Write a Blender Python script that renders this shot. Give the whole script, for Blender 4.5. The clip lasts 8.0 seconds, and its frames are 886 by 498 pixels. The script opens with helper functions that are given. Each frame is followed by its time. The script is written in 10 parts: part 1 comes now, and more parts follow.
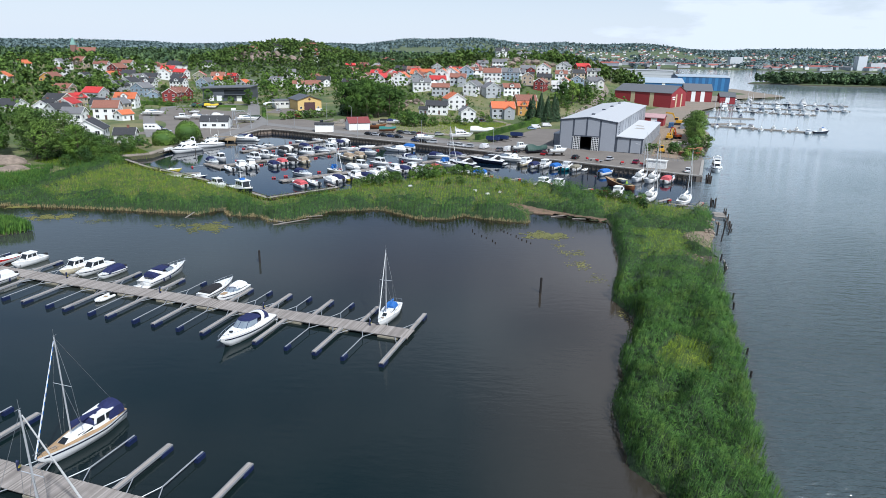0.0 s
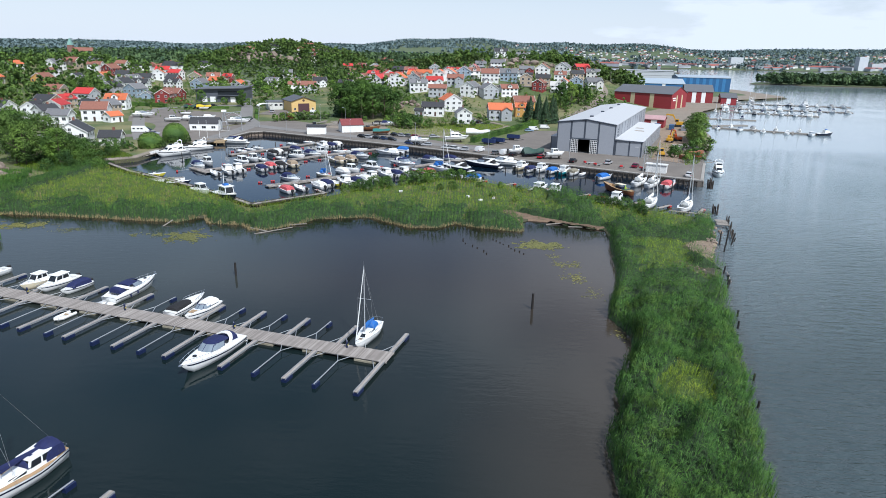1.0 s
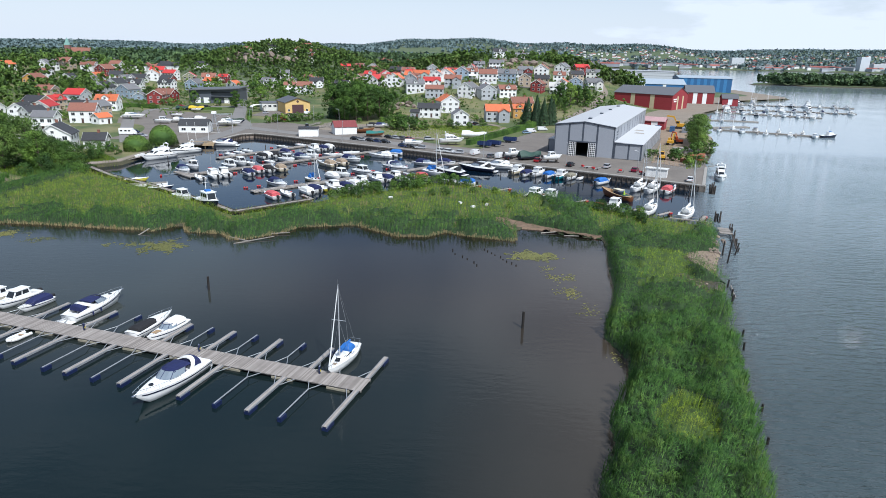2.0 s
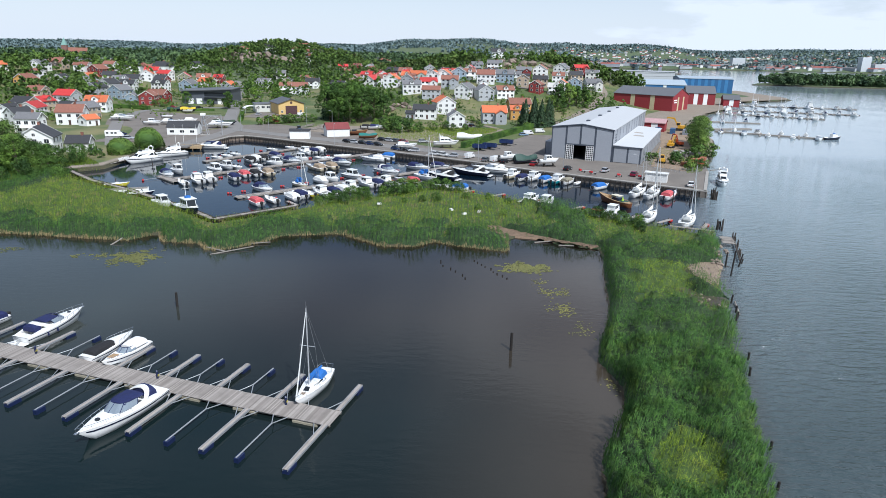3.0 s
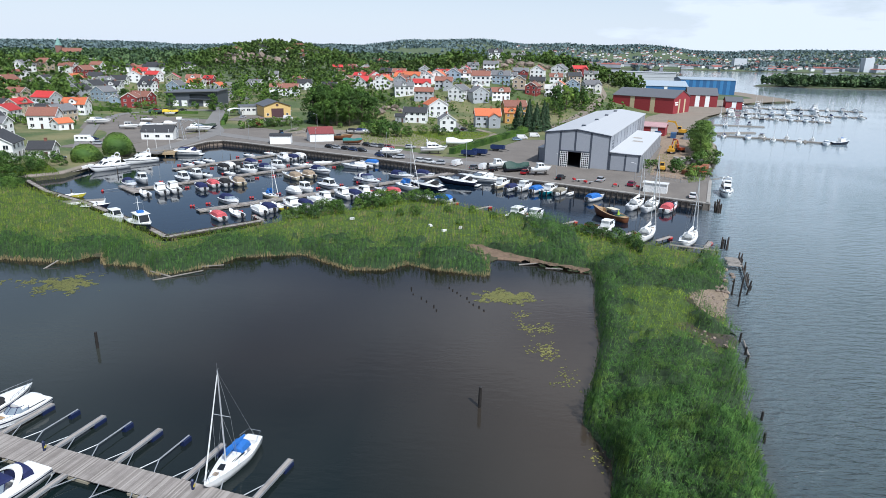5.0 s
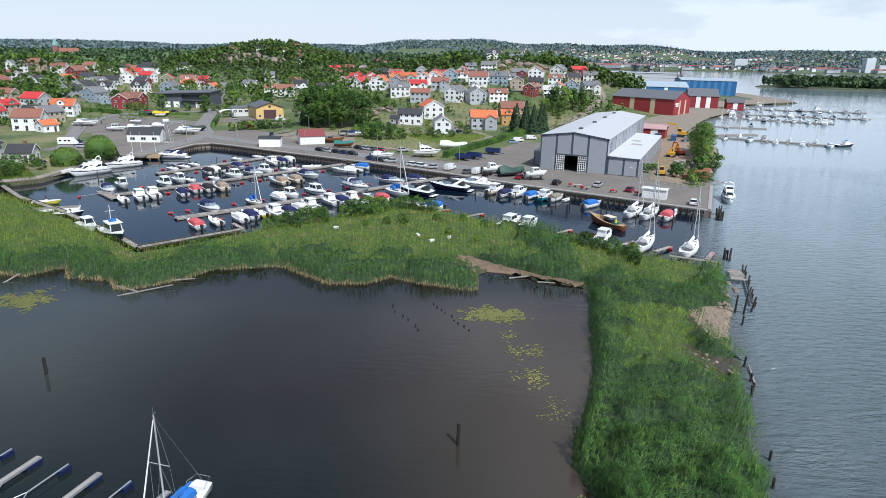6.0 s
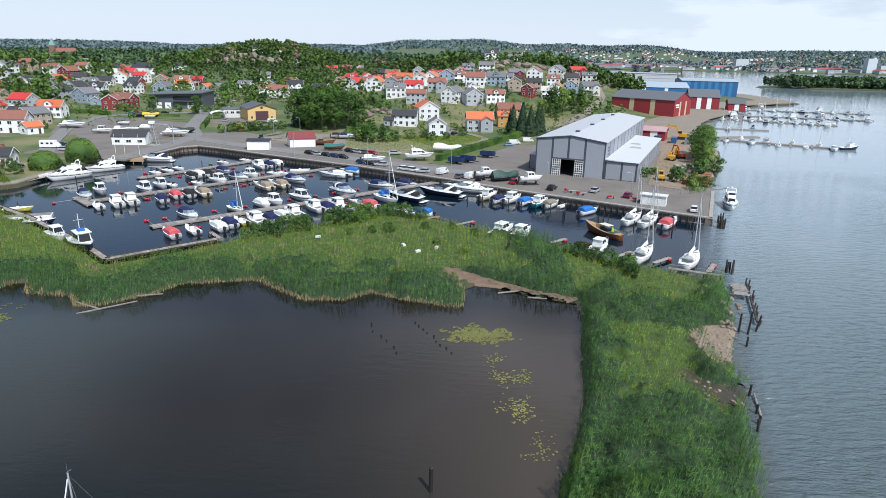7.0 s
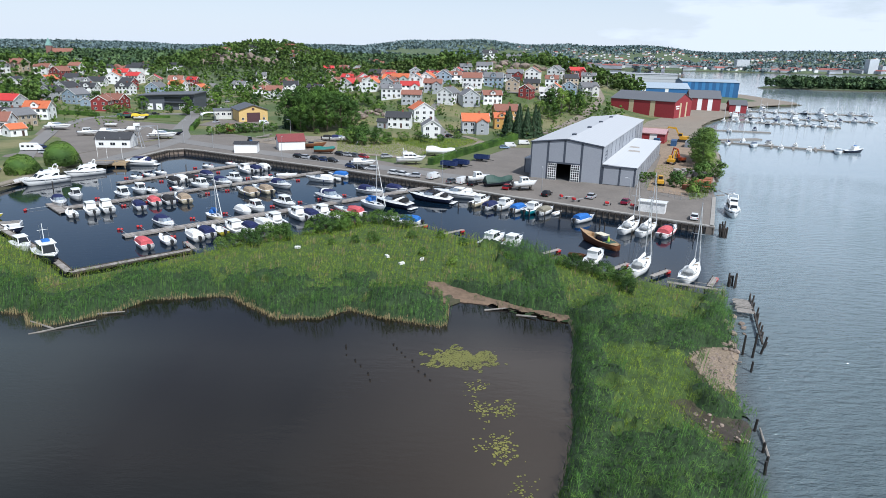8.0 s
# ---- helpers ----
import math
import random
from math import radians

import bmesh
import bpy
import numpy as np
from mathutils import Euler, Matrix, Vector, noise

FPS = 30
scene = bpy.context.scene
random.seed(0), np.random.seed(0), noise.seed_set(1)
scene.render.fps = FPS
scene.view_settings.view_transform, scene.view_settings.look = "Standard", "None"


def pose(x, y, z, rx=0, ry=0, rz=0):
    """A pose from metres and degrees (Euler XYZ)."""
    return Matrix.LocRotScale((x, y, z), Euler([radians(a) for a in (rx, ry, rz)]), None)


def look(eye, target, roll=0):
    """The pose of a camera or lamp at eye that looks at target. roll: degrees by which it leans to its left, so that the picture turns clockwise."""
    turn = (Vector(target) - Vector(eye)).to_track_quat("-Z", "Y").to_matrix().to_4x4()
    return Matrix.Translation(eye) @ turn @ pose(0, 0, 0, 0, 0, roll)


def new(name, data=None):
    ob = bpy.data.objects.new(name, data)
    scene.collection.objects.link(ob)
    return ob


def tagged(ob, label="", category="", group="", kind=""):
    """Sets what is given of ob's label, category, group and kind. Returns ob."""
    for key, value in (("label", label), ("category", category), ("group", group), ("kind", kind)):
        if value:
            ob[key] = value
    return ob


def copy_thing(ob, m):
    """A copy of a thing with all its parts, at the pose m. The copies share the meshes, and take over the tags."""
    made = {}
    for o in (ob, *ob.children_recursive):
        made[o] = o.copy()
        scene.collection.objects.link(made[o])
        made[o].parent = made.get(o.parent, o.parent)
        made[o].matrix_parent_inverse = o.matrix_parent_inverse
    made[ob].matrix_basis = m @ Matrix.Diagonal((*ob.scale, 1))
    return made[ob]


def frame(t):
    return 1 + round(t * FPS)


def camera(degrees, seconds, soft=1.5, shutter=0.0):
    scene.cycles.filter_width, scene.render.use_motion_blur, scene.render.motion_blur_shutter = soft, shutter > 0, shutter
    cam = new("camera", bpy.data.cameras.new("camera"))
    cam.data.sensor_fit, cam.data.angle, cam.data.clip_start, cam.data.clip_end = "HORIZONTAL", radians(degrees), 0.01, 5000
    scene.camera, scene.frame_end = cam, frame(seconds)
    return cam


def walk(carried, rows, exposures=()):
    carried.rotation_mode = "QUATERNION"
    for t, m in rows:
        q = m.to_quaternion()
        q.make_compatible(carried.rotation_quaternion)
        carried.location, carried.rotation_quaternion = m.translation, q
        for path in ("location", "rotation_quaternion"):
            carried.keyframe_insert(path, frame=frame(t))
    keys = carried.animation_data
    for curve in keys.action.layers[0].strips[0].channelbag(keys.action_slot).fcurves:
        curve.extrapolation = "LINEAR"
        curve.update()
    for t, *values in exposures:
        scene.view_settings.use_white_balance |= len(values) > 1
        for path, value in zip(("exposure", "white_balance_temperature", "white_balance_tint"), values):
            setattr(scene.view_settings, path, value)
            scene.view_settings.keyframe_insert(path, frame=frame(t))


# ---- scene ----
import itertools

cam = camera(70.0, 8.0, soft=0.55)
# the drone flies ahead and to its right, rising slightly, with a steady gaze: seconds, eye, yaw, pitch, roll
PATH = [
    (0, (1.509, 1.831, 38.442), 1.27, -17.41, 1.24),
    (1, (3.676, 8.826, 38.555), 1.30, -17.39, 1.25),
    (2, (5.898, 15.879, 38.667), 1.36, -17.38, 1.26),
    (3, (8.175, 22.990, 38.778), 1.40, -17.37, 1.27),
    (4, (10.507, 30.160, 38.887), 1.45, -17.35, 1.28),
    (5, (12.895, 37.388, 38.994), 1.50, -17.34, 1.29),
    (6, (15.338, 44.674, 39.100), 1.55, -17.32, 1.31),
    (7, (17.836, 52.018, 39.205), 1.60, -17.31, 1.33),
    (8, (20.389, 59.420, 39.308), 1.65, -17.29, 1.36),
]


def aim(eye, yaw, pitch):
    a, b = radians(yaw), radians(pitch)
    return Vector(eye) + 100 * Vector((-math.sin(a) * math.cos(b), math.cos(a) * math.cos(b), math.sin(b)))


walk(cam, [(t, look(eye, aim(eye, yaw, pitch), roll)) for t, eye, yaw, pitch, roll in PATH], [(0, 0.03, 5920, 10), (8, 0.03, 5920, 10)])

# ---------------------------------------------------------------- light
SUN_ELEV, SUN_AZ = 50.0, 148.0  # degrees; azimuth clockwise from +y
world = bpy.data.worlds.new("sky")
scene.world = world
world.use_nodes = True
wn, wl = world.node_tree.nodes, world.node_tree.links
wn.clear()
w_out = wn.new("ShaderNodeOutputWorld")
w_bg = wn.new("ShaderNodeBackground")
w_sky = wn.new("ShaderNodeTexSky")
w_sky.sky_type = "NISHITA"
w_sky.sun_disc = False
w_sky.sun_elevation, w_sky.sun_rotation = radians(SUN_ELEV), radians(SUN_AZ)
w_sky.altitude, w_sky.air_density, w_sky.dust_density, w_sky.ozone_density = 0, 1.0, 1.0, 2.0
# thin high cloud veil
w_tc = wn.new("ShaderNodeTexCoord")
w_map = wn.new("ShaderNodeMapping")
w_map.inputs["Scale"].default_value = (1.6, 1.6, 6.5)
w_noise = wn.new("ShaderNodeTexNoise")
w_noise.inputs["Scale"].default_value = 2.3
w_noise.inputs["Detail"].default_value = 9
w_noise.inputs["Roughness"].default_value = 0.55
w_ramp = wn.new("ShaderNodeValToRGB")
w_ramp.color_ramp.elements[0].position, w_ramp.color_ramp.elements[1].position = 0.38, 0.68
w_ramp.color_ramp.elements[0].color = (0.25, 0.25, 0.25, 1)
w_ramp.color_ramp.elements[1].color = (1.0, 1.0, 1.0, 1)
w_mix = wn.new("ShaderNodeMix")
w_mix.data_type = "RGBA"
w_mix.inputs["B"].default_value = (8.4, 9.0, 9.7, 1)
wl.new(w_tc.outputs["Generated"], w_map.inputs["Vector"])
wl.new(w_map.outputs["Vector"], w_noise.inputs["Vector"])
wl.new(w_noise.outputs["Fac"], w_ramp.inputs["Fac"])
# the veil is thick towards the horizon, thins above it, and opens to blue overhead
w_sep = wn.new("ShaderNodeSeparateXYZ")
wl.new(w_tc.outputs["Generated"], w_sep.inputs["Vector"])
w_up = wn.new("ShaderNodeValToRGB")
for _ in range(3):
    w_up.color_ramp.elements.new(0.5)
for w_el, (w_pos, w_val) in zip(w_up.color_ramp.elements, ((0.0, 0.88), (0.12, 0.80), (0.24, 0.52), (0.45, 0.95), (0.95, 0.35))):
    w_el.position, w_el.color = w_pos, (w_val, w_val, w_val, 1)
wl.new(w_sep.outputs["Z"], w_up.inputs["Fac"])
w_mul = wn.new("ShaderNodeMix")
w_mul.data_type, w_mul.blend_type = "RGBA", "MULTIPLY"
w_mul.inputs["Factor"].default_value = 1.0
wl.new(w_ramp.outputs["Color"], w_mul.inputs["A"])
wl.new(w_up.outputs["Color"], w_mul.inputs["B"])
# haze along the horizon
w_haze = wn.new("ShaderNodeValToRGB")
w_haze.color_ramp.elements.new(0.5)
for w_el, (w_pos, w_val) in zip(w_haze.color_ramp.elements, ((0.0, 0.86), (0.13, 0.52), (0.24, 0.0))):
    w_el.position, w_el.color = w_pos, (w_val, w_val, w_val, 1)
wl.new(w_sep.outputs["Z"], w_haze.inputs["Fac"])
w_max = wn.new("ShaderNodeMix")
w_max.data_type, w_max.blend_type = "RGBA", "LIGHTEN"
w_max.inputs["Factor"].default_value = 1.0
# the cloud thickens towards the east and leaves blue sky in the north-west
w_east = wn.new("ShaderNodeMapRange")
w_east.inputs["From Min"].default_value, w_east.inputs["From Max"].default_value = -0.15, 0.40
w_east.inputs["To Min"].default_value, w_east.inputs["To Max"].default_value = 0.50, 1.9
wl.new(w_sep.outputs["X"], w_east.inputs["Value"])
w_veil = wn.new("ShaderNodeMix")
w_veil.data_type, w_veil.blend_type = "RGBA", "MULTIPLY"
w_veil.inputs["Factor"].default_value = 1.0
wl.new(w_mul.outputs["Result"], w_veil.inputs["A"])
wl.new(w_east.outputs["Result"], w_veil.inputs["B"])
wl.new(w_veil.outputs["Result"], w_max.inputs["A"])
wl.new(w_haze.outputs["Color"], w_max.inputs["B"])
wl.new(w_max.outputs["Result"], w_mix.inputs["Factor"])
wl.new(w_sky.outputs["Color"], w_mix.inputs["A"])
wl.new(w_mix.outputs["Result"], w_bg.inputs["Color"])
wl.new(w_bg.outputs["Background"], w_out.inputs["Surface"])
w_bg.inputs["Strength"].default_value = 0.1

sun = new("sun", bpy.data.lights.new("sun", "SUN"))
sun.data.energy, sun.data.angle, sun.data.color = 4.7, radians(2.0), (1.0, 0.97, 0.92)
_e, _a = radians(SUN_ELEV), radians(SUN_AZ)
sun.matrix_world = look((0, 0, 0), (-math.sin(_a) * math.cos(_e), -math.cos(_a) * math.cos(_e), -math.sin(_e)))

# ---------------------------------------------------------------- materials
MATS = {}


def nodes_of(name):
    m = bpy.data.materials.new(name)
    m.use_nodes = True
    t = m.node_tree
    return m, t, t.nodes["Principled BSDF"]


def noise_node(t, scale, detail=5, rough=0.6, vector=None):
    n = t.nodes.new("ShaderNodeTexNoise")
    n.inputs["Scale"].default_value, n.inputs["Detail"].default_value, n.inputs["Roughness"].default_value = scale, detail, rough
    if vector is None:
        g = t.nodes.new("ShaderNodeNewGeometry")
        vector = g.outputs["Position"]
    t.links.new(vector, n.inputs["Vector"])
    return n


def ramp_node(t, fac, stops):
    r = t.nodes.new("ShaderNodeValToRGB")
    while len(r.color_ramp.elements) < len(stops):
        r.color_ramp.elements.new(0.5)
    for e, (p, c) in zip(r.color_ramp.elements, stops):
        e.position, e.color = p, (*c, 1)
    t.links.new(fac, r.inputs["Fac"])
    return r


def mixed(t, fac, a, b, blend="MIX"):
    m = t.nodes.new("ShaderNodeMix")
    m.data_type, m.blend_type = "RGBA", blend
    for socket, value in (("Factor", fac), ("A", a), ("B", b)):
        if isinstance(value, (int, float)):
            m.inputs[socket].default_value = value
        elif isinstance(value, tuple):
            m.inputs[socket].default_value = (*value, 1)
        else:
            t.links.new(value, m.inputs[socket])
    return m.outputs["Result"]


def shade(c, k):
    return tuple(min(1.0, v * k) for v in c)


def surface(name, c, rough=0.6, metal=0.0, var=0.18, scale=3.0, stain=0.25, stain_scale=0.35, bump=0.0, bump_scale=30, each=0.0):
    """A plain procedural surface: grain, larger stains, and some change from one object to the next."""
    if name in MATS:
        return MATS[name]
    m, t, p = nodes_of(name)
    n1 = noise_node(t, scale)
    col = ramp_node(t, n1.outputs["Fac"], [(0.3, shade(c, 1 - var)), (0.7, shade(c, 1 + var))]).outputs["Color"]
    if stain:
        n2 = noise_node(t, stain_scale, 6, 0.65)
        f = ramp_node(t, n2.outputs["Fac"], [(0.42, (0, 0, 0)), (0.75, (stain, stain, stain))]).outputs["Color"]
        col = mixed(t, f, col, shade(c, 0.5))
    if each:
        o = t.nodes.new("ShaderNodeObjectInfo")
        r = ramp_node(t, o.outputs["Random"], [(0, (1 - each,) * 3), (1, (1, 1, 1))]).outputs["Color"]
        col = mixed(t, 1.0, col, r, "MULTIPLY")
    t.links.new(col, p.inputs["Base Color"])
    p.inputs["Roughness"].default_value, p.inputs["Metallic"].default_value = rough, metal
    if bump:
        n3 = noise_node(t, bump_scale, 4)
        b = t.nodes.new("ShaderNodeBump")
        b.inputs["Strength"].default_value, b.inputs["Distance"].default_value = bump, 0.05
        t.links.new(n3.outputs["Fac"], b.inputs["Height"])
        t.links.new(b.outputs["Normal"], p.inputs["Normal"])
    MATS[name] = m
    return m


def banded(name, c, axis, pitch, depth=0.5, rough=0.6, metal=0.0, dark=0.75, var=0.15):
    """Boards, tiles or metal ribs: fine parallel lines at their real pitch, in the object's own axes."""
    if name in MATS:
        return MATS[name]
    m, t, p = nodes_of(name)
    tc = t.nodes.new("ShaderNodeTexCoord")
    sp = t.nodes.new("ShaderNodeSeparateXYZ")
    t.links.new(tc.outputs["Object"], sp.inputs["Vector"])
    f = t.nodes.new("ShaderNodeMath")
    f.operation = "MULTIPLY"
    f.inputs[1].default_value = 1 / pitch
    t.links.new(sp.outputs[axis], f.inputs[0])
    fr = t.nodes.new("ShaderNodeMath")
    fr.operation = "FRACT"
    t.links.new(f.outputs[0], fr.inputs[0])
    line = ramp_node(t, fr.outputs[0], [(0.0, (dark,) * 3), (0.14, (1, 1, 1)), (0.86, (1, 1, 1)), (1.0, (dark,) * 3)]).outputs["Color"]
    n1 = noise_node(t, 2.2)
    col = ramp_node(t, n1.outputs["Fac"], [(0.3, shade(c, 1 - var)), (0.7, shade(c, 1 + var))]).outputs["Color"]
    o = t.nodes.new("ShaderNodeObjectInfo")
    each = ramp_node(t, o.outputs["Random"], [(0, (0.82,) * 3), (1, (1.05,) * 3)]).outputs["Color"]
    col = mixed(t, 1.0, col, each, "MULTIPLY")
    col = mixed(t, 1.0, col, line, "MULTIPLY")
    t.links.new(col, p.inputs["Base Color"])
    b = t.nodes.new("ShaderNodeBump")
    b.inputs["Strength"].default_value, b.inputs["Distance"].default_value = depth, 0.03
    t.links.new(line, b.inputs["Height"])
    t.links.new(b.outputs["Normal"], p.inputs["Normal"])
    p.inputs["Roughness"].default_value, p.inputs["Metallic"].default_value = rough, metal
    MATS[name] = m
    return m


def foliage(name, dark, light, dry=None, dry_amount=0.0, translucent=0.35, patch=0.05, rough=0.7, tuft=0.0):
    """Leaves: each leaf a shade of its own, with larger patches of lighter growth."""
    if name in MATS:
        return MATS[name]
    m, t, p = nodes_of(name)
    g = t.nodes.new("ShaderNodeNewGeometry")
    col = ramp_node(t, g.outputs["Random Per Island"], [(0, dark), (1, light)]).outputs["Color"]
    n = noise_node(t, patch, 4)
    f = ramp_node(t, n.outputs["Fac"], [(0.35, (0, 0, 0)), (0.7, (0.6, 0.6, 0.6))]).outputs["Color"]
    col = mixed(t, f, col, light)
    if dry:
        n2 = noise_node(t, patch * 2.3, 5)
        f2 = ramp_node(t, n2.outputs["Fac"], [(0.50, (0, 0, 0)), (0.64, (dry_amount,) * 3)]).outputs["Color"]
        col = mixed(t, f2, col, dry)
    if tuft:  # plants differ in tone; the dark end also stands in for shaded gaps
        n3 = noise_node(t, tuft, 2, 0.5)
        k3 = ramp_node(t, n3.outputs["Fac"], [(0.34, (0.40, 0.46, 0.52)), (0.66, (1.22, 1.18, 0.95))]).outputs["Color"]
        col = mixed(t, 1.0, col, k3, "MULTIPLY")
    o = t.nodes.new("ShaderNodeObjectInfo")
    each = ramp_node(t, o.outputs["Random"], [(0, (0.7, 0.74, 0.75)), (1, (1.15, 1.1, 1.0))]).outputs["Color"]
    col = mixed(t, 1.0, col, each, "MULTIPLY")
    t.links.new(col, p.inputs["Base Color"])
    p.inputs["Roughness"].default_value = rough
    p.inputs["Specular IOR Level"].default_value = 0.25
    if translucent:
        tr = t.nodes.new("ShaderNodeBsdfTranslucent")
        t.links.new(col, tr.inputs["Color"])
        ms = t.nodes.new("ShaderNodeMixShader")
        ms.inputs[0].default_value = translucent
        t.links.new(p.outputs[0], ms.inputs[1])
        t.links.new(tr.outputs[0], ms.inputs[2])
        t.links.new(ms.outputs[0], t.nodes["Material Output"].inputs["Surface"])
    MATS[name] = m
    return m


# dark harbour water: calm in the lagoon, wind-rippled out on the river
def water_material():
    m, t, p = nodes_of("harbour_water")
    g = t.nodes.new("ShaderNodeNewGeometry")
    sp = t.nodes.new("ShaderNodeSeparateXYZ")
    t.links.new(g.outputs["Position"], sp.inputs["Vector"])
    # distance east of the spit's outer shore: x - (15 + 0.32 y)
    ey = t.nodes.new("ShaderNodeMath")
    ey.operation, ey.inputs[1].default_value, ey.inputs[2].default_value = "MULTIPLY_ADD", -0.32, -13.0
    t.links.new(sp.outputs["Y"], ey.inputs[0])
    ex = t.nodes.new("ShaderNodeMath")
    ex.operation = "ADD"
    t.links.new(sp.outputs["X"], ex.inputs[0])
    t.links.new(ey.outputs[0], ex.inputs[1])
    mr = t.nodes.new("ShaderNodeMapRange")
    mr.inputs["From Min"].default_value, mr.inputs["From Max"].default_value = -3, 4
    t.links.new(ex.outputs[0], mr.inputs["Value"])
    river = mr.outputs["Result"]
    # wind ripples run across the river, small ones over longer ones
    mp = t.nodes.new("ShaderNodeMapping")
    mp.inputs["Rotation"].default_value = (0, 0, radians(12))
    mp.inputs["Scale"].default_value = (0.34, 1.0, 1.0)
    t.links.new(g.outputs["Position"], mp.inputs["Vector"])
    n1 = noise_node(t, 1.0, 4, 0.58, mp.outputs["Vector"])
    n2 = noise_node(t, 1.3, 4, 0.6)
    n3 = noise_node(t, 0.022, 4, 0.5)
    patch = ramp_node(t, n3.outputs["Fac"], [(0.34, (0.5,) * 3), (0.60, (1, 1, 1))]).outputs["Color"]
    s1 = t.nodes.new("ShaderNodeMath")
    s1.operation, s1.inputs[1].default_value, s1.inputs[2].default_value = "MULTIPLY_ADD", 0.97, 0.03
    t.links.new(river, s1.inputs[0])
    s2 = t.nodes.new("ShaderNodeMath")
    s2.operation = "MULTIPLY"
    t.links.new(s1.outputs[0], s2.inputs[0])
    t.links.new(patch, s2.inputs[1])
    # the chop dies down upriver
    up = t.nodes.new("ShaderNodeMapRange")
    up.inputs["From Min"].default_value, up.inputs["From Max"].default_value = 110, 300
    up.inputs["To Min"].default_value, up.inputs["To Max"].default_value = 1.0, 0.05
    t.links.new(sp.outputs["Y"], up.inputs["Value"])
    s3 = t.nodes.new("ShaderNodeMath")
    s3.operation = "MULTIPLY"
    t.links.new(s2.outputs[0], s3.inputs[0])
    t.links.new(up.outputs["Result"], s3.inputs[1])
    s2 = s3
    b1 = t.nodes.new("ShaderNodeBump")
    b1.inputs["Distance"].default_value = 1.25
    t.links.new(s2.outputs[0], b1.inputs["Strength"])
    t.links.new(n1.outputs["Fac"], b1.inputs["Height"])
    b2 = t.nodes.new("ShaderNodeBump")
    b2.inputs["Distance"].default_value, b2.inputs["Strength"].default_value = 0.06, 0.10
    t.links.new(n2.outputs["Fac"], b2.inputs["Height"])
    t.links.new(b1.outputs["Normal"], b2.inputs["Normal"])
    t.links.new(b2.outputs["Normal"], p.inputs["Normal"])
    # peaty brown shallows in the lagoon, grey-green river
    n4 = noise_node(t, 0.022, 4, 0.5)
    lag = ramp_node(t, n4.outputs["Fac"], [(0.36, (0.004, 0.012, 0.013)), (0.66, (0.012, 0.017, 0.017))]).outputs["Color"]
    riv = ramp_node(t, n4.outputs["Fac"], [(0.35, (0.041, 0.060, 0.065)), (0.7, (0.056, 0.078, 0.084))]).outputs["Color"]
    # brown shallows; colour stands in for mirrored reeds and, in the marina, blue sky
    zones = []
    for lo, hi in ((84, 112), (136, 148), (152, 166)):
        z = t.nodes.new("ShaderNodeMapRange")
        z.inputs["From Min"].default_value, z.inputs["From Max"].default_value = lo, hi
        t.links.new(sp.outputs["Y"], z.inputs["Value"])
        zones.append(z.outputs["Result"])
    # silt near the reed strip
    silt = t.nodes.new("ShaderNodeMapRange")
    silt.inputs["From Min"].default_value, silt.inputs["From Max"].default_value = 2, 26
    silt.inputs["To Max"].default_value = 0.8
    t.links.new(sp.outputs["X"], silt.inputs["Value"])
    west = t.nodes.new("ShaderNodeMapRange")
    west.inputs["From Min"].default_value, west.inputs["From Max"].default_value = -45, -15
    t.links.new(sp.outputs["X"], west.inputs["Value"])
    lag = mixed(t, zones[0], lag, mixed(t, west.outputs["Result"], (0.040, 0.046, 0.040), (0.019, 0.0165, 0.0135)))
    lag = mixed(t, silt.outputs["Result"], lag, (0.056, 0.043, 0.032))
    # dark mirror image of the reeds, put into the water colour
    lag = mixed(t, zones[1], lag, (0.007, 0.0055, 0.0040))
    # blue of the reflected sky, put into the marina's water colour
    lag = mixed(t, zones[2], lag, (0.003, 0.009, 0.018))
    # paler with distance upriver: grazing sky reflection put into the colour
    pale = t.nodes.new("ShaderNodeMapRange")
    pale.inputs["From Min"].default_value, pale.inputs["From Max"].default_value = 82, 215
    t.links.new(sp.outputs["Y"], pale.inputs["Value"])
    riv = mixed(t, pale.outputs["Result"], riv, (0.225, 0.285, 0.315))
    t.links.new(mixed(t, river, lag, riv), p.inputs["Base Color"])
    ior = t.nodes.new("ShaderNodeMath")
    ior.operation = "MAXIMUM"
    t.links.new(river, ior.inputs[0])
    t.links.new(zones[2], ior.inputs[1])
    ior2 = t.nodes.new("ShaderNodeMath")
    ior2.operation, ior2.inputs[1].default_value, ior2.inputs[2].default_value = "MULTIPLY_ADD", 0.03, 1.32
    t.links.new(ior.outputs[0], ior2.inputs[0])
    t.links.new(ior2.outputs[0], p.inputs["IOR"])
    ro = t.nodes.new("ShaderNodeMath")
    ro.operation, ro.inputs[1].default_value, ro.inputs[2].default_value = "MULTIPLY_ADD", 0.03, 0.03
    t.links.new(river, ro.inputs[0])
    t.links.new(ro.outputs[0], p.inputs["Roughness"])
    return m


M_WATER = water_material()
M_GROUND = None


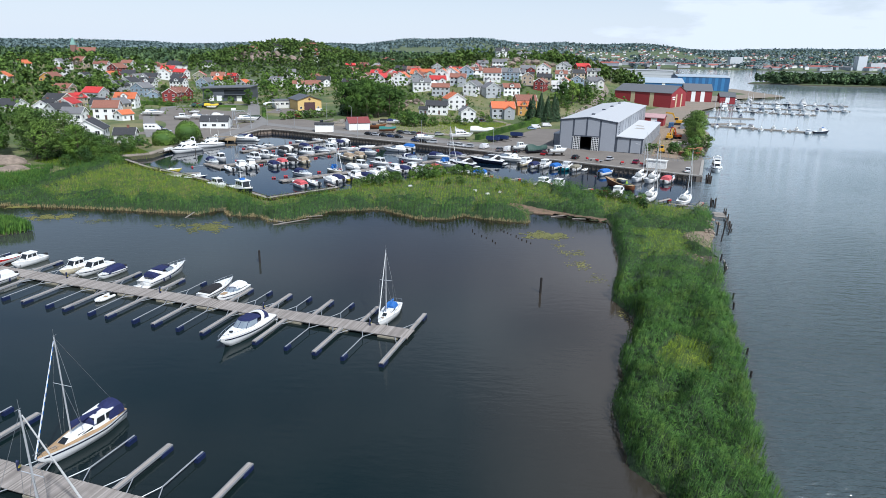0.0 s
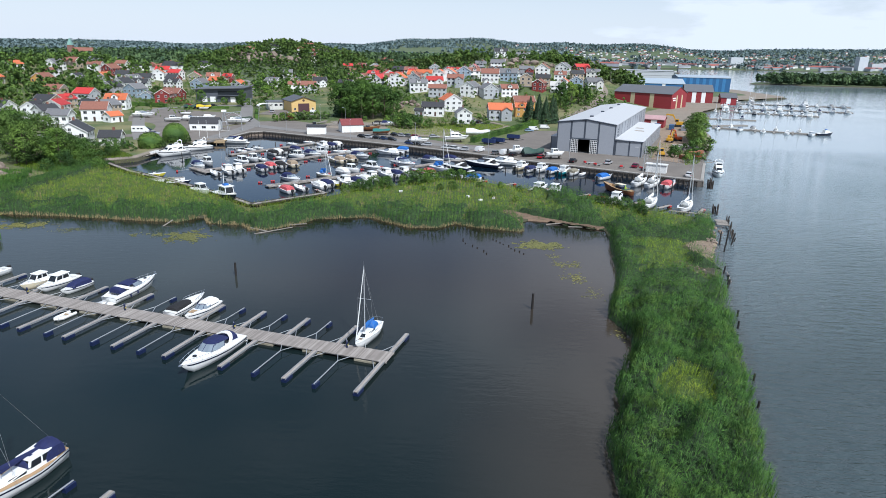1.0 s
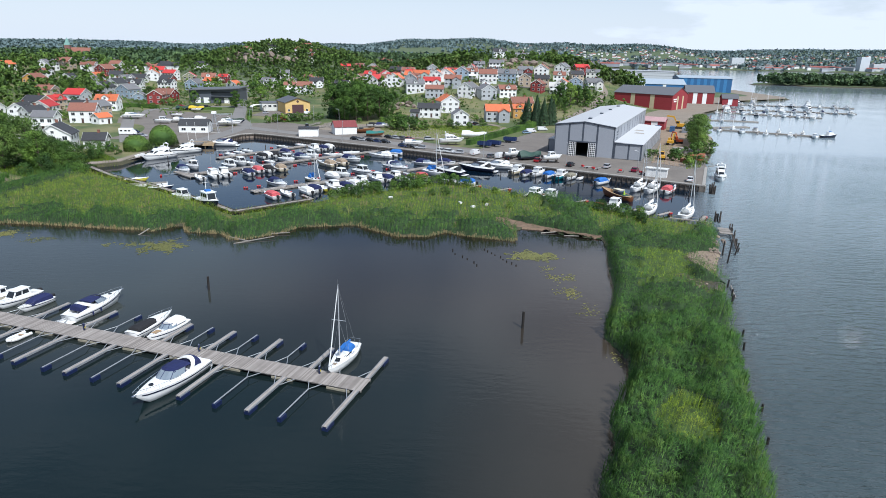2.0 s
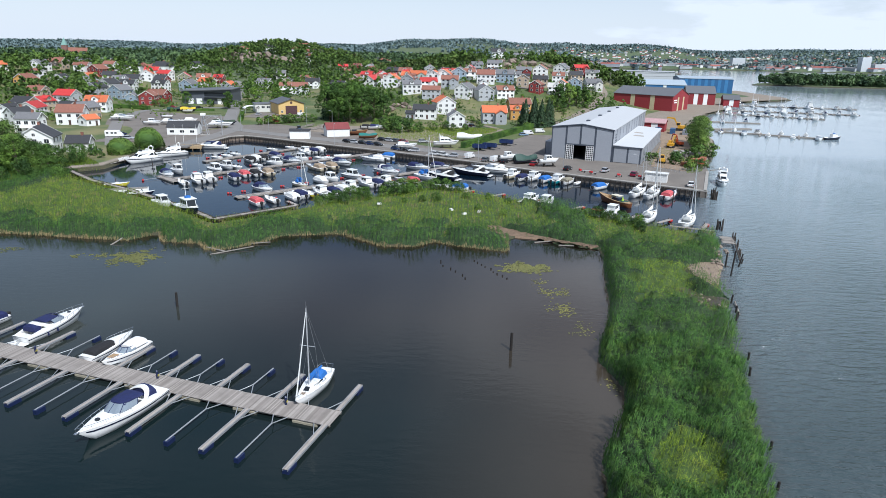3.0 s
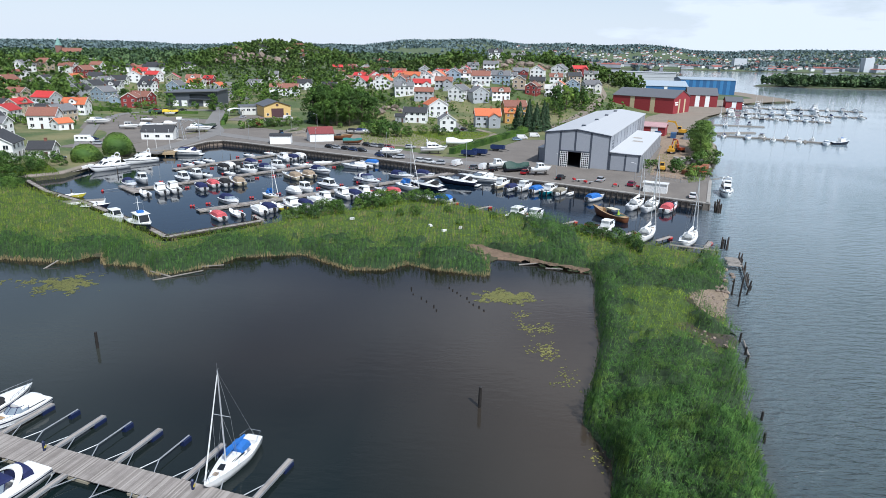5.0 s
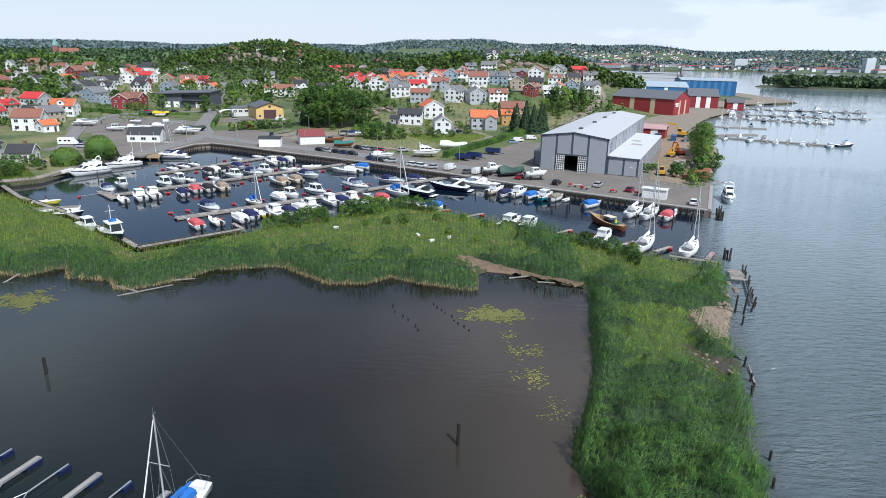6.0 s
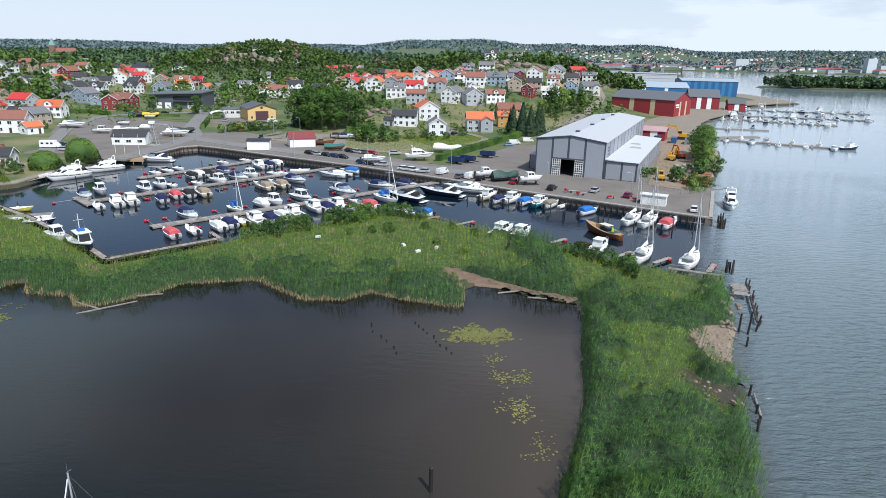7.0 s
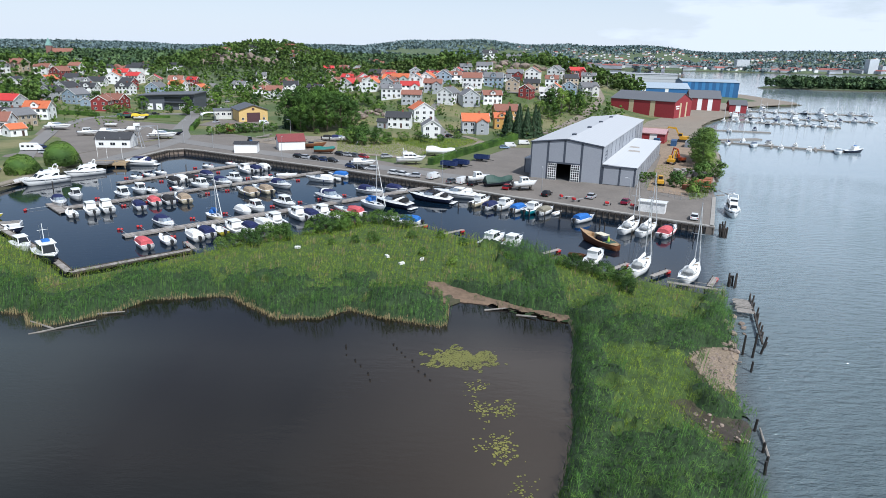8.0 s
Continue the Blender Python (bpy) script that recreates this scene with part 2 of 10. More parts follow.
def ground_material():
    """Meadow with dry patches and bare rock where it is steep and high."""
    m, t, p = nodes_of("meadow_and_rock")
    n1, n2, n3 = noise_node(t, 0.9, 8, 0.7), noise_node(t, 0.035, 6, 0.6), noise_node(t, 6.0, 4)
    grass = ramp_node(t, n1.outputs["Fac"], [(0.3, (0.040, 0.070, 0.020)), (0.7, (0.105, 0.140, 0.042))]).outputs["Color"]
    f = ramp_node(t, n2.outputs["Fac"], [(0.44, (0, 0, 0)), (0.62, (0.75, 0.75, 0.75))]).outputs["Color"]
    col = mixed(t, f, grass, (0.23, 0.20, 0.095))
    g = t.nodes.new("ShaderNodeNewGeometry")
    # forest floor on the wooded hills inland
    sw = t.nodes.new("ShaderNodeSeparateXYZ")
    t.links.new(g.outputs["Position"], sw.inputs["Vector"])
    wood = t.nodes.new("ShaderNodeMapRange")
    wood.inputs["From Min"].default_value, wood.inputs["From Max"].default_value = 580, 680
    wood.inputs["To Max"].default_value = 0.85
    t.links.new(sw.outputs["Y"], wood.inputs["Value"])
    floor = ramp_node(t, n2.outputs["Fac"], [(0.35, (0.055, 0.088, 0.040)), (0.65, (0.095, 0.128, 0.056))]).outputs["Color"]
    col = mixed(t, wood.outputs["Result"], col, floor)
    sp = t.nodes.new("ShaderNodeSeparateXYZ")
    t.links.new(g.outputs["Normal"], sp.inputs["Vector"])
    steep = ramp_node(t, sp.outputs["Z"], [(0.86, (1, 1, 1)), (0.97, (0, 0, 0))]).outputs["Color"]
    rock = ramp_node(t, n3.outputs["Fac"], [(0.3, (0.16, 0.13, 0.11)), (0.7, (0.33, 0.28, 0.24))]).outputs["Color"]
    col = mixed(t, steep, col, rock)
    # dark mud where the land lies low at the water
    sz = t.nodes.new("ShaderNodeSeparateXYZ")
    t.links.new(g.outputs["Position"], sz.inputs["Vector"])
    wet = t.nodes.new("ShaderNodeMapRange")
    wet.inputs["From Min"].default_value, wet.inputs["From Max"].default_value = 1.0, 1.4
    t.links.new(sz.outputs["Z"], wet.inputs["Value"])
    mud = ramp_node(t, n1.outputs["Fac"], [(0.3, (0.030, 0.032, 0.016)), (0.7, (0.075, 0.068, 0.036))]).outputs["Color"]
    col = mixed(t, wet.outputs["Result"], mud, col)
    t.links.new(col, p.inputs["Base Color"])
    p.inputs["Roughness"].default_value = 0.9
    b = t.nodes.new("ShaderNodeBump")
    b.inputs["Strength"].default_value, b.inputs["Distance"].default_value = 0.6, 0.3
    t.links.new(n1.outputs["Fac"], b.inputs["Height"])
    t.links.new(b.outputs["Normal"], p.inputs["Normal"])
    return m


M_GROUND = ground_material()
M_MUD = surface("reed_bed_mud", (0.17, 0.115, 0.075), 0.85, var=0.3, scale=1.5, bump=0.5, bump_scale=6)
M_WETMUD = surface("wet_dark_mud", (0.052, 0.038, 0.026), 0.4, var=0.35, scale=1.8, stain=0.4, bump=0.7, bump_scale=5)
M_ASPHALT = surface("worn_asphalt", (0.178, 0.156, 0.134), 0.9, var=0.16, scale=1.6, stain=0.55, stain_scale=0.11, bump=0.2)
M_ROAD = surface("road_asphalt", (0.20, 0.19, 0.178), 0.9, var=0.1, scale=5, stain=0.25, stain_scale=0.12, bump=0.2)
M_BEACH = surface("beach_shingle", (0.24, 0.185, 0.13), 0.95, var=0.5, scale=4.5, stain=0.4, stain_scale=0.5, bump=0.8, bump_scale=6)
M_WETPILE = surface("wet_black_pile", (0.020, 0.017, 0.015), 0.6, var=0.3, scale=2.5, stain=0.3)
M_GRAVEL = surface("yard_gravel", (0.24, 0.20, 0.155), 0.95, var=0.25, scale=1.8, stain=0.35, stain_scale=0.12, bump=0.5, bump_scale=9)
M_DIRT = surface("bare_earth", (0.26, 0.19, 0.13), 0.95, var=0.25, scale=1.2, stain=0.3, bump=0.5, bump_scale=7)
M_LAWN = surface("mown_grass", (0.10, 0.125, 0.04), 0.9, var=0.3, scale=2.0, stain=0.3, stain_scale=0.2, bump=0.6, bump_scale=12)
M_CONCRETE = surface("quay_concrete", (0.33, 0.31, 0.28), 0.9, var=0.15, scale=2, stain=0.5, stain_scale=0.5, bump=0.3)
M_TIMBER = surface("tarred_timber", (0.055, 0.045, 0.037), 0.85, var=0.35, scale=2.5, stain=0.4, bump=0.4, each=0.4)
M_PLANK = banded("grey_pontoon_planks", (0.27, 0.25, 0.225), "X", 0.145, 0.8, 0.85, dark=0.45, var=0.25)
M_WOODGREY = surface("weathered_wood", (0.27, 0.245, 0.215), 0.85, var=0.3, scale=3.5, stain=0.45, stain_scale=0.8, bump=0.3, each=0.25)
M_WOODTAN = surface("pale_new_wood", (0.42, 0.31, 0.18), 0.8, var=0.2, scale=4, stain=0.3, bump=0.2, each=0.2)
M_GALV = surface("galvanised_steel", (0.45, 0.46, 0.47), 0.45, 0.6, var=0.12, scale=6, stain=0.3)
M_FLOATBLUE = surface("blue_plastic_float", (0.009, 0.017, 0.060), 0.4, var=0.15, stain=0.3, stain_scale=1.5)
M_BUOYRED = surface("red_mooring_buoy", (0.50, 0.03, 0.03), 0.4, var=0.15, stain=0.25, stain_scale=2, each=0.3)
M_ROCK = surface("shore_granite", (0.28, 0.22, 0.175), 0.9, var=0.3, scale=1.2, stain=0.45, stain_scale=0.5, bump=0.6, bump_scale=4, each=0.35)
M_GEL = surface("white_gelcoat", (0.80, 0.80, 0.78), 0.22, var=0.03, scale=2, stain=0.10, stain_scale=0.8, each=0.08)
M_CREAM = surface("cream_gelcoat", (0.70, 0.62, 0.45), 0.28, var=0.04, stain=0.12, each=0.1)
# the glass is pale because the reflected sky is put into its colour
M_SCREEN = surface("boat_windscreen", (0.20, 0.24, 0.28), 0.08, var=0.15, scale=0.9, stain=0.3, stain_scale=0.7)
M_GLASSDARK = surface("tinted_window", (0.015, 0.018, 0.022), 0.06, var=0.1, stain=0)
M_TEAK = surface("teak_deck", (0.36, 0.24, 0.13), 0.7, var=0.2, scale=9, stain=0.2)
M_STEEL = surface("polished_steel_rail", (0.62, 0.63, 0.65), 0.25, 0.9, var=0.05, stain=0)
M_RUBBER = surface("black_rubber", (0.018, 0.018, 0.02), 0.75, var=0.2, stain=0)
M_ALU = surface("anodised_mast", (0.66, 0.67, 0.68), 0.35, 0.5, var=0.05, stain=0.1)
M_RIG = surface("rigging_wire", (0.35, 0.36, 0.37), 0.4, 0.6, stain=0)
M_NAVY = surface("navy_canvas", (0.010, 0.016, 0.075), 0.8, var=0.2, stain=0.25, stain_scale=1.0)
M_BLUE = surface("blue_canvas", (0.02, 0.13, 0.42), 0.8, var=0.2, stain=0.2, stain_scale=1.0)
M_BLACKC = surface("black_canvas", (0.014, 0.014, 0.016), 0.85, var=0.2, stain=0.1)
M_REDC = surface("faded_red_canvas", (0.50, 0.09, 0.10), 0.8, var=0.2, stain=0.2)
M_WHITEC = surface("white_canvas", (0.68, 0.68, 0.66), 0.75, var=0.08, stain=0.25, stain_scale=0.9)
M_TANC = surface("tan_canvas", (0.30, 0.23, 0.16), 0.8, var=0.2, stain=0.2)
M_KHAKI = surface("khaki_canvas", (0.22, 0.20, 0.15), 0.85, var=0.2, stain=0.25)
M_GREENTARP = surface("green_tarpaulin", (0.022, 0.060, 0.045), 0.6, var=0.25, stain=0.3, bump=0.5, bump_scale=3)
M_YELLOWGEL = surface("yellow_gelcoat", (0.55, 0.48, 0.06), 0.3, var=0.06, stain=0.1)
M_TEALGEL = surface("teal_gelcoat", (0.02, 0.25, 0.30), 0.3, var=0.06, stain=0.1)
M_DARKHULL = surface("dark_blue_gelcoat", (0.012, 0.016, 0.035), 0.2, var=0.1, stain=0.1)
M_VARNISH = surface("varnished_wood_hull", (0.17, 0.065, 0.028), 0.35, var=0.25, scale=5, stain=0.25)
M_REDPAINT = surface("red_antifouling", (0.20, 0.03, 0.025), 0.6, var=0.2, stain=0.2)
M_TYRE = surface("tyre_rubber", (0.02, 0.02, 0.021), 0.85, stain=0)
M_RIM = surface("alloy_rim", (0.45, 0.45, 0.46), 0.35, 0.7, stain=0)
M_LAMPGLASS = surface("headlight_glass", (0.70, 0.72, 0.74), 0.12, stain=0)
M_TAIL = surface("red_tail_light", (0.40, 0.015, 0.015), 0.2, stain=0)
M_BARK = surface("tree_bark", (0.10, 0.075, 0.055), 0.9, var=0.3, scale=5, bump=0.5, bump_scale=10)
M_LILY = foliage("lily_pads", (0.07, 0.085, 0.02), (0.22, 0.21, 0.06), translucent=0.0, patch=0.15, rough=0.45)
M_REED = foliage("green_reeds", (0.050, 0.140, 0.036), (0.160, 0.320, 0.080), (0.22, 0.28, 0.055), 0.40, 0.36, 0.13, tuft=1.3)
M_GRASS = foliage("tall_grass", (0.105, 0.190, 0.018), (0.275, 0.395, 0.046), (0.38, 0.33, 0.12), 0.36, 0.36, 0.20, tuft=0.9)
# the shade in the gaps between reeds is put into this dark green
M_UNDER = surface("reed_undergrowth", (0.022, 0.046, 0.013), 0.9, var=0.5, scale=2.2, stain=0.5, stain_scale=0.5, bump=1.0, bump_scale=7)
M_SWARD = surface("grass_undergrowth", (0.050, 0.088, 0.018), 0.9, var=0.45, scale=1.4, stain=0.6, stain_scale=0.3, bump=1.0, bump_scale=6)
M_DEADREED = foliage("dead_reed_stems", (0.20, 0.15, 0.075), (0.42, 0.34, 0.19), translucent=0.1, patch=0.3)
M_LEAF = [
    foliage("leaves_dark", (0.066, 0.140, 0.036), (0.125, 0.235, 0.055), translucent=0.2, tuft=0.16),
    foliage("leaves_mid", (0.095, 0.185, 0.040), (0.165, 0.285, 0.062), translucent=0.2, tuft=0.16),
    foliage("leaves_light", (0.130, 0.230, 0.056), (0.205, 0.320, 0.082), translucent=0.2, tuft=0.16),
]
M_HILL = foliage("hillside_leaves", (0.105, 0.190, 0.048), (0.180, 0.285, 0.075), (0.20, 0.20, 0.09), 0.4, translucent=0.2, patch=0.02, tuft=0.14)
M_NEEDLE = foliage("spruce_needles", (0.025, 0.060, 0.034), (0.062, 0.110, 0.052), translucent=0.1)
# bluer than the nearer leaves: some distance haze is in this colour
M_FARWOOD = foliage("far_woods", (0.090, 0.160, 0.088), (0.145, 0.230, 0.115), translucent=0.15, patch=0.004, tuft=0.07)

# ---------------------------------------------------------------- building blocks
class Geo:
    """Gathers the corners and faces of one part."""

    def __init__(self):
        self.v, self.f = [], []

    def add(self, verts, faces):
        n = len(self.v)
        self.v += [tuple(p) for p in verts]
        self.f += [tuple(i + n for i in face) for face in faces]
        return self

    def box(self, x0, x1, y0, y1, z0, z1, m=None):
        p = [Vector(q) for q in itertools.product((x0, x1), (y0, y1), (z0, z1))]
        if m is not None:
            p = [m @ q for q in p]
        return self.add(p, [(0, 1, 3, 2), (4, 6, 7, 5), (0, 4, 5, 1), (2, 3, 7, 6), (0, 2, 6, 4), (1, 5, 7, 3)])

    def slab(self, x0, x1, y0, y1, z0, z1, b=0.05):
        """A box with its upper edges chamfered."""
        lo = [(x0, y0, z0), (x1, y0, z0), (x1, y1, z0), (x0, y1, z0)]
        mid = [(x, y, z1 - b) for x, y, _ in lo]
        hi = [(x0 + b, y0 + b, z1), (x1 - b, y0 + b, z1), (x1 - b, y1 - b, z1), (x0 + b, y1 - b, z1)]
        fs = [(3, 2, 1, 0), (8, 9, 10, 11)]
        for k in (0, 4):
            fs += [(k + i, k + (i + 1) % 4, k + 4 + (i + 1) % 4, k + 4 + i) for i in range(4)]
        return self.add(lo + mid + hi, fs)

    def rod(self, a, b, r0, r1=None, n=6):
        a, b = Vector(a), Vector(b)
        r1 = r0 if r1 is None else r1
        d = (b - a).normalized()
        u = d.orthogonal().normalized()
        w = d.cross(u)
        ring = [(u * math.cos(k * math.tau / n) + w * math.sin(k * math.tau / n)) for k in range(n)]
        vs = [a + q * r0 for q in ring] + [b + q * r1 for q in ring]
        fs = [(k, (k + 1) % n, n + (k + 1) % n, n + k) for k in range(n)]
        return self.add(vs, fs + [tuple(reversed(range(n))), tuple(range(n, 2 * n))])

    def tube(self, pts, r, n=4):
        for a, b in zip(pts, pts[1:]):
            self.rod(a, b, r, r, n)
        return self

    def loft(self, rings, cap0=True, cap1=True, closed=True):
        n = len(rings[0])
        vs = [p for ring in rings for p in ring]
        fs = []
        for i in range(len(rings) - 1):
            for k in range(n if closed else n - 1):
                a, b = i * n + k, i * n + (k + 1) % n
                fs.append((a, b, b + n, a + n))
        if cap0:
            fs.append(tuple(reversed(range(n))))
        if cap1:
            fs.append(tuple(range((len(rings) - 1) * n, len(rings) * n)))
        return self.add(vs, fs)

    def prism(self, poly, z0, z1):
        return self.loft([[(x, y, z0) for x, y in poly], [(x, y, z1) for x, y in poly]])

    def ball(self, c, rx, ry, rz, n=8, rings=5):
        rr = []
        for i in range(1, rings):
            a = math.pi * i / rings
            rr.append([(c[0] + rx * math.sin(a) * math.cos(k * math.tau / n), c[1] + ry * math.sin(a) * math.sin(k * math.tau / n), c[2] - rz * math.cos(a)) for k in range(n)])
        return self.loft(rr)

    def pane(self, quad, u0, u1, v0, v1, out=0.02, depth=0.03):
        """A thin plate lying on part of a four-cornered face, standing out from it a little."""
        a, b, c, d = (Vector(q) for q in quad)
        nrm = (b - a).cross(d - a).normalized()

        def at(u, v):
            return (a * (1 - u) + b * u) * (1 - v) + (d * (1 - u) + c * u) * v

        q = [at(u0, v0), at(u1, v0), at(u1, v1), at(u0, v1)]
        return self.loft([[p + nrm * (out - depth) for p in q], [p + nrm * out for p in q]])

    def mesh(self, name, material, smooth=False):
        me = bpy.data.meshes.new(name)
        me.from_pydata(self.v, [], self.f)
        me.materials.append(material)
        if smooth:
            me.polygons.foreach_set("use_smooth", [True] * len(me.polygons))
        bm = bmesh.new()
        bm.from_mesh(me)
        bmesh.ops.recalc_face_normals(bm, faces=bm.faces)
        bm.to_mesh(me)
        bm.free()
        return me


def part(name, geo, material, parent, label="", smooth=False, m=None):
    ob = new(name, geo if isinstance(geo, bpy.types.Mesh) else geo.mesh(name, material, smooth))
    ob.parent = parent
    if m is not None:
        ob.matrix_basis = m
    return tagged(ob, label=label)


def thing(name, m, label, category, group="", kind=""):
    ob = new(name)
    ob.empty_display_size = 0.3
    ob.matrix_basis = m
    return tagged(ob, label, category, group, kind)


def single(name, geo, material, label, category, group="", kind="", smooth=False, m=None):
    ob = new(name, geo if isinstance(geo, bpy.types.Mesh) else geo.mesh(name, material, smooth))
    if m is not None:
        ob.matrix_basis = m
    return tagged(ob, label, category, group, kind)


def big_mesh(name, co, faces, material, normals=None):
    """A mesh from number arrays; faces: a list of arrays of corner numbers, each with its own count of corners."""
    me = bpy.data.meshes.new(name)
    me.vertices.add(len(co))
    me.vertices.foreach_set("co", np.asarray(co, np.float32).ravel())
    loops = np.concatenate([f.ravel() for f in faces])
    totals = np.concatenate([np.full(len(f), f.shape[1]) for f in faces])
    starts = np.concatenate([[0], np.cumsum(totals)[:-1]])
    me.loops.add(len(loops))
    me.loops.foreach_set("vertex_index", loops.astype(np.int32))
    me.polygons.add(len(totals))
    me.polygons.foreach_set("loop_start", starts.astype(np.int32))
    me.update(calc_edges=True)
    if normals is not None:  # leaves shade softly, as the mass that they belong to
        me.polygons.foreach_set("use_smooth", [True] * len(me.polygons))
        cn = me.attributes.new("custom_normal", "FLOAT_VECTOR", "POINT")
        cn.data.foreach_set("vector", np.asarray(normals, np.float32).ravel())
        me.update()
    me.materials.append(material)
    return me


def turned(x, y, z, heading):
    return pose(x, y, z, 0, 0, heading)


# ---------------------------------------------------------------- the lie of the land
HILLS = [  # x, y, radius x, radius y, height
    (40, 670, 105, 150, 30), (0, 500, 75, 40, 9), (100, 610, 60, 50, 6), (-25, 408, 26, 26, 5),
    (-60, 570, 40, 50, 5), (-232, 860, 105, 130, 30), (-150, 830, 80, 90, 6), (-350, 560, 80, 90, 16),
    (-600, 1500, 500, 350, 8), (-225, 392, 30, 25, 1.5), (-165, 215, 40, 60, 5),
    (-310, 640, 130, 110, 5), (-700, 900, 150, 200, 8), (150, 1150, 120, 120, 4), (-100, 1300, 300, 260, 10),
]


def hills(x, y):
    z = 0 * x + 1.8
    for cx, cy, rx, ry, h in HILLS:
        z = z + h * np.exp(-(((x - cx) / rx) ** 2) - ((y - cy) / ry) ** 2)
    far = np.clip((y - 2300) / 1500, 0, 1)
    ridge = 70 + 14 * np.sin(x / 420 + 1) + 9 * np.sin(x / 170 + 2) + 5 * np.sin(x / 71)
    west = np.clip((y - 1500) / 2600, 0, 1) * np.clip((400 - x) / 500, 0, 1)
    low = np.clip((x + 2600) / 2300, 0.42, 1)
    return z + np.clip((y - 560) / 800, 0, 1) * 6 + np.maximum(far * far * (3 - 2 * far) * ridge * low, west * (ridge + 4) * low)


SPIT_SOUTH = [
    (-118, 150), (-87, 149), (-60, 146.4), (-56, 152), (-53, 146.5), (-44.8, 145.7), (-41.8, 141.8), (-38.6, 142.1), (-31.6, 148.3), (-29.8, 152.8),
    (-17.6, 155.8), (-14.9, 153.5), (-7.3, 147.4), (-0.5, 148), (3.1, 151.6), (8.3, 149.1), (17.7, 146.4), (18.9, 147.3), (19, 156.8), (24.6, 155.7),
    (30.4, 151.7), (37.6, 149.5),
]
SPIT_INNER = [
    (36.6, 141.7), (34.6, 130.6), (33, 119), (29.3, 106), (27, 99.5), (28.8, 92), (27, 84.5), (23, 77.4), (22.6, 72), (19.6, 66), (18.8, 54.8), (21.3, 50.7),
    (20, 40), (14, 15), (8, -20),
]
SPIT_OUTER = [
    (20, -20), (25, 20), (30.7, 51.2), (32.3, 56.5), (35, 64.7), (39.5, 78.5), (45.5, 98.5), (50.6, 115.5), (51.8, 119), (54.2, 123),
    (54.4, 128.6), (56.4, 134), (59.6, 140.5), (61, 147), (63, 153), (66, 162), (67.3, 163),
]
SPIT_NORTH = [
    (62.8, 164.3), (49.3, 172.3), (37.2, 183.1), (26.9, 190.3), (10.3, 202.5), (-1.7, 206), (-19.9, 188.6), (-32.6, 176.3), (-40.4, 166.9), (-47, 161.2),
    (-48.8, 161.4), (-56.9, 169.3), (-81, 188.4), (-98.7, 200.2), (-118, 214),
]
SPIT = SPIT_SOUTH + SPIT_INNER + SPIT_OUTER + SPIT_NORTH
QUAY = [(-94, 270), (-90.5, 293), (-86, 297), (-77, 293.2), (-49, 277.9), (-18, 262.2), (12.6, 244), (32.1, 230.5), (59.9, 214.6), (79, 203.4), (91.7, 236.4)]
MAINLAND = (
    [(-5000, 90), (-150, 90), (-122, 120), (-116, 150), (-116, 214), (-107, 221), (-106, 234), (-106.2, 258), (-100, 263)]
    + [(x - 0.35, y + 1.6) for x, y in QUAY[:-1]]
    + [(90.2, 236.4), (95.8, 249), (107.8, 275.6), (127, 324), (138, 366), (160, 441), (176, 470), (200, 505), (224, 566), (250, 600), (322, 652), (330, 668), (330, 800)]
    + [(300, 850), (240, 900), (170, 1000), (150, 1500), (300, 1900), (420, 2060), (900, 2090), (1500, 2050), (5200, 1700), (5200, 5200), (-5200, 5200)]
)
BARE = [  # bare of plants: the stony beach, the mud bank and a muddy gap
    [(51.4, 136.8), (54.8, 141.4), (60.2, 141.2), (58, 136), (56.6, 133), (54.6, 129.2), (51.9, 130.2), (51.6, 134)],
    [(19, 154), (24, 155.5), (30, 152.4), (37, 150), (37, 151.4), (30, 154), (24, 158), (17, 163), (15, 163)],
    [(46.1, 125.5), (47.6, 126.4), (48.8, 124.2), (50, 122.9), (53.4, 123.2), (53.4, 121.2), (51.6, 118.4), (49.4, 118.6), (48.2, 120.4), (47, 121.7)],
]
REED_ISLAND = [(-150, 112), (-95, 122), (-88.2, 128.8), (-96, 134), (-150, 138)]
POINT = [(430, 1010), (520, 985), (700, 990), (900, 960), (1400, 900), (1700, 1000), (1500, 1200), (800, 1180), (520, 1100)]


def inside(poly, x, y):
    res = np.zeros(np.shape(x), bool)
    for (x0, y0), (x1, y1) in zip(poly, poly[1:] + poly[:1]):
        if y0 != y1:
            res ^= ((y0 > y) != (y1 > y)) & (x < (x1 - x0) * (y - y0) / (y1 - y0) + x0)
    return res


def shore(poly, x, y):
    """Distance to a shoreline: positive on land."""
    best = np.full(np.shape(x), 1e9)
    for (x0, y0), (x1, y1) in zip(poly, poly[1:] + poly[:1]):
        dx, dy = x1 - x0, y1 - y0
        k = np.clip(((x - x0) * dx + (y - y0) * dy) / (dx * dx + dy * dy), 0, 1)
        best = np.minimum(best, np.hypot(x - x0 - k * dx, y - y0 - k * dy))
    return np.where(inside(poly, x, y), best, -best)


def smooth01(v):
    v = np.clip(v, 0, 1)
    return v * v * (3 - 2 * v)


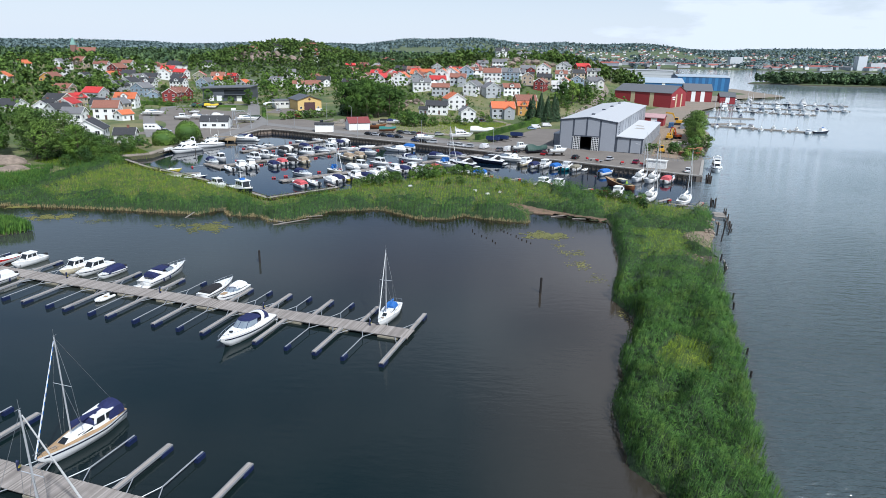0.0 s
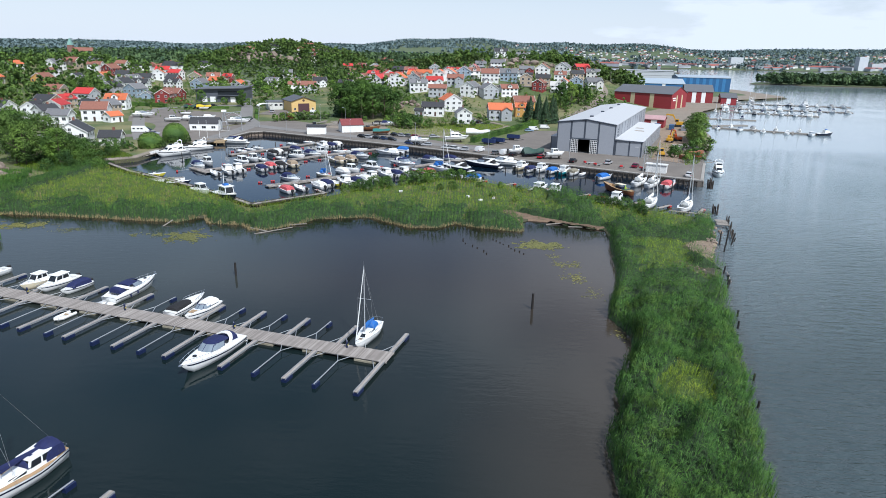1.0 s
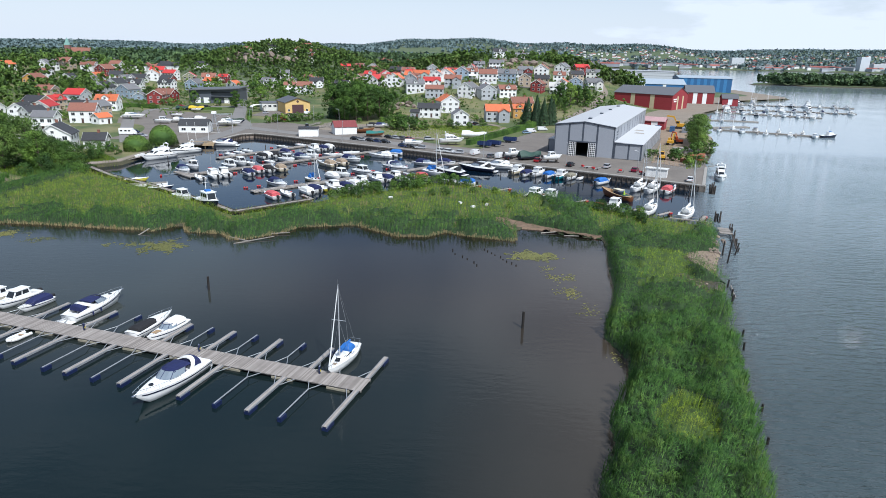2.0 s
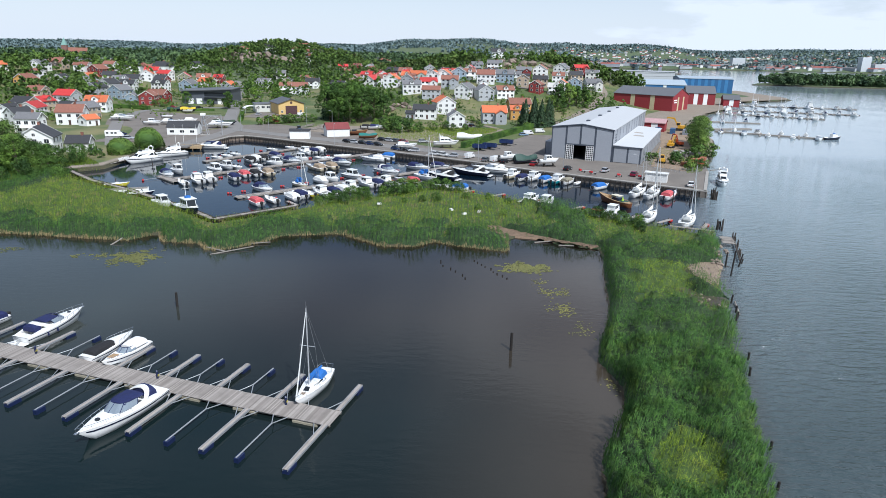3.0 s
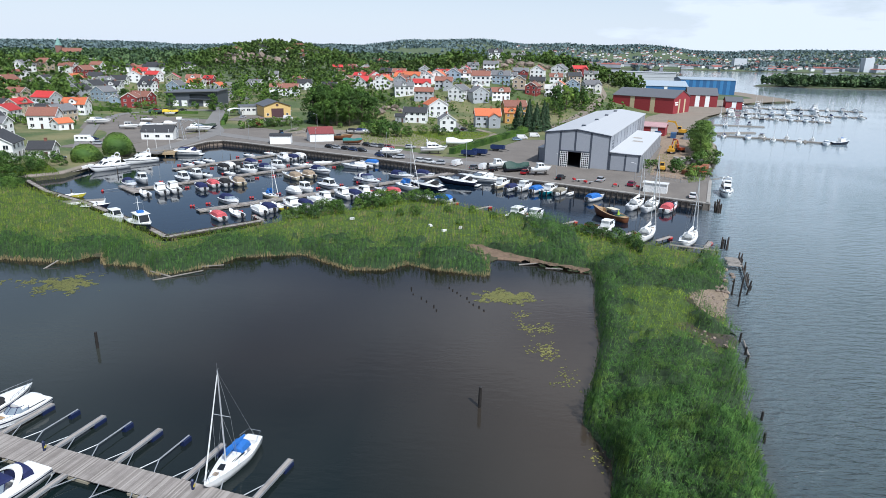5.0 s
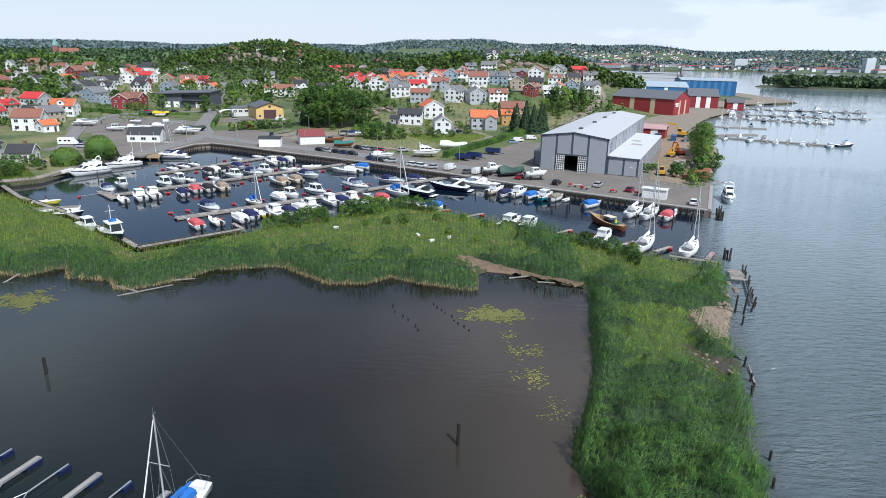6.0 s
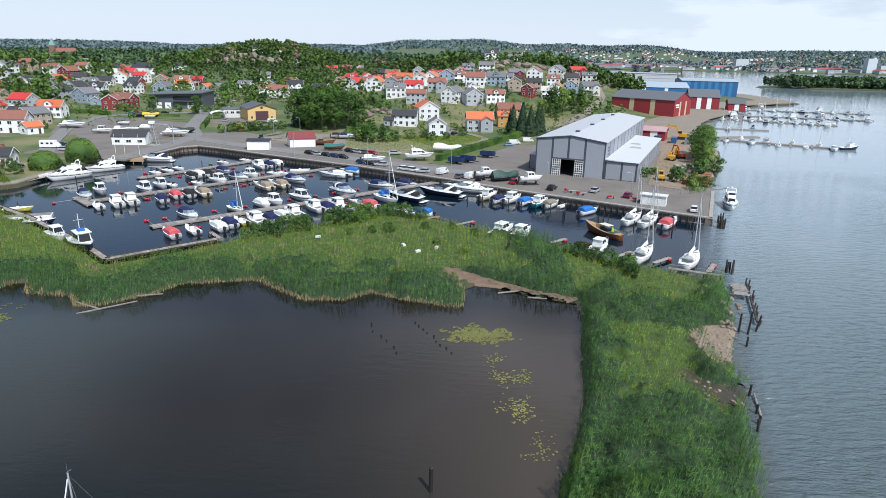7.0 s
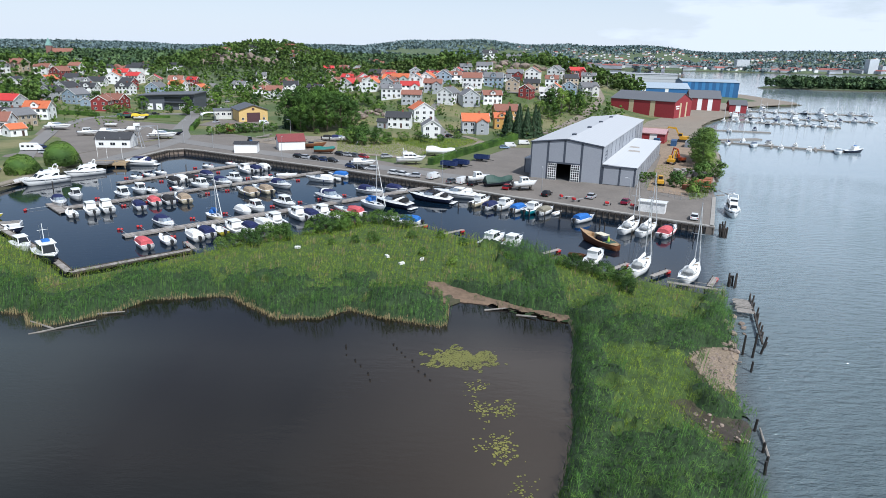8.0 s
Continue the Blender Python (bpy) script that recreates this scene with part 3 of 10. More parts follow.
def land_height(x, y):
    x, y = np.asarray(x, float), np.asarray(y, float)
    main, spit, isle, point = shore(MAINLAND, x, y), shore(SPIT, x, y), shore(REED_ISLAND, x, y), shore(POINT, x, y)
    z = np.full(x.shape, -2.5)
    rise = 1.8 + (hills(x, y) - 1.8) * np.where(y < 1500, smooth01((main - 22) / 50), 1.0)
    z = np.maximum(z, -2.5 + (rise + 2.5) * smooth01((main + 0.6) / np.where(y > 2000, 60, 1.6)))
    low = 0.35 + 0.5 * smooth01(spit / 12)
    z = np.maximum(z, -2.5 + (low + 2.5) * smooth01((spit + 1.5) / 2.0))
    z = np.maximum(z, -2.5 + 2.9 * smooth01((isle + 1.5) / 2.0))
    return np.maximum(z, -2.5 + 5.0 * smooth01((point + 4) / 10))


def height_at(x, y):
    return float(land_height(np.array([x]), np.array([y]))[0])


def stretched(lo, hi, step, far_lo, far_hi, grow):
    mid = list(np.arange(lo, hi + 0.1, step))
    up, s = [], step
    while (up[-1] if up else hi) < far_hi:
        s *= grow
        up.append((up[-1] if up else hi) + s)
    dn, s = [], step
    while (dn[-1] if dn else lo) > far_lo:
        s *= grow
        dn.append((dn[-1] if dn else lo) - s)
    return np.array(dn[::-1] + mid + up)


def make_ground():
    xs, ys = stretched(-150, 160, 2.8, -5000, 5000, 1.06), stretched(-20, 420, 3.0, -900, 5000, 1.04)
    gx, gy = np.meshgrid(xs, ys)
    gz = land_height(gx, gy)
    rough = np.array([noise.noise((float(a) / 14, float(b) / 14, 0.3)) for a, b in zip(gx.ravel(), gy.ravel())]).reshape(gx.shape)
    gz += rough * np.clip((gz - 4) / 6, 0, 1) * np.clip((gy - 560) / 60, 0, 1) * 2.6
    co = np.stack([gx, gy, gz], -1).reshape(-1, 3)
    ny, nx = gx.shape
    i = (np.arange(ny - 1)[:, None] * nx + np.arange(nx - 1)).ravel()
    me = big_mesh("ground", co, [np.stack([i, i + 1, i + nx + 1, i + nx], -1)], M_GROUND)
    me.polygons.foreach_set("use_smooth", [True] * len(me.polygons))
    ob = tagged(new("ground", me), "grassy and rocky land with a reed-grown spit and wooded hills", "ground", kind="structure")
    return ob


make_ground()
wg = Geo().add([(-6000, -1500, 0), (6000, -1500, 0), (6000, 5200, 0), (-6000, 5200, 0)], [(0, 1, 2, 3)])
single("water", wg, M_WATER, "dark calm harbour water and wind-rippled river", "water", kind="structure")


def flat_area(name, poly, z, material, label, category, thick=0.25):
    bm = bmesh.new()
    top = [bm.verts.new((x, y, z)) for x, y in poly]
    face = bm.faces.new(top)
    if face.normal.z < 0:
        face.normal_flip()
    r = bmesh.ops.extrude_face_region(bm, geom=[face])
    bmesh.ops.translate(bm, verts=[e for e in r["geom"] if isinstance(e, bmesh.types.BMVert)], vec=(0, 0, -thick))
    bmesh.ops.recalc_face_normals(bm, faces=bm.faces)
    bmesh.ops.triangulate(bm, faces=bm.faces)
    me = bpy.data.meshes.new(name)
    bm.to_mesh(me)
    bm.free()
    me.materials.append(material)
    return tagged(new(name, me), label, category, kind="structure")


def ribbon(name, pts, width, material, label, lift=0.12, category="road"):
    """A road laid over the land: a strip with its own thickness."""
    fine = []
    for (x0, y0), (x1, y1) in zip(pts, pts[1:]):
        n = max(1, int(math.hypot(x1 - x0, y1 - y0) / 4))
        fine += [(x0 + (x1 - x0) * k / n, y0 + (y1 - y0) * k / n) for k in range(n)]
    fine.append(pts[-1])
    for _ in range(6):
        fine = [fine[0]] + [tuple((np.array(a) + 2 * np.array(b) + np.array(c)) / 4) for a, b, c in zip(fine, fine[1:], fine[2:])] + [fine[-1]]
    rings = []
    for k, p in enumerate(fine):
        a, b = fine[max(0, k - 1)], fine[min(len(fine) - 1, k + 1)]
        d = np.array(b) - np.array(a)
        d = d / (np.hypot(*d) + 1e-9)
        nx, ny = -d[1] * width / 2, d[0] * width / 2
        l, r = (p[0] + nx, p[1] + ny), (p[0] - nx, p[1] - ny)
        z = max(height_at(*l), height_at(*r), height_at(*p)) + lift
        rings.append([(l[0], l[1], z - 0.6), (l[0], l[1], z), (r[0], r[1], z), (r[0], r[1], z - 0.6)])
    return single(name, Geo().loft(rings), material, label, category, kind="structure")


def patch(name, poly, material, label, category, lift=0.07, step=0.32):
    """Bare ground with an uneven edge, following the land."""
    xs, ys = [q[0] for q in poly], [q[1] for q in poly]
    gx, gy = np.meshgrid(np.arange(min(xs) - 1, max(xs) + 1, step), np.arange(min(ys) - 1, max(ys) + 1, step))
    wob = np.array([noise.noise((float(a) / 2.2, float(b) / 2.2, 9.0)) for a, b in zip(gx.ravel(), gy.ravel())]).reshape(gx.shape)
    d = shore(poly, gx, gy) + 1.1 * wob
    gz = land_height(gx, gy) + lift + 0.12 * wob
    ny, nx = gx.shape
    i = (np.arange(ny - 1)[:, None] * nx + np.arange(nx - 1))
    keep = (d[:-1, :-1] > 0) & (d[1:, 1:] > 0)
    i = i[keep]
    me = big_mesh(name, np.stack([gx, gy, gz], -1).reshape(-1, 3), [np.stack([i, i + 1, i + nx + 1, i + nx], -1)], material)
    return tagged(new(name, me), label, category, kind="structure")


# yards and roads, each lying a little proud of what is under it
flat_area("pavement", [(-94, 270), (-90.5, 293), (-86, 297), (-77, 293.2), (-49, 277.9), (-18, 262.2), (12.6, 244), (32.1, 230.5), (59.9, 214.6), (79, 203.4), (91.7, 236.4), (96, 252), (104, 276), (118, 315), (128, 352), (60, 372), (46, 356), (14, 284), (6, 270), (-20, 292), (-52, 320), (-86, 345), (-100, 335), (-112, 300), (-118, 268), (-104, 262)], 1.95, M_ASPHALT, "worn grey asphalt of the quay and yard", "pavement", 0.4)
flat_area("gravel_yard", [(-70, 322), (-30, 300), (2, 288), (6, 312), (-12, 338), (-60, 345)], 2.03, M_GRAVEL, "pale gravel storage yard", "gravel")
flat_area("boat_yard", [(-178, 392), (-120, 372), (-104, 340), (-112, 300), (-118, 272), (-136, 268), (-150, 300), (-172, 345)], 2.0, M_ASPHALT, "grey asphalt boat yard", "pavement")
flat_area("grass_strip", [(-192, 420), (-140, 412), (-122, 384), (-176, 394)], 2.1, M_LAWN, "dry mown grass strip beside the boat yard", "lawn", 0.5)
flat_area("hedge_lawn", [(6, 271), (14, 268), (50, 346), (44, 352)], 2.05, M_LAWN, "mown grass below the hedge", "lawn", 0.3)
flat_area("dirt_track", [(74.5, 244), (84, 236), (97, 272), (106, 292), (116, 318), (128, 352), (134, 420), (106, 424), (96, 372), (100, 345), (99, 314)], 2.02, M_DIRT, "bare earth track beside the hall", "track", 0.3)
flat_area("harbour_yard", [(118, 350), (140, 372), (158, 438), (176, 472), (204, 512), (222, 562), (200, 590), (150, 560), (120, 500), (112, 420)], 1.96, M_GRAVEL, "gravel yard before the red hall", "gravel", 0.5)
flat_area("shipyard_yard", [(196, 588), (222, 562), (247, 600), (318, 652), (326, 668), (326, 790), (196, 790)], 1.97, M_GRAVEL, "gravel ground of the shipyard", "gravel", 0.5)
flat_area("car_park", [(-112, 372), (-84, 366), (-76, 392), (-112, 402)], 2.04, M_ASPHALT, "asphalt forecourt of the yellow building", "pavement", 0.4)
ribbon("road", [(-100, 262), (-97, 300), (-98, 325), (-112, 352), (-128, 404), (-150, 470), (-170, 540), (-190, 610), (-214, 650)], 7, M_ROAD, "grey two-lane asphalt road", 0.22)
ribbon("quay_road", [(-97, 318), (-76, 305), (-45, 288), (-18, 275), (5, 262), (30, 250), (40, 244)], 7.5, M_ROAD, "asphalt road along the quay", 0.24)
ribbon("hill_road", [(14, 350), (9, 372), (4, 400), (-2, 440), (6, 470), (30, 485), (60, 495)], 4.5, M_ROAD, "narrow asphalt lane up the hillside", 0.25)
ribbon("lane", [(-125, 262), (-140, 290), (-168, 348), (-178, 392), (-150, 425), (-132, 420)], 5.5, M_ROAD, "asphalt lane past the white houses", 0.24)
ribbon("shore_road", [(60, 372), (70, 395), (84, 430), (104, 480), (118, 530), (124, 600), (130, 700)], 6, M_GRAVEL, "gravel road along the harbour", 0.22)
ribbon("garden_path", [(14, 284), (20, 310), (30, 340), (20, 356)], 3.5, M_GRAVEL, "gravel drive behind the hedge", 0.2)

# ---------------------------------------------------------------- quay
M_QUAYFACE = surface("wet_quay_face", (0.15, 0.13, 0.11), 0.9, var=0.25, scale=2, stain=0.5, stain_scale=0.6, bump=0.4)


def quay_wall():
    for k, ((x0, y0), (x1, y1)) in enumerate(zip(QUAY, QUAY[1:])):
        d = Vector((x1 - x0, y1 - y0, 0))
        n = d.length
        ang = math.degrees(math.atan2(d.y, d.x))
        stone = k < 3
        q = thing("quay_wall", turned(x0, y0, 0, ang), "concrete quay wall faced with dark timber piles", "quay", "quay walls", "structure")
        part("wall", Geo().box(0, n, 0.25, 1.6, -2.4, 1.80), M_QUAYFACE if not stone else M_ROCK, q)
        part("coping", Geo().slab(-0.1, n + 0.1, -0.05, 0.9, 1.80, 2.08, 0.04), M_CONCRETE, q)
        part("waling", Geo().box(0, n, 0.0, 0.24, 1.15, 1.45), M_TIMBER, q, "tarred timber waling")
        pile = Geo().rod((0, 0.05, -2.4), (0, 0.05, 1.78), 0.16, 0.15, 7).mesh("post", M_TIMBER)
        for j in range(int(n / 1.6)):
            part("post", pile, M_TIMBER, q, m=pose(0.6 + j * 1.6, 0, 0))


quay_wall()

# ---------------------------------------------------------------- buildings
WALLS = {
    "white": banded("white_weatherboard", (0.78, 0.78, 0.76), "Z", 0.15, 0.4, 0.6, dark=0.86, var=0.05),
    "grey": banded("grey_weatherboard", (0.40, 0.42, 0.44), "Z", 0.15, 0.4, 0.6, dark=0.8, var=0.08),
    "blue": banded("blue_grey_weatherboard", (0.28, 0.36, 0.44), "Z", 0.15, 0.4, 0.6, dark=0.8, var=0.08),
    "red": banded("falu_red_weatherboard", (0.23, 0.030, 0.028), "Z", 0.15, 0.4, 0.7, dark=0.75, var=0.12),
    "ochre": banded("ochre_weatherboard", (0.55, 0.30, 0.08), "Z", 0.15, 0.4, 0.7, dark=0.8, var=0.1),
    "tan": banded("tan_weatherboard", (0.45, 0.36, 0.26), "Z", 0.15, 0.4, 0.7, dark=0.8, var=0.1),
    "pale": banded("pale_render", (0.62, 0.62, 0.58), "Z", 0.6, 0.2, 0.7, dark=0.92, var=0.08),
    "green": banded("olive_weatherboard", (0.24, 0.24, 0.15), "Z", 0.15, 0.4, 0.7, dark=0.8, var=0.1),
    "teal": banded("mint_weatherboard", (0.44, 0.54, 0.50), "Z", 0.15, 0.4, 0.7, dark=0.85, var=0.08),
    "brown": banded("brown_weatherboard", (0.15, 0.09, 0.06), "Z", 0.15, 0.4, 0.7, dark=0.8, var=0.12),
}
ROOFS = {
    "black": banded("black_concrete_tiles", (0.045, 0.046, 0.050), "Z", 0.20, 0.7, 0.75, dark=0.6, var=0.2),
    "grey": banded("grey_roof_tiles", (0.17, 0.17, 0.175), "Z", 0.20, 0.7, 0.8, dark=0.65, var=0.2),
    "orange": banded("orange_clay_tiles", (0.56, 0.15, 0.060), "Z", 0.20, 0.7, 0.75, dark=0.6, var=0.2),
    "red": banded("red_glazed_tiles", (0.52, 0.045, 0.040), "Z", 0.20, 0.7, 0.6, dark=0.6, var=0.15),
    "brown": banded("brown_clay_tiles", (0.27, 0.115, 0.080), "Z", 0.20, 0.7, 0.8, dark=0.6, var=0.2),
    "white": banded("pale_metal_roof", (0.62, 0.60, 0.56), "Z", 0.4, 0.4, 0.6, dark=0.8, var=0.1),
}
M_TRIM = surface("white_painted_trim", (0.80, 0.80, 0.78), 0.5, var=0.03, stain=0.1)
M_PANE = surface("window_glass", (0.022, 0.027, 0.033), 0.12, var=0.2, stain=0)
M_BRICK = surface("chimney_brick", (0.30, 0.13, 0.09), 0.85, var=0.25, scale=6, stain=0.2, each=0.4)
M_DOOR = surface("painted_door", (0.10, 0.055, 0.045), 0.5, var=0.1, stain=0.1, each=0.4)
WINDOW_MESH = {}


def window_pair(w, h):
    if (w, h) not in WINDOW_MESH:
        fr = Geo()
        for x0, x1, z0, z1 in ((-w / 2, -w / 2 + 0.09, 0, h), (w / 2 - 0.09, w / 2, 0, h), (-w / 2, w / 2, 0, 0.09), (-w / 2, w / 2, h - 0.09, h), (-0.035, 0.035, 0, h)):
            fr.box(x0, x1, -0.06, 0.03, z0, z1)
        WINDOW_MESH[w, h] = fr.mesh("window", M_TRIM), Geo().box(-w / 2 + 0.05, w / 2 - 0.05, -0.035, 0.02, 0.05, h - 0.05).mesh("pane", M_PANE)
    return WINDOW_MESH[w, h]


def far_window(w, h):
    """A window of a house far up the hill: a frame round one dark pane."""
    if (w, h, "far") not in WINDOW_MESH:
        g = Geo().box(-w / 2, w / 2, -0.05, 0.03, 0, h).box(-w / 2 + 0.1, w / 2 - 0.1, -0.075, -0.05, 0.1, h - 0.1)
        me = g.mesh("window", M_TRIM)
        me.materials.append(M_PANE)
        me.polygons.foreach_set("material_index", [0] * 6 + [1] * 6)
        WINDOW_MESH[w, h, "far"] = me
    return WINDOW_MESH[w, h, "far"]


def add_window(parent, x, y, z, turn, w=1.2, h=1.3):
    n = (parent.matrix_basis.to_3x3() @ Vector((math.sin(radians(turn)), -math.cos(radians(turn)), 0))).normalized()
    to_water = Vector((20, 100, 0)) - parent.matrix_basis.translation
    if n.dot(to_water.normalized()) < 0.25:
        return None
    frame_mesh, pane_mesh = window_pair(w, h)
    if parent.matrix_basis.translation.y > 480:
        return part("window", far_window(w, h), M_TRIM, parent, m=pose(x, y, z, 0, 0, turn))
    ob = part("window", frame_mesh, M_TRIM, parent, m=pose(x, y, z, 0, 0, turn))
    part("pane", pane_mesh, M_PANE, ob)
    return ob


HOUSES = []


def house(x, y, heading, w, d, wall, roof, storeys=2, dormer=0, low=0.0, label="", porch=False, chimney=True, slope=0.62, wing=0):
    """A wooden house whose ridge runs along its own x axis; heading turns it. Its front is the side towards -y."""
    z = height_at(x, y)
    HOUSES.append((x, y, max(w, d) * 0.62))
    names = {"pale": "pale rendered", "blue": "blue-grey wooden", "tan": "tan wooden", "teal": "mint green wooden", "ochre": "ochre wooden"}
    label = label or f"{names.get(wall, wall + ' wooden')} house with a {roof} {'metal' if roof == 'white' else 'tiled'} gable roof"
    ob = thing("house", turned(x, y, z, heading), label, "house", "houses on the hillside")
    h = 2.75 * storeys + 0.45 - low
    rise = d / 2 * slope
    a, b = w / 2, d / 2
    sec = [(-b, -2.0), (b, -2.0), (b, h), (0, h + rise), (-b, h)]
    part("wall", Geo().loft([[(-a, q, r) for q, r in sec], [(a, q, r) for q, r in sec]]), WALLS[wall], ob)
    o, th = 0.45, 0.22
    oz = o * slope
    rf = Geo()
    up = [(-b - o, h - oz + 0.03), (0, h + rise + 0.03), (b + o, h - oz + 0.03), (b + o, h - oz + 0.03 + th), (0, h + rise + 0.03 + th), (-b - o, h - oz + 0.03 + th)]
    rf.loft([[(-a - o, q, r) for q, r in up], [(a + o, q, r) for q, r in up]])
    rp = part("roof", rf, ROOFS[roof], ob)
    for s in (-1, 1):
        x0 = s * (a + o)
        part("bargeboard", Geo().loft([[(x0 - 0.03, q, v), (x0 + 0.05 * s, q, v), (x0 + 0.05 * s, q, v + 0.33), (x0 - 0.03, q, v + 0.33)] for q, v in ((-b - o, h - oz - 0.05), (0, h + rise - 0.05), (b + o, h - oz - 0.05))]), M_TRIM, ob)
    if chimney:
        part("chimney", Geo().box(a * 0.3 - 0.4, a * 0.3 + 0.4, -0.35, 0.35, h + rise - 0.6, h + rise + 1.0).box(a * 0.3 - 0.48, a * 0.3 + 0.48, -0.43, 0.43, h + rise + 1.0, h + rise + 1.14), M_BRICK, rp)
    n = max(2, int(w / 2.9))
    for s in range(storeys):
        zz = 0.95 + 2.75 * s
        if zz + 1.3 > h:
            continue
        for k in range(n):
            if s == 0 and k == n // 2:
                continue
            add_window(ob, -a + w * (k + 0.5) / n, -b - 0.02, zz - 0.1, 0, 1.7 if w > 7 else 1.2, 1.5)
        m = max(1, int(d / 3.4))
        for k in range(m):
            for side in (-1, 1):
                add_window(ob, side * (a + 0.02), -b + d * (k + 0.5) / m, zz - 0.1, 90 * side, 1.6, 1.5)
    for side in (-1, 1):
        if rise > 1.6:
            add_window(ob, side * (a + 0.02), 0, h + rise * 0.12, 90 * side, 1.1, 1.1)
    kx = -a + w * (n // 2 + 0.5) / n
    part("door", Geo().box(kx - 0.5, kx + 0.5, -b - 0.07, -b + 0.02, 0.0, 2.1).box(kx - 0.62, kx + 0.62, -b - 0.09, -b + 0.02, 2.1, 2.25), M_DOOR, ob)
    if dormer:
        dw = dormer / 2
        dz = h + rise * 0.2
        top = h + rise * 0.62
        dg = Geo()
        sec = [(-dw, h - 0.2), (dw, h - 0.2), (dw, top), (0, top + dw * 0.75), (-dw, top)]
        dg.loft([[(q, -b - 0.15, r) for q, r in sec], [(q, 0, r) for q, r in sec]])
        dp = part("dormer", dg, WALLS[wall], ob)
        dr = Geo()
        for s in (-1, 1):
            q = [(s * (dw + 0.35), top - 0.26), (0, top + dw * 0.75), (0, top + dw * 0.75 + 0.2), (s * (dw + 0.35), top - 0.06)]
            dr.loft([[(u, -b - 0.5, v + 0.03) for u, v in q], [(u, -0.1, v + 0.03) for u, v in q]])
        part("dormer_roof", dr, ROOFS[roof], dp)
        add_window(ob, 0, -b - 0.17, dz + 0.25, 0, min(1.3, dw * 1.2), 1.15)
    if porch:
        pg = Geo().box(-a * 0.8, a * 0.5, -b - 2.4, -b - 0.03, 2.45, 2.62)
        part("balcony", pg, M_TRIM, ob)
        rail = Geo().box(-a * 0.8, a * 0.5, -b - 2.4, -b - 2.32, 3.45, 3.55)
        for k in range(14):
            u = -a * 0.8 + a * 1.3 * k / 13
            rail.box(u - 0.05, u + 0.05, -b - 2.39, -b - 2.33, 2.62, 3.45)
        part("railing", rail, M_TRIM, ob)
        for u in (-a * 0.78, -a * 0.1, a * 0.48):
            part("post", Geo().box(u - 0.08, u + 0.08, -b - 2.36, -b - 2.2, -1.5, 2.45), M_TRIM, ob)
    if wing:
        sec = [(-wing / 2, -2.0), (wing / 2, -2.0), (wing / 2, h - 0.5), (0, h - 0.5 + wing / 2 * slope), (-wing / 2, h - 0.5)]
        cx = a * 0.45
        part("wing", Geo().loft([[(cx + q, -b - 2.6, r) for q, r in sec], [(cx + q, 0, r) for q, r in sec]]), WALLS[wall], ob)
        wr = Geo()
        hh = h - 0.5
        for s in (-1, 1):
            q = [(s * (wing / 2 + 0.4), hh - 0.25), (0, hh + wing / 2 * slope), (0, hh + wing / 2 * slope + 0.22), (s * (wing / 2 + 0.4), hh - 0.03)]
            wr.loft([[(cx + u, -b - 3.0, v + 0.03) for u, v in q], [(cx + u, 0, v + 0.03) for u, v in q]])
        part("wing_roof", wr, ROOFS[roof], ob)
        add_window(ob, cx, -b - 2.62, 0.9, 0, 1.3, 1.3)
        if storeys > 1:
            add_window(ob, cx, -b - 2.62, 3.6, 0, 1.3, 1.3)
    return ob


# the houses, from the shore up the hillsides
house(-138.9, 240.8, 108, 11.5, 11.0, "white", "black", 2, low=0.4)
house(-128.8, 247.6, 14, 7.4, 7.0, "white", "black", 1)
house(-176.4, 323.0, 14, 11.5, 10.0, "white", "brown", 2)
house(-167.7, 280.0, 5, 8.7, 7.0, "white", "grey", 2, porch=True)
house(-145.6, 233.8, 75, 5.4, 4.5, "white", "grey", 1, chimney=False)
house(-196.8, 315.1, 66, 9.1, 7.9, "white", "black", 2, low=0.4)
house(-203.5, 368.7, 5, 12.4, 9.7, "grey", "black", 1)
house(-165.8, 317.8, 66, 6.8, 5.7, "white", "orange", 1, chimney=False)
house(-196.2, 380.8, 10, 11.6, 10.0, "white", "orange", 2, low=0.4, dormer=3.4, porch=True)
house(-231.6, 410.7, -8, 11.7, 10.0, "grey", "red", 2, porch=True)
house(-240.2, 384.5, -8, 11.8, 10.0, "white", "black", 1)
house(-246.2, 352.6, -8, 11.6, 10.0, "white", "black", 1)
house(-269.6, 440.8, -8, 11.9, 8.5, "tan", "brown", 2, porch=True)
house(-250.7, 476.1, 82, 11.5, 11.0, "grey", "black", 2, low=0.4)
house(-252.9, 497.6, 75, 11.5, 11.0, "white", "black", 2)
house(-228.7, 467.0, 75, 11.5, 11.0, "blue", "grey", 2)
house(-215.2, 456.2, 100, 7.6, 6.3, "blue", "grey", 1, chimney=False)
house(-303.8, 481.4, 82, 11.5, 11.0, "ochre", "brown", 2)
house(-326.8, 534.7, 82, 11.5, 11.0, "white", "grey", 2, low=0.9)
house(-321.8, 551.0, -8, 12.2, 9.1, "tan", "brown", 2, wing=5.5, porch=True)
house(-334.9, 473.3, 108, 11.8, 10.3, "white", "orange", 2, low=0.4)
house(-311.5, 506.6, -14, 9.5, 7.0, "white", "brown", 2, low=0.4, dormer=3.0)
house(-291.2, 553.9, 75, 11.5, 11.0, "red", "brown", 2, low=0.9)
house(-303.8, 553.0, 5, 11.2, 7.0, "white", "brown", 2, wing=5.5)
house(-277.7, 548.0, 14, 11.5, 10.0, "white", "black", 1)
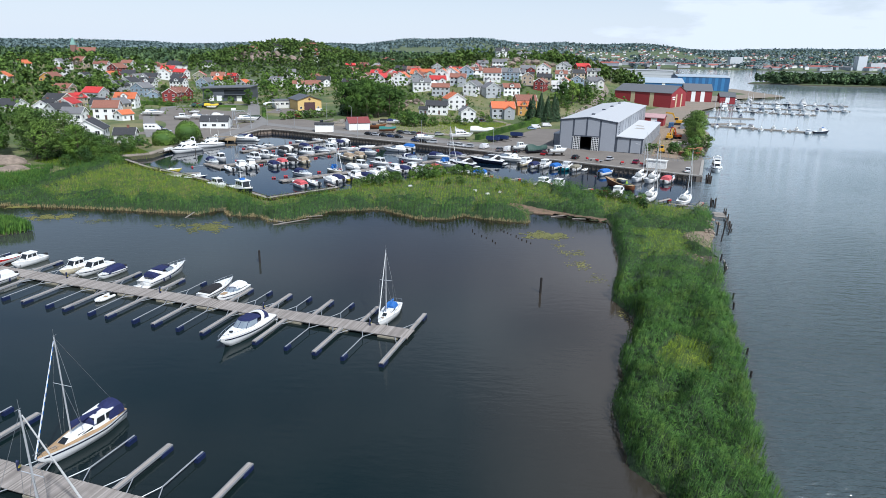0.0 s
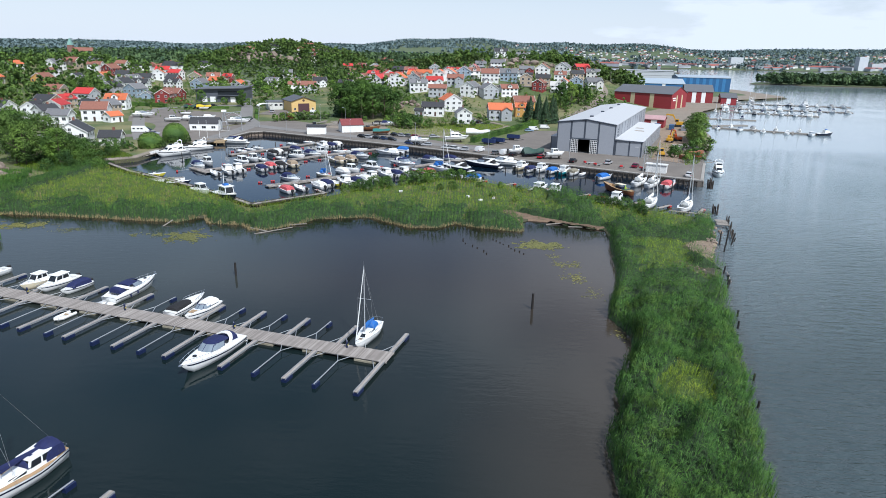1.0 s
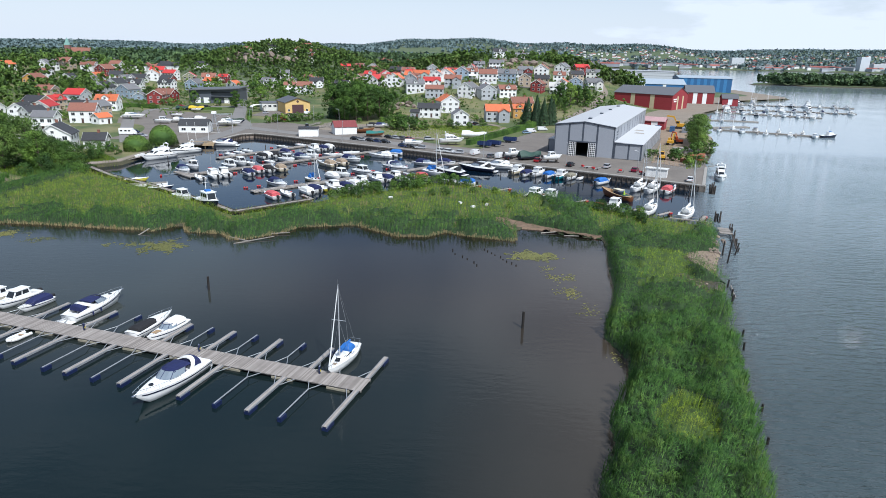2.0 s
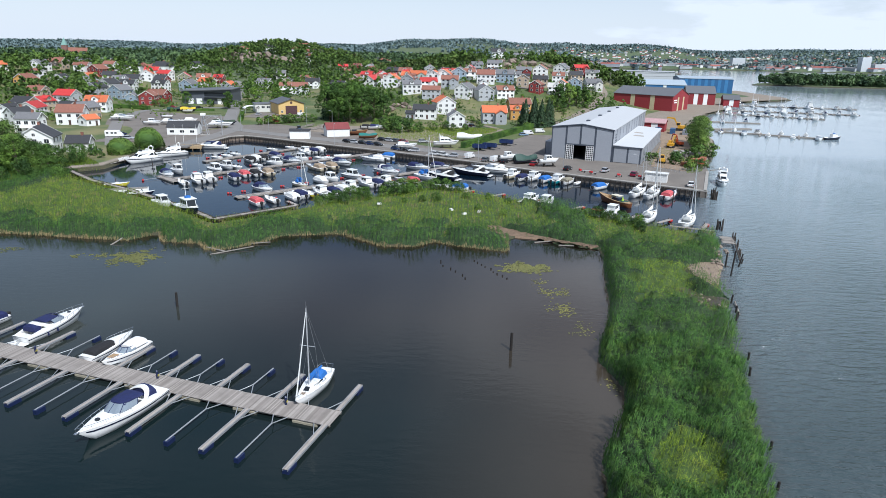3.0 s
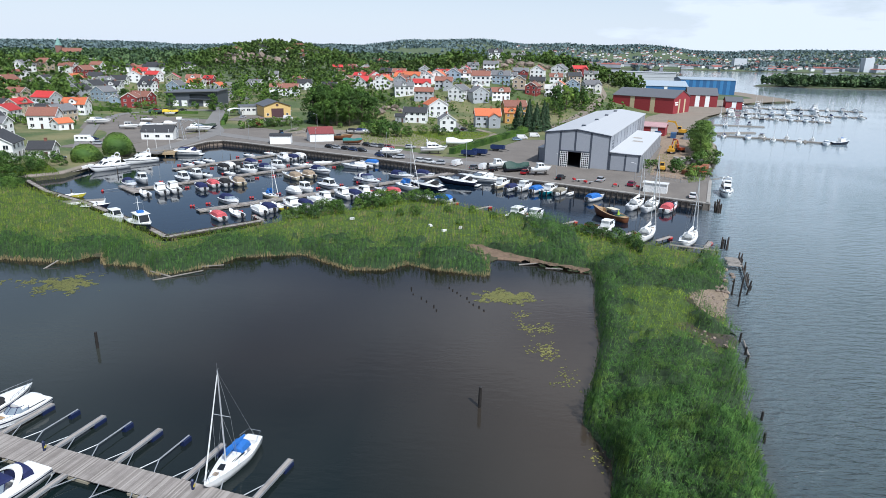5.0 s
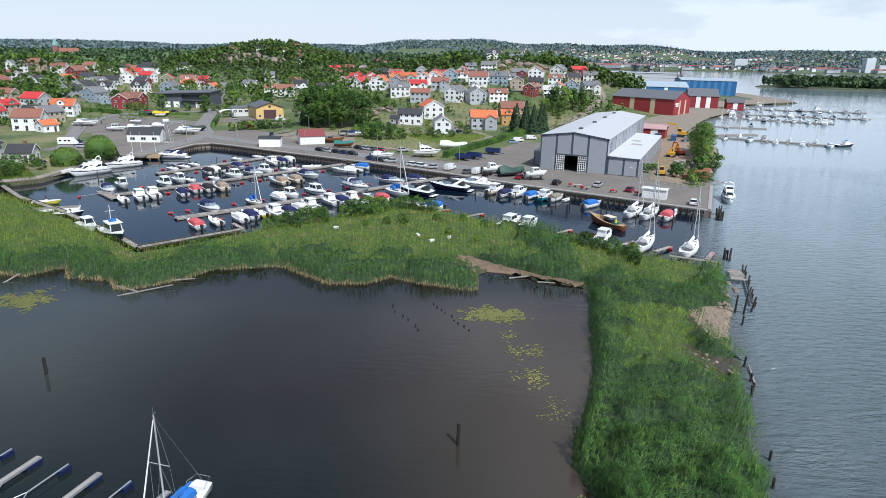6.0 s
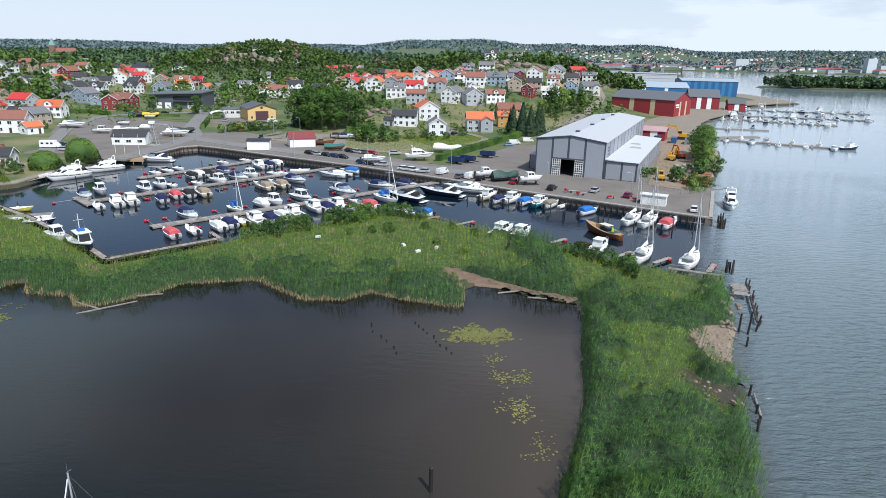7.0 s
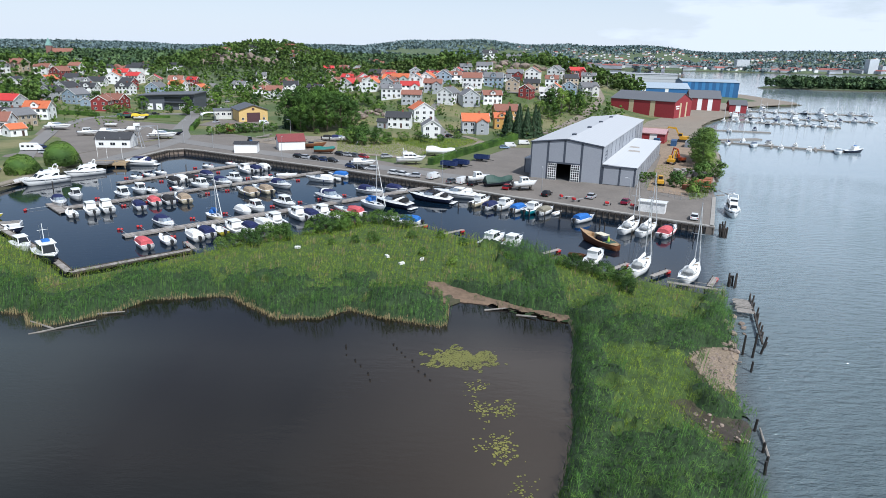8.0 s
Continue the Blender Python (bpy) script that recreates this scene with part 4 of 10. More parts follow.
house(-262.5, 552.0, 10, 12.2, 10.0, "white", "black", 1)
house(-259.8, 571.8, 108, 11.5, 10.0, "white", "orange", 2)
house(-268.3, 600.9, 5, 12.1, 9.1, "white", "red", 2, dormer=2.6)
house(-254.3, 594.7, -14, 11.9, 8.6, "white", "red", 2, low=0.4)
house(-235.4, 589.5, 108, 11.5, 11.0, "green", "red", 2, low=0.4)
house(-222.7, 601.5, 10, 11.6, 10.0, "white", "brown", 2, low=0.4, dormer=3.0, porch=True)
house(-213.4, 612.9, -3, 8.6, 7.0, "red", "red", 2, low=0.4, dormer=2.6, porch=True)
house(-229.1, 529.8, -8, 11.7, 8.2, "white", "black", 2, low=0.4, dormer=3.4)
house(-211.8, 541.5, 82, 11.5, 11.0, "blue", "grey", 2, low=0.4)
house(-192.4, 447.1, -8, 11.8, 10.0, "red", "brown", 2, low=0.4)
house(-192.2, 432.1, 100, 10.6, 9.2, "red", "brown", 2)
house(-178.2, 684.8, 14, 12.2, 9.3, "pale", "grey", 2, low=0.9, dormer=3.4)
house(-167.2, 597.3, -14, 11.9, 8.5, "pale", "grey", 2, low=0.4, dormer=3.4, porch=True)
house(-118.8, 530.7, 5, 11.7, 10.0, "white", "brown", 2, wing=5.5)
house(-135.3, 550.6, 5, 10.5, 7.0, "white", "brown", 2, dormer=2.6, porch=True)
house(-123.7, 593.7, 14, 11.7, 10.0, "white", "black", 2, low=0.4, wing=5.5, porch=True)
house(-89.3, 533.1, -8, 10.9, 7.0, "brown", "black", 2, low=0.9, dormer=3.0, porch=True)
house(-103.8, 654.7, 108, 11.5, 11.0, "white", "brown", 2)
house(-115.3, 737.4, 10, 11.9, 8.7, "brown", "brown", 1)
house(-127.7, 764.9, 14, 10.6, 7.0, "red", "red", 2, low=0.9, dormer=3.0, porch=True)
house(-114.8, 782.6, -8, 10.8, 7.0, "red", "brown", 2, low=0.9, dormer=3.4)
house(-97.8, 776.9, 82, 11.5, 11.0, "white", "grey", 2)
house(-71.6, 575.4, -14, 11.7, 7.3, "white", "red", 2, low=0.4, dormer=3.4)
house(-60.7, 517.6, 66, 12.0, 10.4, "white", "red", 2, low=0.4)
house(-56.9, 550.3, 108, 9.5, 8.3, "white", "red", 2)
house(-49.2, 538.0, -3, 9.9, 7.0, "white", "red", 2, low=0.9, dormer=3.4)
house(-43.2, 499.1, 82, 11.5, 11.0, "white", "orange", 2, low=0.4)
house(-25.0, 514.5, -3, 12.0, 7.4, "teal", "orange", 2, low=0.4, wing=5.5, porch=True)
house(-36.7, 555.5, -3, 7.4, 7.0, "red", "red", 2, low=0.4)
house(-12.5, 499.4, 82, 9.5, 8.3, "white", "orange", 2, low=0.4)
house(-5.3, 501.0, 82, 12.3, 10.7, "white", "orange", 2, low=0.9)
house(-0.7, 483.9, -3, 11.6, 7.9, "grey", "brown", 2, low=0.9, wing=5.5)
house(5.8, 508.6, 82, 12.5, 10.9, "blue", "grey", 2, low=0.4)
house(12.8, 509.8, 10, 8.4, 7.0, "white", "brown", 2, low=0.4, dormer=2.6, porch=True)
house(19.9, 582.9, 5, 8.8, 7.0, "grey", "grey", 2, low=0.9, dormer=2.6)
house(34.9, 582.2, -8, 11.8, 8.4, "white", "grey", 2, low=0.9)
house(24.8, 497.0, -3, 12.7, 10.0, "white", "brown", 2)
house(39.5, 508.4, -8, 12.6, 9.9, "blue", "grey", 2, dormer=3.0)
house(57.6, 558.4, -8, 11.7, 8.1, "red", "grey", 2, low=0.9, wing=5.5)
house(71.6, 563.3, 75, 11.5, 11.0, "white", "brown", 2)
house(90.7, 576.9, 66, 12.3, 10.7, "white", "grey", 2)
house(60.4, 485.9, 66, 9.3, 8.1, "red", "brown", 2, low=0.4)
house(74.9, 488.7, -8, 11.9, 8.6, "white", "white", 2, low=0.9, dormer=3.4, porch=True)
house(94.8, 532.4, 82, 11.5, 11.0, "blue", "grey", 2, low=0.9)
house(109.9, 539.3, 14, 12.4, 9.6, "pale", "grey", 2, low=0.4, wing=5.5, porch=True)
house(117.3, 580.7, -14, 10.9, 7.0, "pale", "grey", 2, dormer=3.0)
house(109.1, 592.8, 14, 12.1, 7.5, "red", "red", 2, low=0.4, wing=5.5, porch=True)
house(10.1, 463.7, 66, 12.2, 10.6, "white", "grey", 2, low=0.4)
house(22.5, 459.7, 108, 11.5, 11.0, "grey", "grey", 2, low=0.4)
house(36.7, 465.0, 10, 11.7, 8.1, "white", "brown", 2, low=0.9, dormer=3.0)
house(22.3, 484.3, 100, 6.7, 5.6, "white", "grey", 1, chimney=False)
house(-15.8, 481.0, 10, 11.6, 7.9, "white", "red", 2, low=0.9, wing=5.5, porch=True)
house(-27.2, 474.0, 10, 12.5, 7.8, "white", "grey", 2, dormer=2.6)
house(-12.6, 460.6, -3, 12.1, 7.5, "grey", "brown", 2, low=0.4)
house(-2.5, 398.1, 108, 12.5, 10.9, "white", "orange", 2)
house(-12.0, 376.8, -3, 12.2, 7.6, "white", "black", 2, low=0.9)
house(-19.5, 373.4, -8, 4.9, 3.9, "grey", "black", 1, chimney=False)
house(5.1, 350.0, 100, 9.0, 7.8, "white", "grey", 2, low=0.4)
house(25.4, 370.5, 5, 12.8, 10.0, "grey", "orange", 2, wing=5.5)
house(42.9, 419.9, 10, 13.1, 10.0, "ochre", "brown", 2, low=0.4, porch=True)
house(38.8, 388.4, 5, 7.0, 7.0, "ochre", "orange", 2, low=0.4, dormer=3.0)
house(41, 652, 6, 12.6, 9.0, "white", "black", 2, dormer=3.0)
house(62, 648, -8, 11.7, 8.0, "pale", "grey", 1)
house(-38, 720, 80, 12.0, 9.0, "white", "brown", 2)
house(-330, 1150, 5, 12.0, 10.0, "white", "brown", 2)

rnd = random.Random(23)
EXTRA = [(-66, 530), (-50, 512), (-34, 528), (-18, 536), (-2, 530), (16, 540), (30, 530), (48, 530), (52, 500), (66, 512), (82, 514), (84, 546), (-8, 556), (14, 562), (-30, 492), (-40, 574), (-52, 590), (-20, 580), (100, 560), (46, 470), (-70, 600), (-80, 560), (-84, 640), (-74, 662), (-92, 690), (-60, 640), (-100, 620), (-140, 640), (-150, 610), (-240, 556), (-280, 520), (-262, 530), (-210, 575), (-186, 560), (-300, 590), (-330, 600), (-246, 512), (-290, 500), (-350, 520), (-180, 320), (-210, 345), (-222, 372), (-186, 350), (-212, 330)]
for x, y in EXTRA:
    if all(math.hypot(x - a, y - b) > c + 4.5 for a, b, c in HOUSES):
        house(x, y, rnd.choice((-8, 5, 82, 98, 75)), rnd.uniform(9, 12), rnd.uniform(7.5, 9.5), rnd.choice(("white", "white", "white", "pale", "grey", "red", "tan")), rnd.choice(("orange", "brown", "red", "black", "grey", "black")), 2, dormer=rnd.choice((0, 2.8, 3.2)), low=rnd.choice((0, 0.4, 0.9)), porch=rnd.random() < 0.5)


# the big grey boat hall with its lower annex, by the quay
def warehouse():
    ox, oy = 41.6, 259.0
    d = Vector((62.2 - 41.6, 250.8 - 259.0, 0))
    ang = math.degrees(math.atan2(d.y, d.x))
    W, D, H = d.length, 96.0, 11.2
    ob = thing("boat_hall", turned(ox, oy, 1.9, ang), "large grey steel-clad boat hall with an open sliding door", "warehouse")
    HOUSES.extend([(60, 275, 26), (72, 300, 26), (84, 330, 24)])
    m_panel = banded("grey_cladding", (0.30, 0.315, 0.345), "Z", 0.30, 0.35, 0.55, 0.0, 0.9, 0.05)
    m_dark = surface("dark_steel_frame", (0.055, 0.065, 0.085), 0.5, var=0.1, stain=0.1)
    m_roof = banded("white_membrane_roof", (0.53, 0.54, 0.55), "X", 1.0, 0.2, 0.6, 0.0, 0.95, 0.04)
    m_in = surface("hall_inside", (0.10, 0.10, 0.10), 0.9)
    rise, m = 1.5, W / 2
    # shell set back a little behind the cladding, with the doorway left open
    d0, d1, dh = 8.0, 13.2, 5.2
    sh = Geo()
    sh.box(0.1, d0, 0.1, 0.3, -1, H).box(d1, W - 0.1, 0.1, 0.3, -1, H).box(d0, d1, 0.1, 0.3, dh, H)
    sh.box(0.1, 0.3, 0.3, D, -1, H).box(W - 0.3, W - 0.1, 0.3, D, -1, H).box(0.1, W - 0.1, D - 0.2, D, -1, H)
    sh.loft([[(0.1, y, H), (W - 0.1, y, H), (m, y, H + rise)] for y in (0.1, 0.3)])
    sh.box(0.3, W - 0.3, 0.3, D - 0.2, -0.2, 0.06)
    part("wall", sh, m_in, ob)
    roof = Geo()
    sec = [(-0.3, H - 0.02), (m, H + rise), (W + 0.3, H - 0.02), (W + 0.3, H + 0.25), (m, H + rise + 0.27), (-0.3, H + 0.25)]
    roof.loft([[(x, -0.3, z + 0.05) for x, z in sec], [(x, D + 0.3, z + 0.05) for x, z in sec]])
    rp = part("roof", roof, m_roof, ob, "pale flat-pitched metal roof")
    edge = Geo()
    for x0, z0, x1, z1 in ((-0.32, H, m, H + rise), (W + 0.32, H, m, H + rise)):
        edge.loft([[(x0, y, z0 - 0.05), (x1, y, z1 - 0.05), (x1, y, z1 + 0.36), (x0, y, z0 + 0.36)] for y in (-0.36, -0.28)])
    part("trim", edge, m_dark, ob)
    for yy in (10.5, 35, 57, 80):
        part("skylight", Geo().slab(m - 1.0, m + 0.3, yy, yy + 1.6, H + rise - 0.1, H + rise + 0.75, 0.08), m_dark, rp, "small dark roof hatch")
    # front: five bays between dark posts
    posts = [0.0, 5.4, 10.6, 15.9, W]
    for k, x in enumerate(posts):
        hh = H + rise * (1 - abs(x - m) / m)
        z0 = dh + 0.1 if d0 < x < d1 else -0.6
        part("post", Geo().box(max(x - 0.32, -0.06), min(x + 0.32, W + 0.06), -0.06, 0.098, z0, hh - 0.1), m_dark, ob)
    for x0, x1 in zip(posts, posts[1:]):
        lo, hi = x0 + 0.34, x1 - 0.34
        base = dh + 0.5 if lo < d1 + 2.7 and hi > d0 - 2.7 and x0 in (5.4, 10.6) else 0.25
        z0, z1 = (H + rise * (1 - abs(x - m) / m) - 0.2 for x in (lo, hi))
        part("panel", Geo().loft([[(lo, y, base), (hi, y, base), (hi, y, z1), (lo, y, z0)] for y in (-0.03, 0.095)]), m_panel, ob)
    part("base_strip", Geo().box(0.3, 5.1, -0.05, 0.09, -0.6, 0.23).box(16.2, W - 0.3, -0.05, 0.09, -0.6, 0.23), M_CONCRETE, ob)
    # sliding doors with small panes, pushed apart
    part("lintel", Geo().box(5.74, 15.56, -0.14, -0.035, dh, dh + 0.5), m_dark, ob)
    for x0 in (5.74, 13.0):
        x1 = x0 + 2.56
        fr = Geo()
        for k in range(5):
            u = x0 + (x1 - x0) * k / 4
            fr.box(u - 0.07, u + 0.07, -0.30, -0.16, 0, dh)
        for k in range(8):
            v = dh * k / 7
            fr.box(x0, x1, -0.29, -0.17, max(0, v - 0.07), min(dh, v + 0.07))
        door = part("sliding_door", fr, M_TRIM, ob, "white sliding door with small square panes")
        for i in range(4):
            for j in range(7):
                u0, v0 = x0 + (x1 - x0) * i / 4, dh * j / 7
                part("pane", Geo().box(u0 + 0.07, u0 + (x1 - x0) / 4 - 0.07, -0.25, -0.21, v0 + 0.07, v0 + dh / 7 - 0.07), M_PANE, door)
    part("front_fill", Geo().box(5.74, 8.0, -0.02, 0.095, 0, dh).box(13.2, 15.56, -0.02, 0.095, 0, dh), m_in, ob)
    # right side, bay by bay above the annex
    nb = 12
    for k in range(nb):
        y0, y1 = D * k / nb, D * (k + 1) / nb
        part("panel", Geo().box(W - 0.095, W + 0.03, y0 + 0.22, y1 - 0.22, -0.5, H - 0.15), m_panel, ob)
        part("post", Geo().box(W - 0.09, W + 0.06, y0 - 0.2 if k else 0.1, y0 + 0.2, -0.5, H - 0.1), m_dark, ob)
        part("panel", Geo().box(-0.03, 0.095, y0 + 0.22, y1 - 0.22, -0.5, H - 0.15), m_panel, ob)
    for k, z in enumerate((H - 2.2, H - 3.2, H - 4.3, H - 5.2)):
        part("sign_bar", Geo().box(W + 0.031, W + 0.06, 4.6, 7.4, z, z + 0.55), m_dark, ob)
    # annex
    A, AD, AH = 10.0, 71.0, 5.6
    an = thing("hall_annex", turned(ox, oy, 1.9, ang) @ pose(W + 0.1, 0.4, 0), "low grey steel annex beside the boat hall", "warehouse")
    part("wall", Geo().box(0.0, A - 0.1, 0.1, AD, -1, AH - 0.02), m_in, an)
    part("roof", Geo().loft([[(-0.0, y, AH + 0.5), (A + 0.25, y, AH - 0.02), (A + 0.25, y, AH + 0.22), (0, y, AH + 0.75)] for y in (-0.25, AD + 0.2)]), m_roof, an, "white membrane roof with rain stains")
    part("trim", Geo().box(-0.02, A + 0.3, -0.3, -0.255, AH - 0.15, AH + 0.3), m_dark, an)
    for x in (0.25, 5.3, A - 0.3):
        part("post", Geo().box(x - 0.27, x + 0.27, -0.05, 0.095, -0.6, AH - 0.05), m_dark, an)
    for x0, x1 in ((0.54, 5.0), (5.6, A - 0.6)):
        part("panel", Geo().box(x0, x1, -0.03, 0.095, 0.2, AH - 0.1), m_panel, an)
    for k in range(11):
        y0, y1 = AD * k / 11, AD * (k + 1) / 11
        part("panel", Geo().box(A - 0.095, A + 0.03, y0 + 0.25, y1 - 0.25, 0.1, AH - 0.1), m_panel, an)
        part("post", Geo().box(A - 0.09, A + 0.05, y1 - 0.23, y1 + 0.02, -0.6, AH - 0.05), m_dark, an)
    stain = surface("rain_stain", (0.36, 0.33, 0.29), 0.8, var=0.2)
    for x0, y0, x1, y1 in ((2.6, 32, 6.8, 36.5), (1.6, 42, 5.4, 46.4)):
        zz = AH + 0.765 - 0.05 * x1
        part("puddle", Geo().loft([[(x0, y0, AH + 0.757 - 0.0506 * x0), (x1, y0 + 0.6, AH + 0.757 - 0.0506 * x1), (x1 - 0.4, y1, AH + 0.757 - 0.0506 * (x1 - 0.4)), (x0 + 0.5, y1 - 0.3, AH + 0.757 - 0.0506 * (x0 + 0.5))], [(x0, y0, AH + 0.762 - 0.0506 * x0), (x1, y0 + 0.6, AH + 0.762 - 0.0506 * x1), (x1 - 0.4, y1, AH + 0.762 - 0.0506 * (x1 - 0.4)), (x0 + 0.5, y1 - 0.3, AH + 0.762 - 0.0506 * (x0 + 0.5))]]), stain, an)
    # small lean-to on the far side
    lt = thing("lean_to", turned(ox, oy, 1.9, ang) @ pose(-4.2, 8.0, 0), "small grey lean-to shed against the boat hall", "shed")
    part("wall", Geo().box(0, 4.0, 0, 18, -0.5, 4.6), m_panel, lt)
    part("roof", Geo().slab(-0.2, 4.15, -0.2, 18.2, 4.6, 4.85, 0.05), m_roof, lt)
    part("post", Geo().box(-0.06, 0.25, -0.06, 0.25, -0.5, 4.6), m_dark, lt)


warehouse()


# long gabled halls farther along the shore
def shed_hall(name, x, y, heading, w, d, h, rise, wall, roof, label, bays=3, stripe=None):
    ob = thing(name, turned(x, y, 1.8, heading), label, "hall")
    HOUSES.append((x, y, max(w, d) * 0.6))
    a, b = w / 2, d / 2
    sec = [(-b, -1.0), (b, -1.0), (b, h), (0, h + rise), (-b, h)]
    part("wall", Geo().loft([[(-a, q, r) for q, r in sec], [(a, q, r) for q, r in sec]]), wall, ob)
    up = [(-b - 0.5, h - 0.2), (0, h + rise + 0.05), (b + 0.5, h - 0.2), (b + 0.5, h + 0.1), (0, h + rise + 0.35), (-b - 0.5, h + 0.1)]
    part("roof", Geo().loft([[(-a - 0.5, q, r) for q, r in up], [(a + 0.5, q, r) for q, r in up]]), roof, ob)
    for k in range(1, bays):
        u = -a + w * k / bays
        part("bay_door", Geo().box(u - 1.6, u + 1.6, -b - 0.06, -b + 0.02, 0, h - 0.3), stripe or M_TRIM, ob)
    return ob


M_REDWALL = banded("red_timber_cladding", (0.27, 0.026, 0.032), "X", 0.35, 0.4, 0.65, dark=0.78, var=0.1)
M_GREYROOF = banded("dark_grey_metal_roof", (0.13, 0.135, 0.145), "X", 0.6, 0.4, 0.6, 0.1, 0.8, 0.08)
M_BLUEWALL = banded("blue_steel_cladding", (0.030, 0.13, 0.30), "X", 0.9, 0.4, 0.5, dark=0.75, var=0.08)
M_BLUEROOF = banded("blue_grey_metal_roof", (0.40, 0.47, 0.53), "X", 0.9, 0.4, 0.5, 0.1, 0.85, 0.08)
M_BEIGE = surface("beige_boarding", (0.52, 0.43, 0.27), 0.7, var=0.1)
RH = shed_hall("red_hall", 146, 502, -38.0, 44, 30, 10.5, 4.6, M_REDWALL, M_GREYROOF, "long dark red timber hall with a grey metal roof", 3, M_BEIGE)
for u in (0.0, 3.0):
    part("gable_door", Geo().box(22.0, 22.08, -6 + u * 3.4, -3.5 + u * 3.4, 0, 9.4), M_BEIGE, RH)
for k, z in enumerate((7.0, 5.6)):
    part("sign_bar", Geo().box(22.0, 22.06, -13 + k, -7, z, z + 0.9), M_TRIM, RH)
shed_hall("red_hall", 202, 562, -12, 22, 24, 9, 5.0, M_REDWALL, M_GREYROOF, "dark red timber boat hall near the piers", 3)
shed_hall("red_shed", 224, 552, -12, 12, 12, 5, 3.0, M_REDWALL, M_GREYROOF, "small dark red harbour shed", 2)
shed_hall("red_shed", 108, 356, -24, 10, 9, 4.5, 1.5, M_REDWALL, surface("pink_roof", (0.45, 0.28, 0.28), 0.7), "small dark red shed with a pale roof", 2)
shed_hall("blue_hall", 268, 742, -8, 54, 42, 15.0, 1.8, M_BLUEWALL, M_BLUEROOF, "large blue steel shipyard hall with tall window bays", 8, surface("blue_window_band", (0.05, 0.19, 0.40), 0.35))
shed_hall("blue_hall", 196, 716, -8, 84, 38, 9.0, 4.4, M_BLUEWALL, M_BLUEROOF, "lower blue steel shipyard hall with a pale roof", 4)
shed_hall("office_block", 200, 822, -6, 120, 18, 19.0, 0.6, banded("grey_panel_wall", (0.50, 0.52, 0.54), "Z", 3.4, 0.3, 0.6, dark=0.45, var=0.06), surface("grey_felt_roof", (0.36, 0.37, 0.39), 0.85), "long pale grey flat-roofed shipyard office block", 2)
shed_hall("office_block", 152, 800, -6, 34, 20, 17, 0.5, banded("blue_grey_panels", (0.24, 0.28, 0.33), "Z", 3.4, 0.3, 0.6, dark=0.6, var=0.06), surface("grey_felt_roof2", (0.30, 0.31, 0.33), 0.85), "tall blue-grey office block", 2)


# white sheds by the quay
def hut(x, y, heading, w, d, h, rise, wall, roof, label, name="shed", windows=0, door=True):
    z = height_at(x, y) + 0.1
    ob = thing(name, turned(x, y, z, heading), label, "shed")
    HOUSES.append((x, y, max(w, d) * 0.7))
    a, b = w / 2, d / 2
    sec = [(-b, -0.3), (b, -0.3), (b, h), (0, h + rise), (-b, h)]
    part("wall", Geo().loft([[(-a, q, r) for q, r in sec], [(a, q, r) for q, r in sec]]), wall, ob)
    up = [(-b - 0.3, h - 0.1), (0, h + rise + 0.03), (b + 0.3, h - 0.1), (b + 0.3, h + 0.1), (0, h + rise + 0.22), (-b - 0.3, h + 0.1)]
    part("roof", Geo().loft([[(-a - 0.3, q, r) for q, r in up], [(a + 0.3, q, r) for q, r in up]]), roof, ob)
    for k in range(windows):
        add_window(ob, -a + w * (k + 0.5) / windows, -b - 0.02, 0.9, 0, 1.9, 1.2)
    if door:
        part("door", Geo().box(-a - 0.05, -a + 0.02, -1.1, 1.1, 0, 2.2), M_TRIM, ob)
    return ob


hut(-60.5, 293.5, 8, 8.2, 5.5, 3.4, 0.5, WALLS["white"], ROOFS["black"], "small white shed with a dark flat roof on the quay", door=False)
hut(-47.0, 304.5, 24, 10.0, 7.0, 3.3, 2.4, WALLS["white"], surface("dark_red_tiles", (0.20, 0.045, 0.045), 0.75, var=0.15), "white boathouse with a dark red tiled roof")
hut(-112.5, 298.5, 8, 12.5, 8.0, 3.2, 2.2, WALLS["white"], ROOFS["black"], "white harbour office with a dark gable roof", windows=3)
hut(68.5, 217.0, -25, 6.4, 2.6, 2.7, 0.1, surface("site_hut_panels", (0.72, 0.72, 0.70), 0.5, stain=0.3), surface("site_hut_roof", (0.62, 0.62, 0.60), 0.6), "white site hut standing on the quay", "site_hut", door=False)
hut(-88.0, 353.0, 5, 3.2, 2.6, 2.4, 0.8, WALLS["red"], ROOFS["brown"], "tiny red garden shed by the road", "garden_shed", door=False)

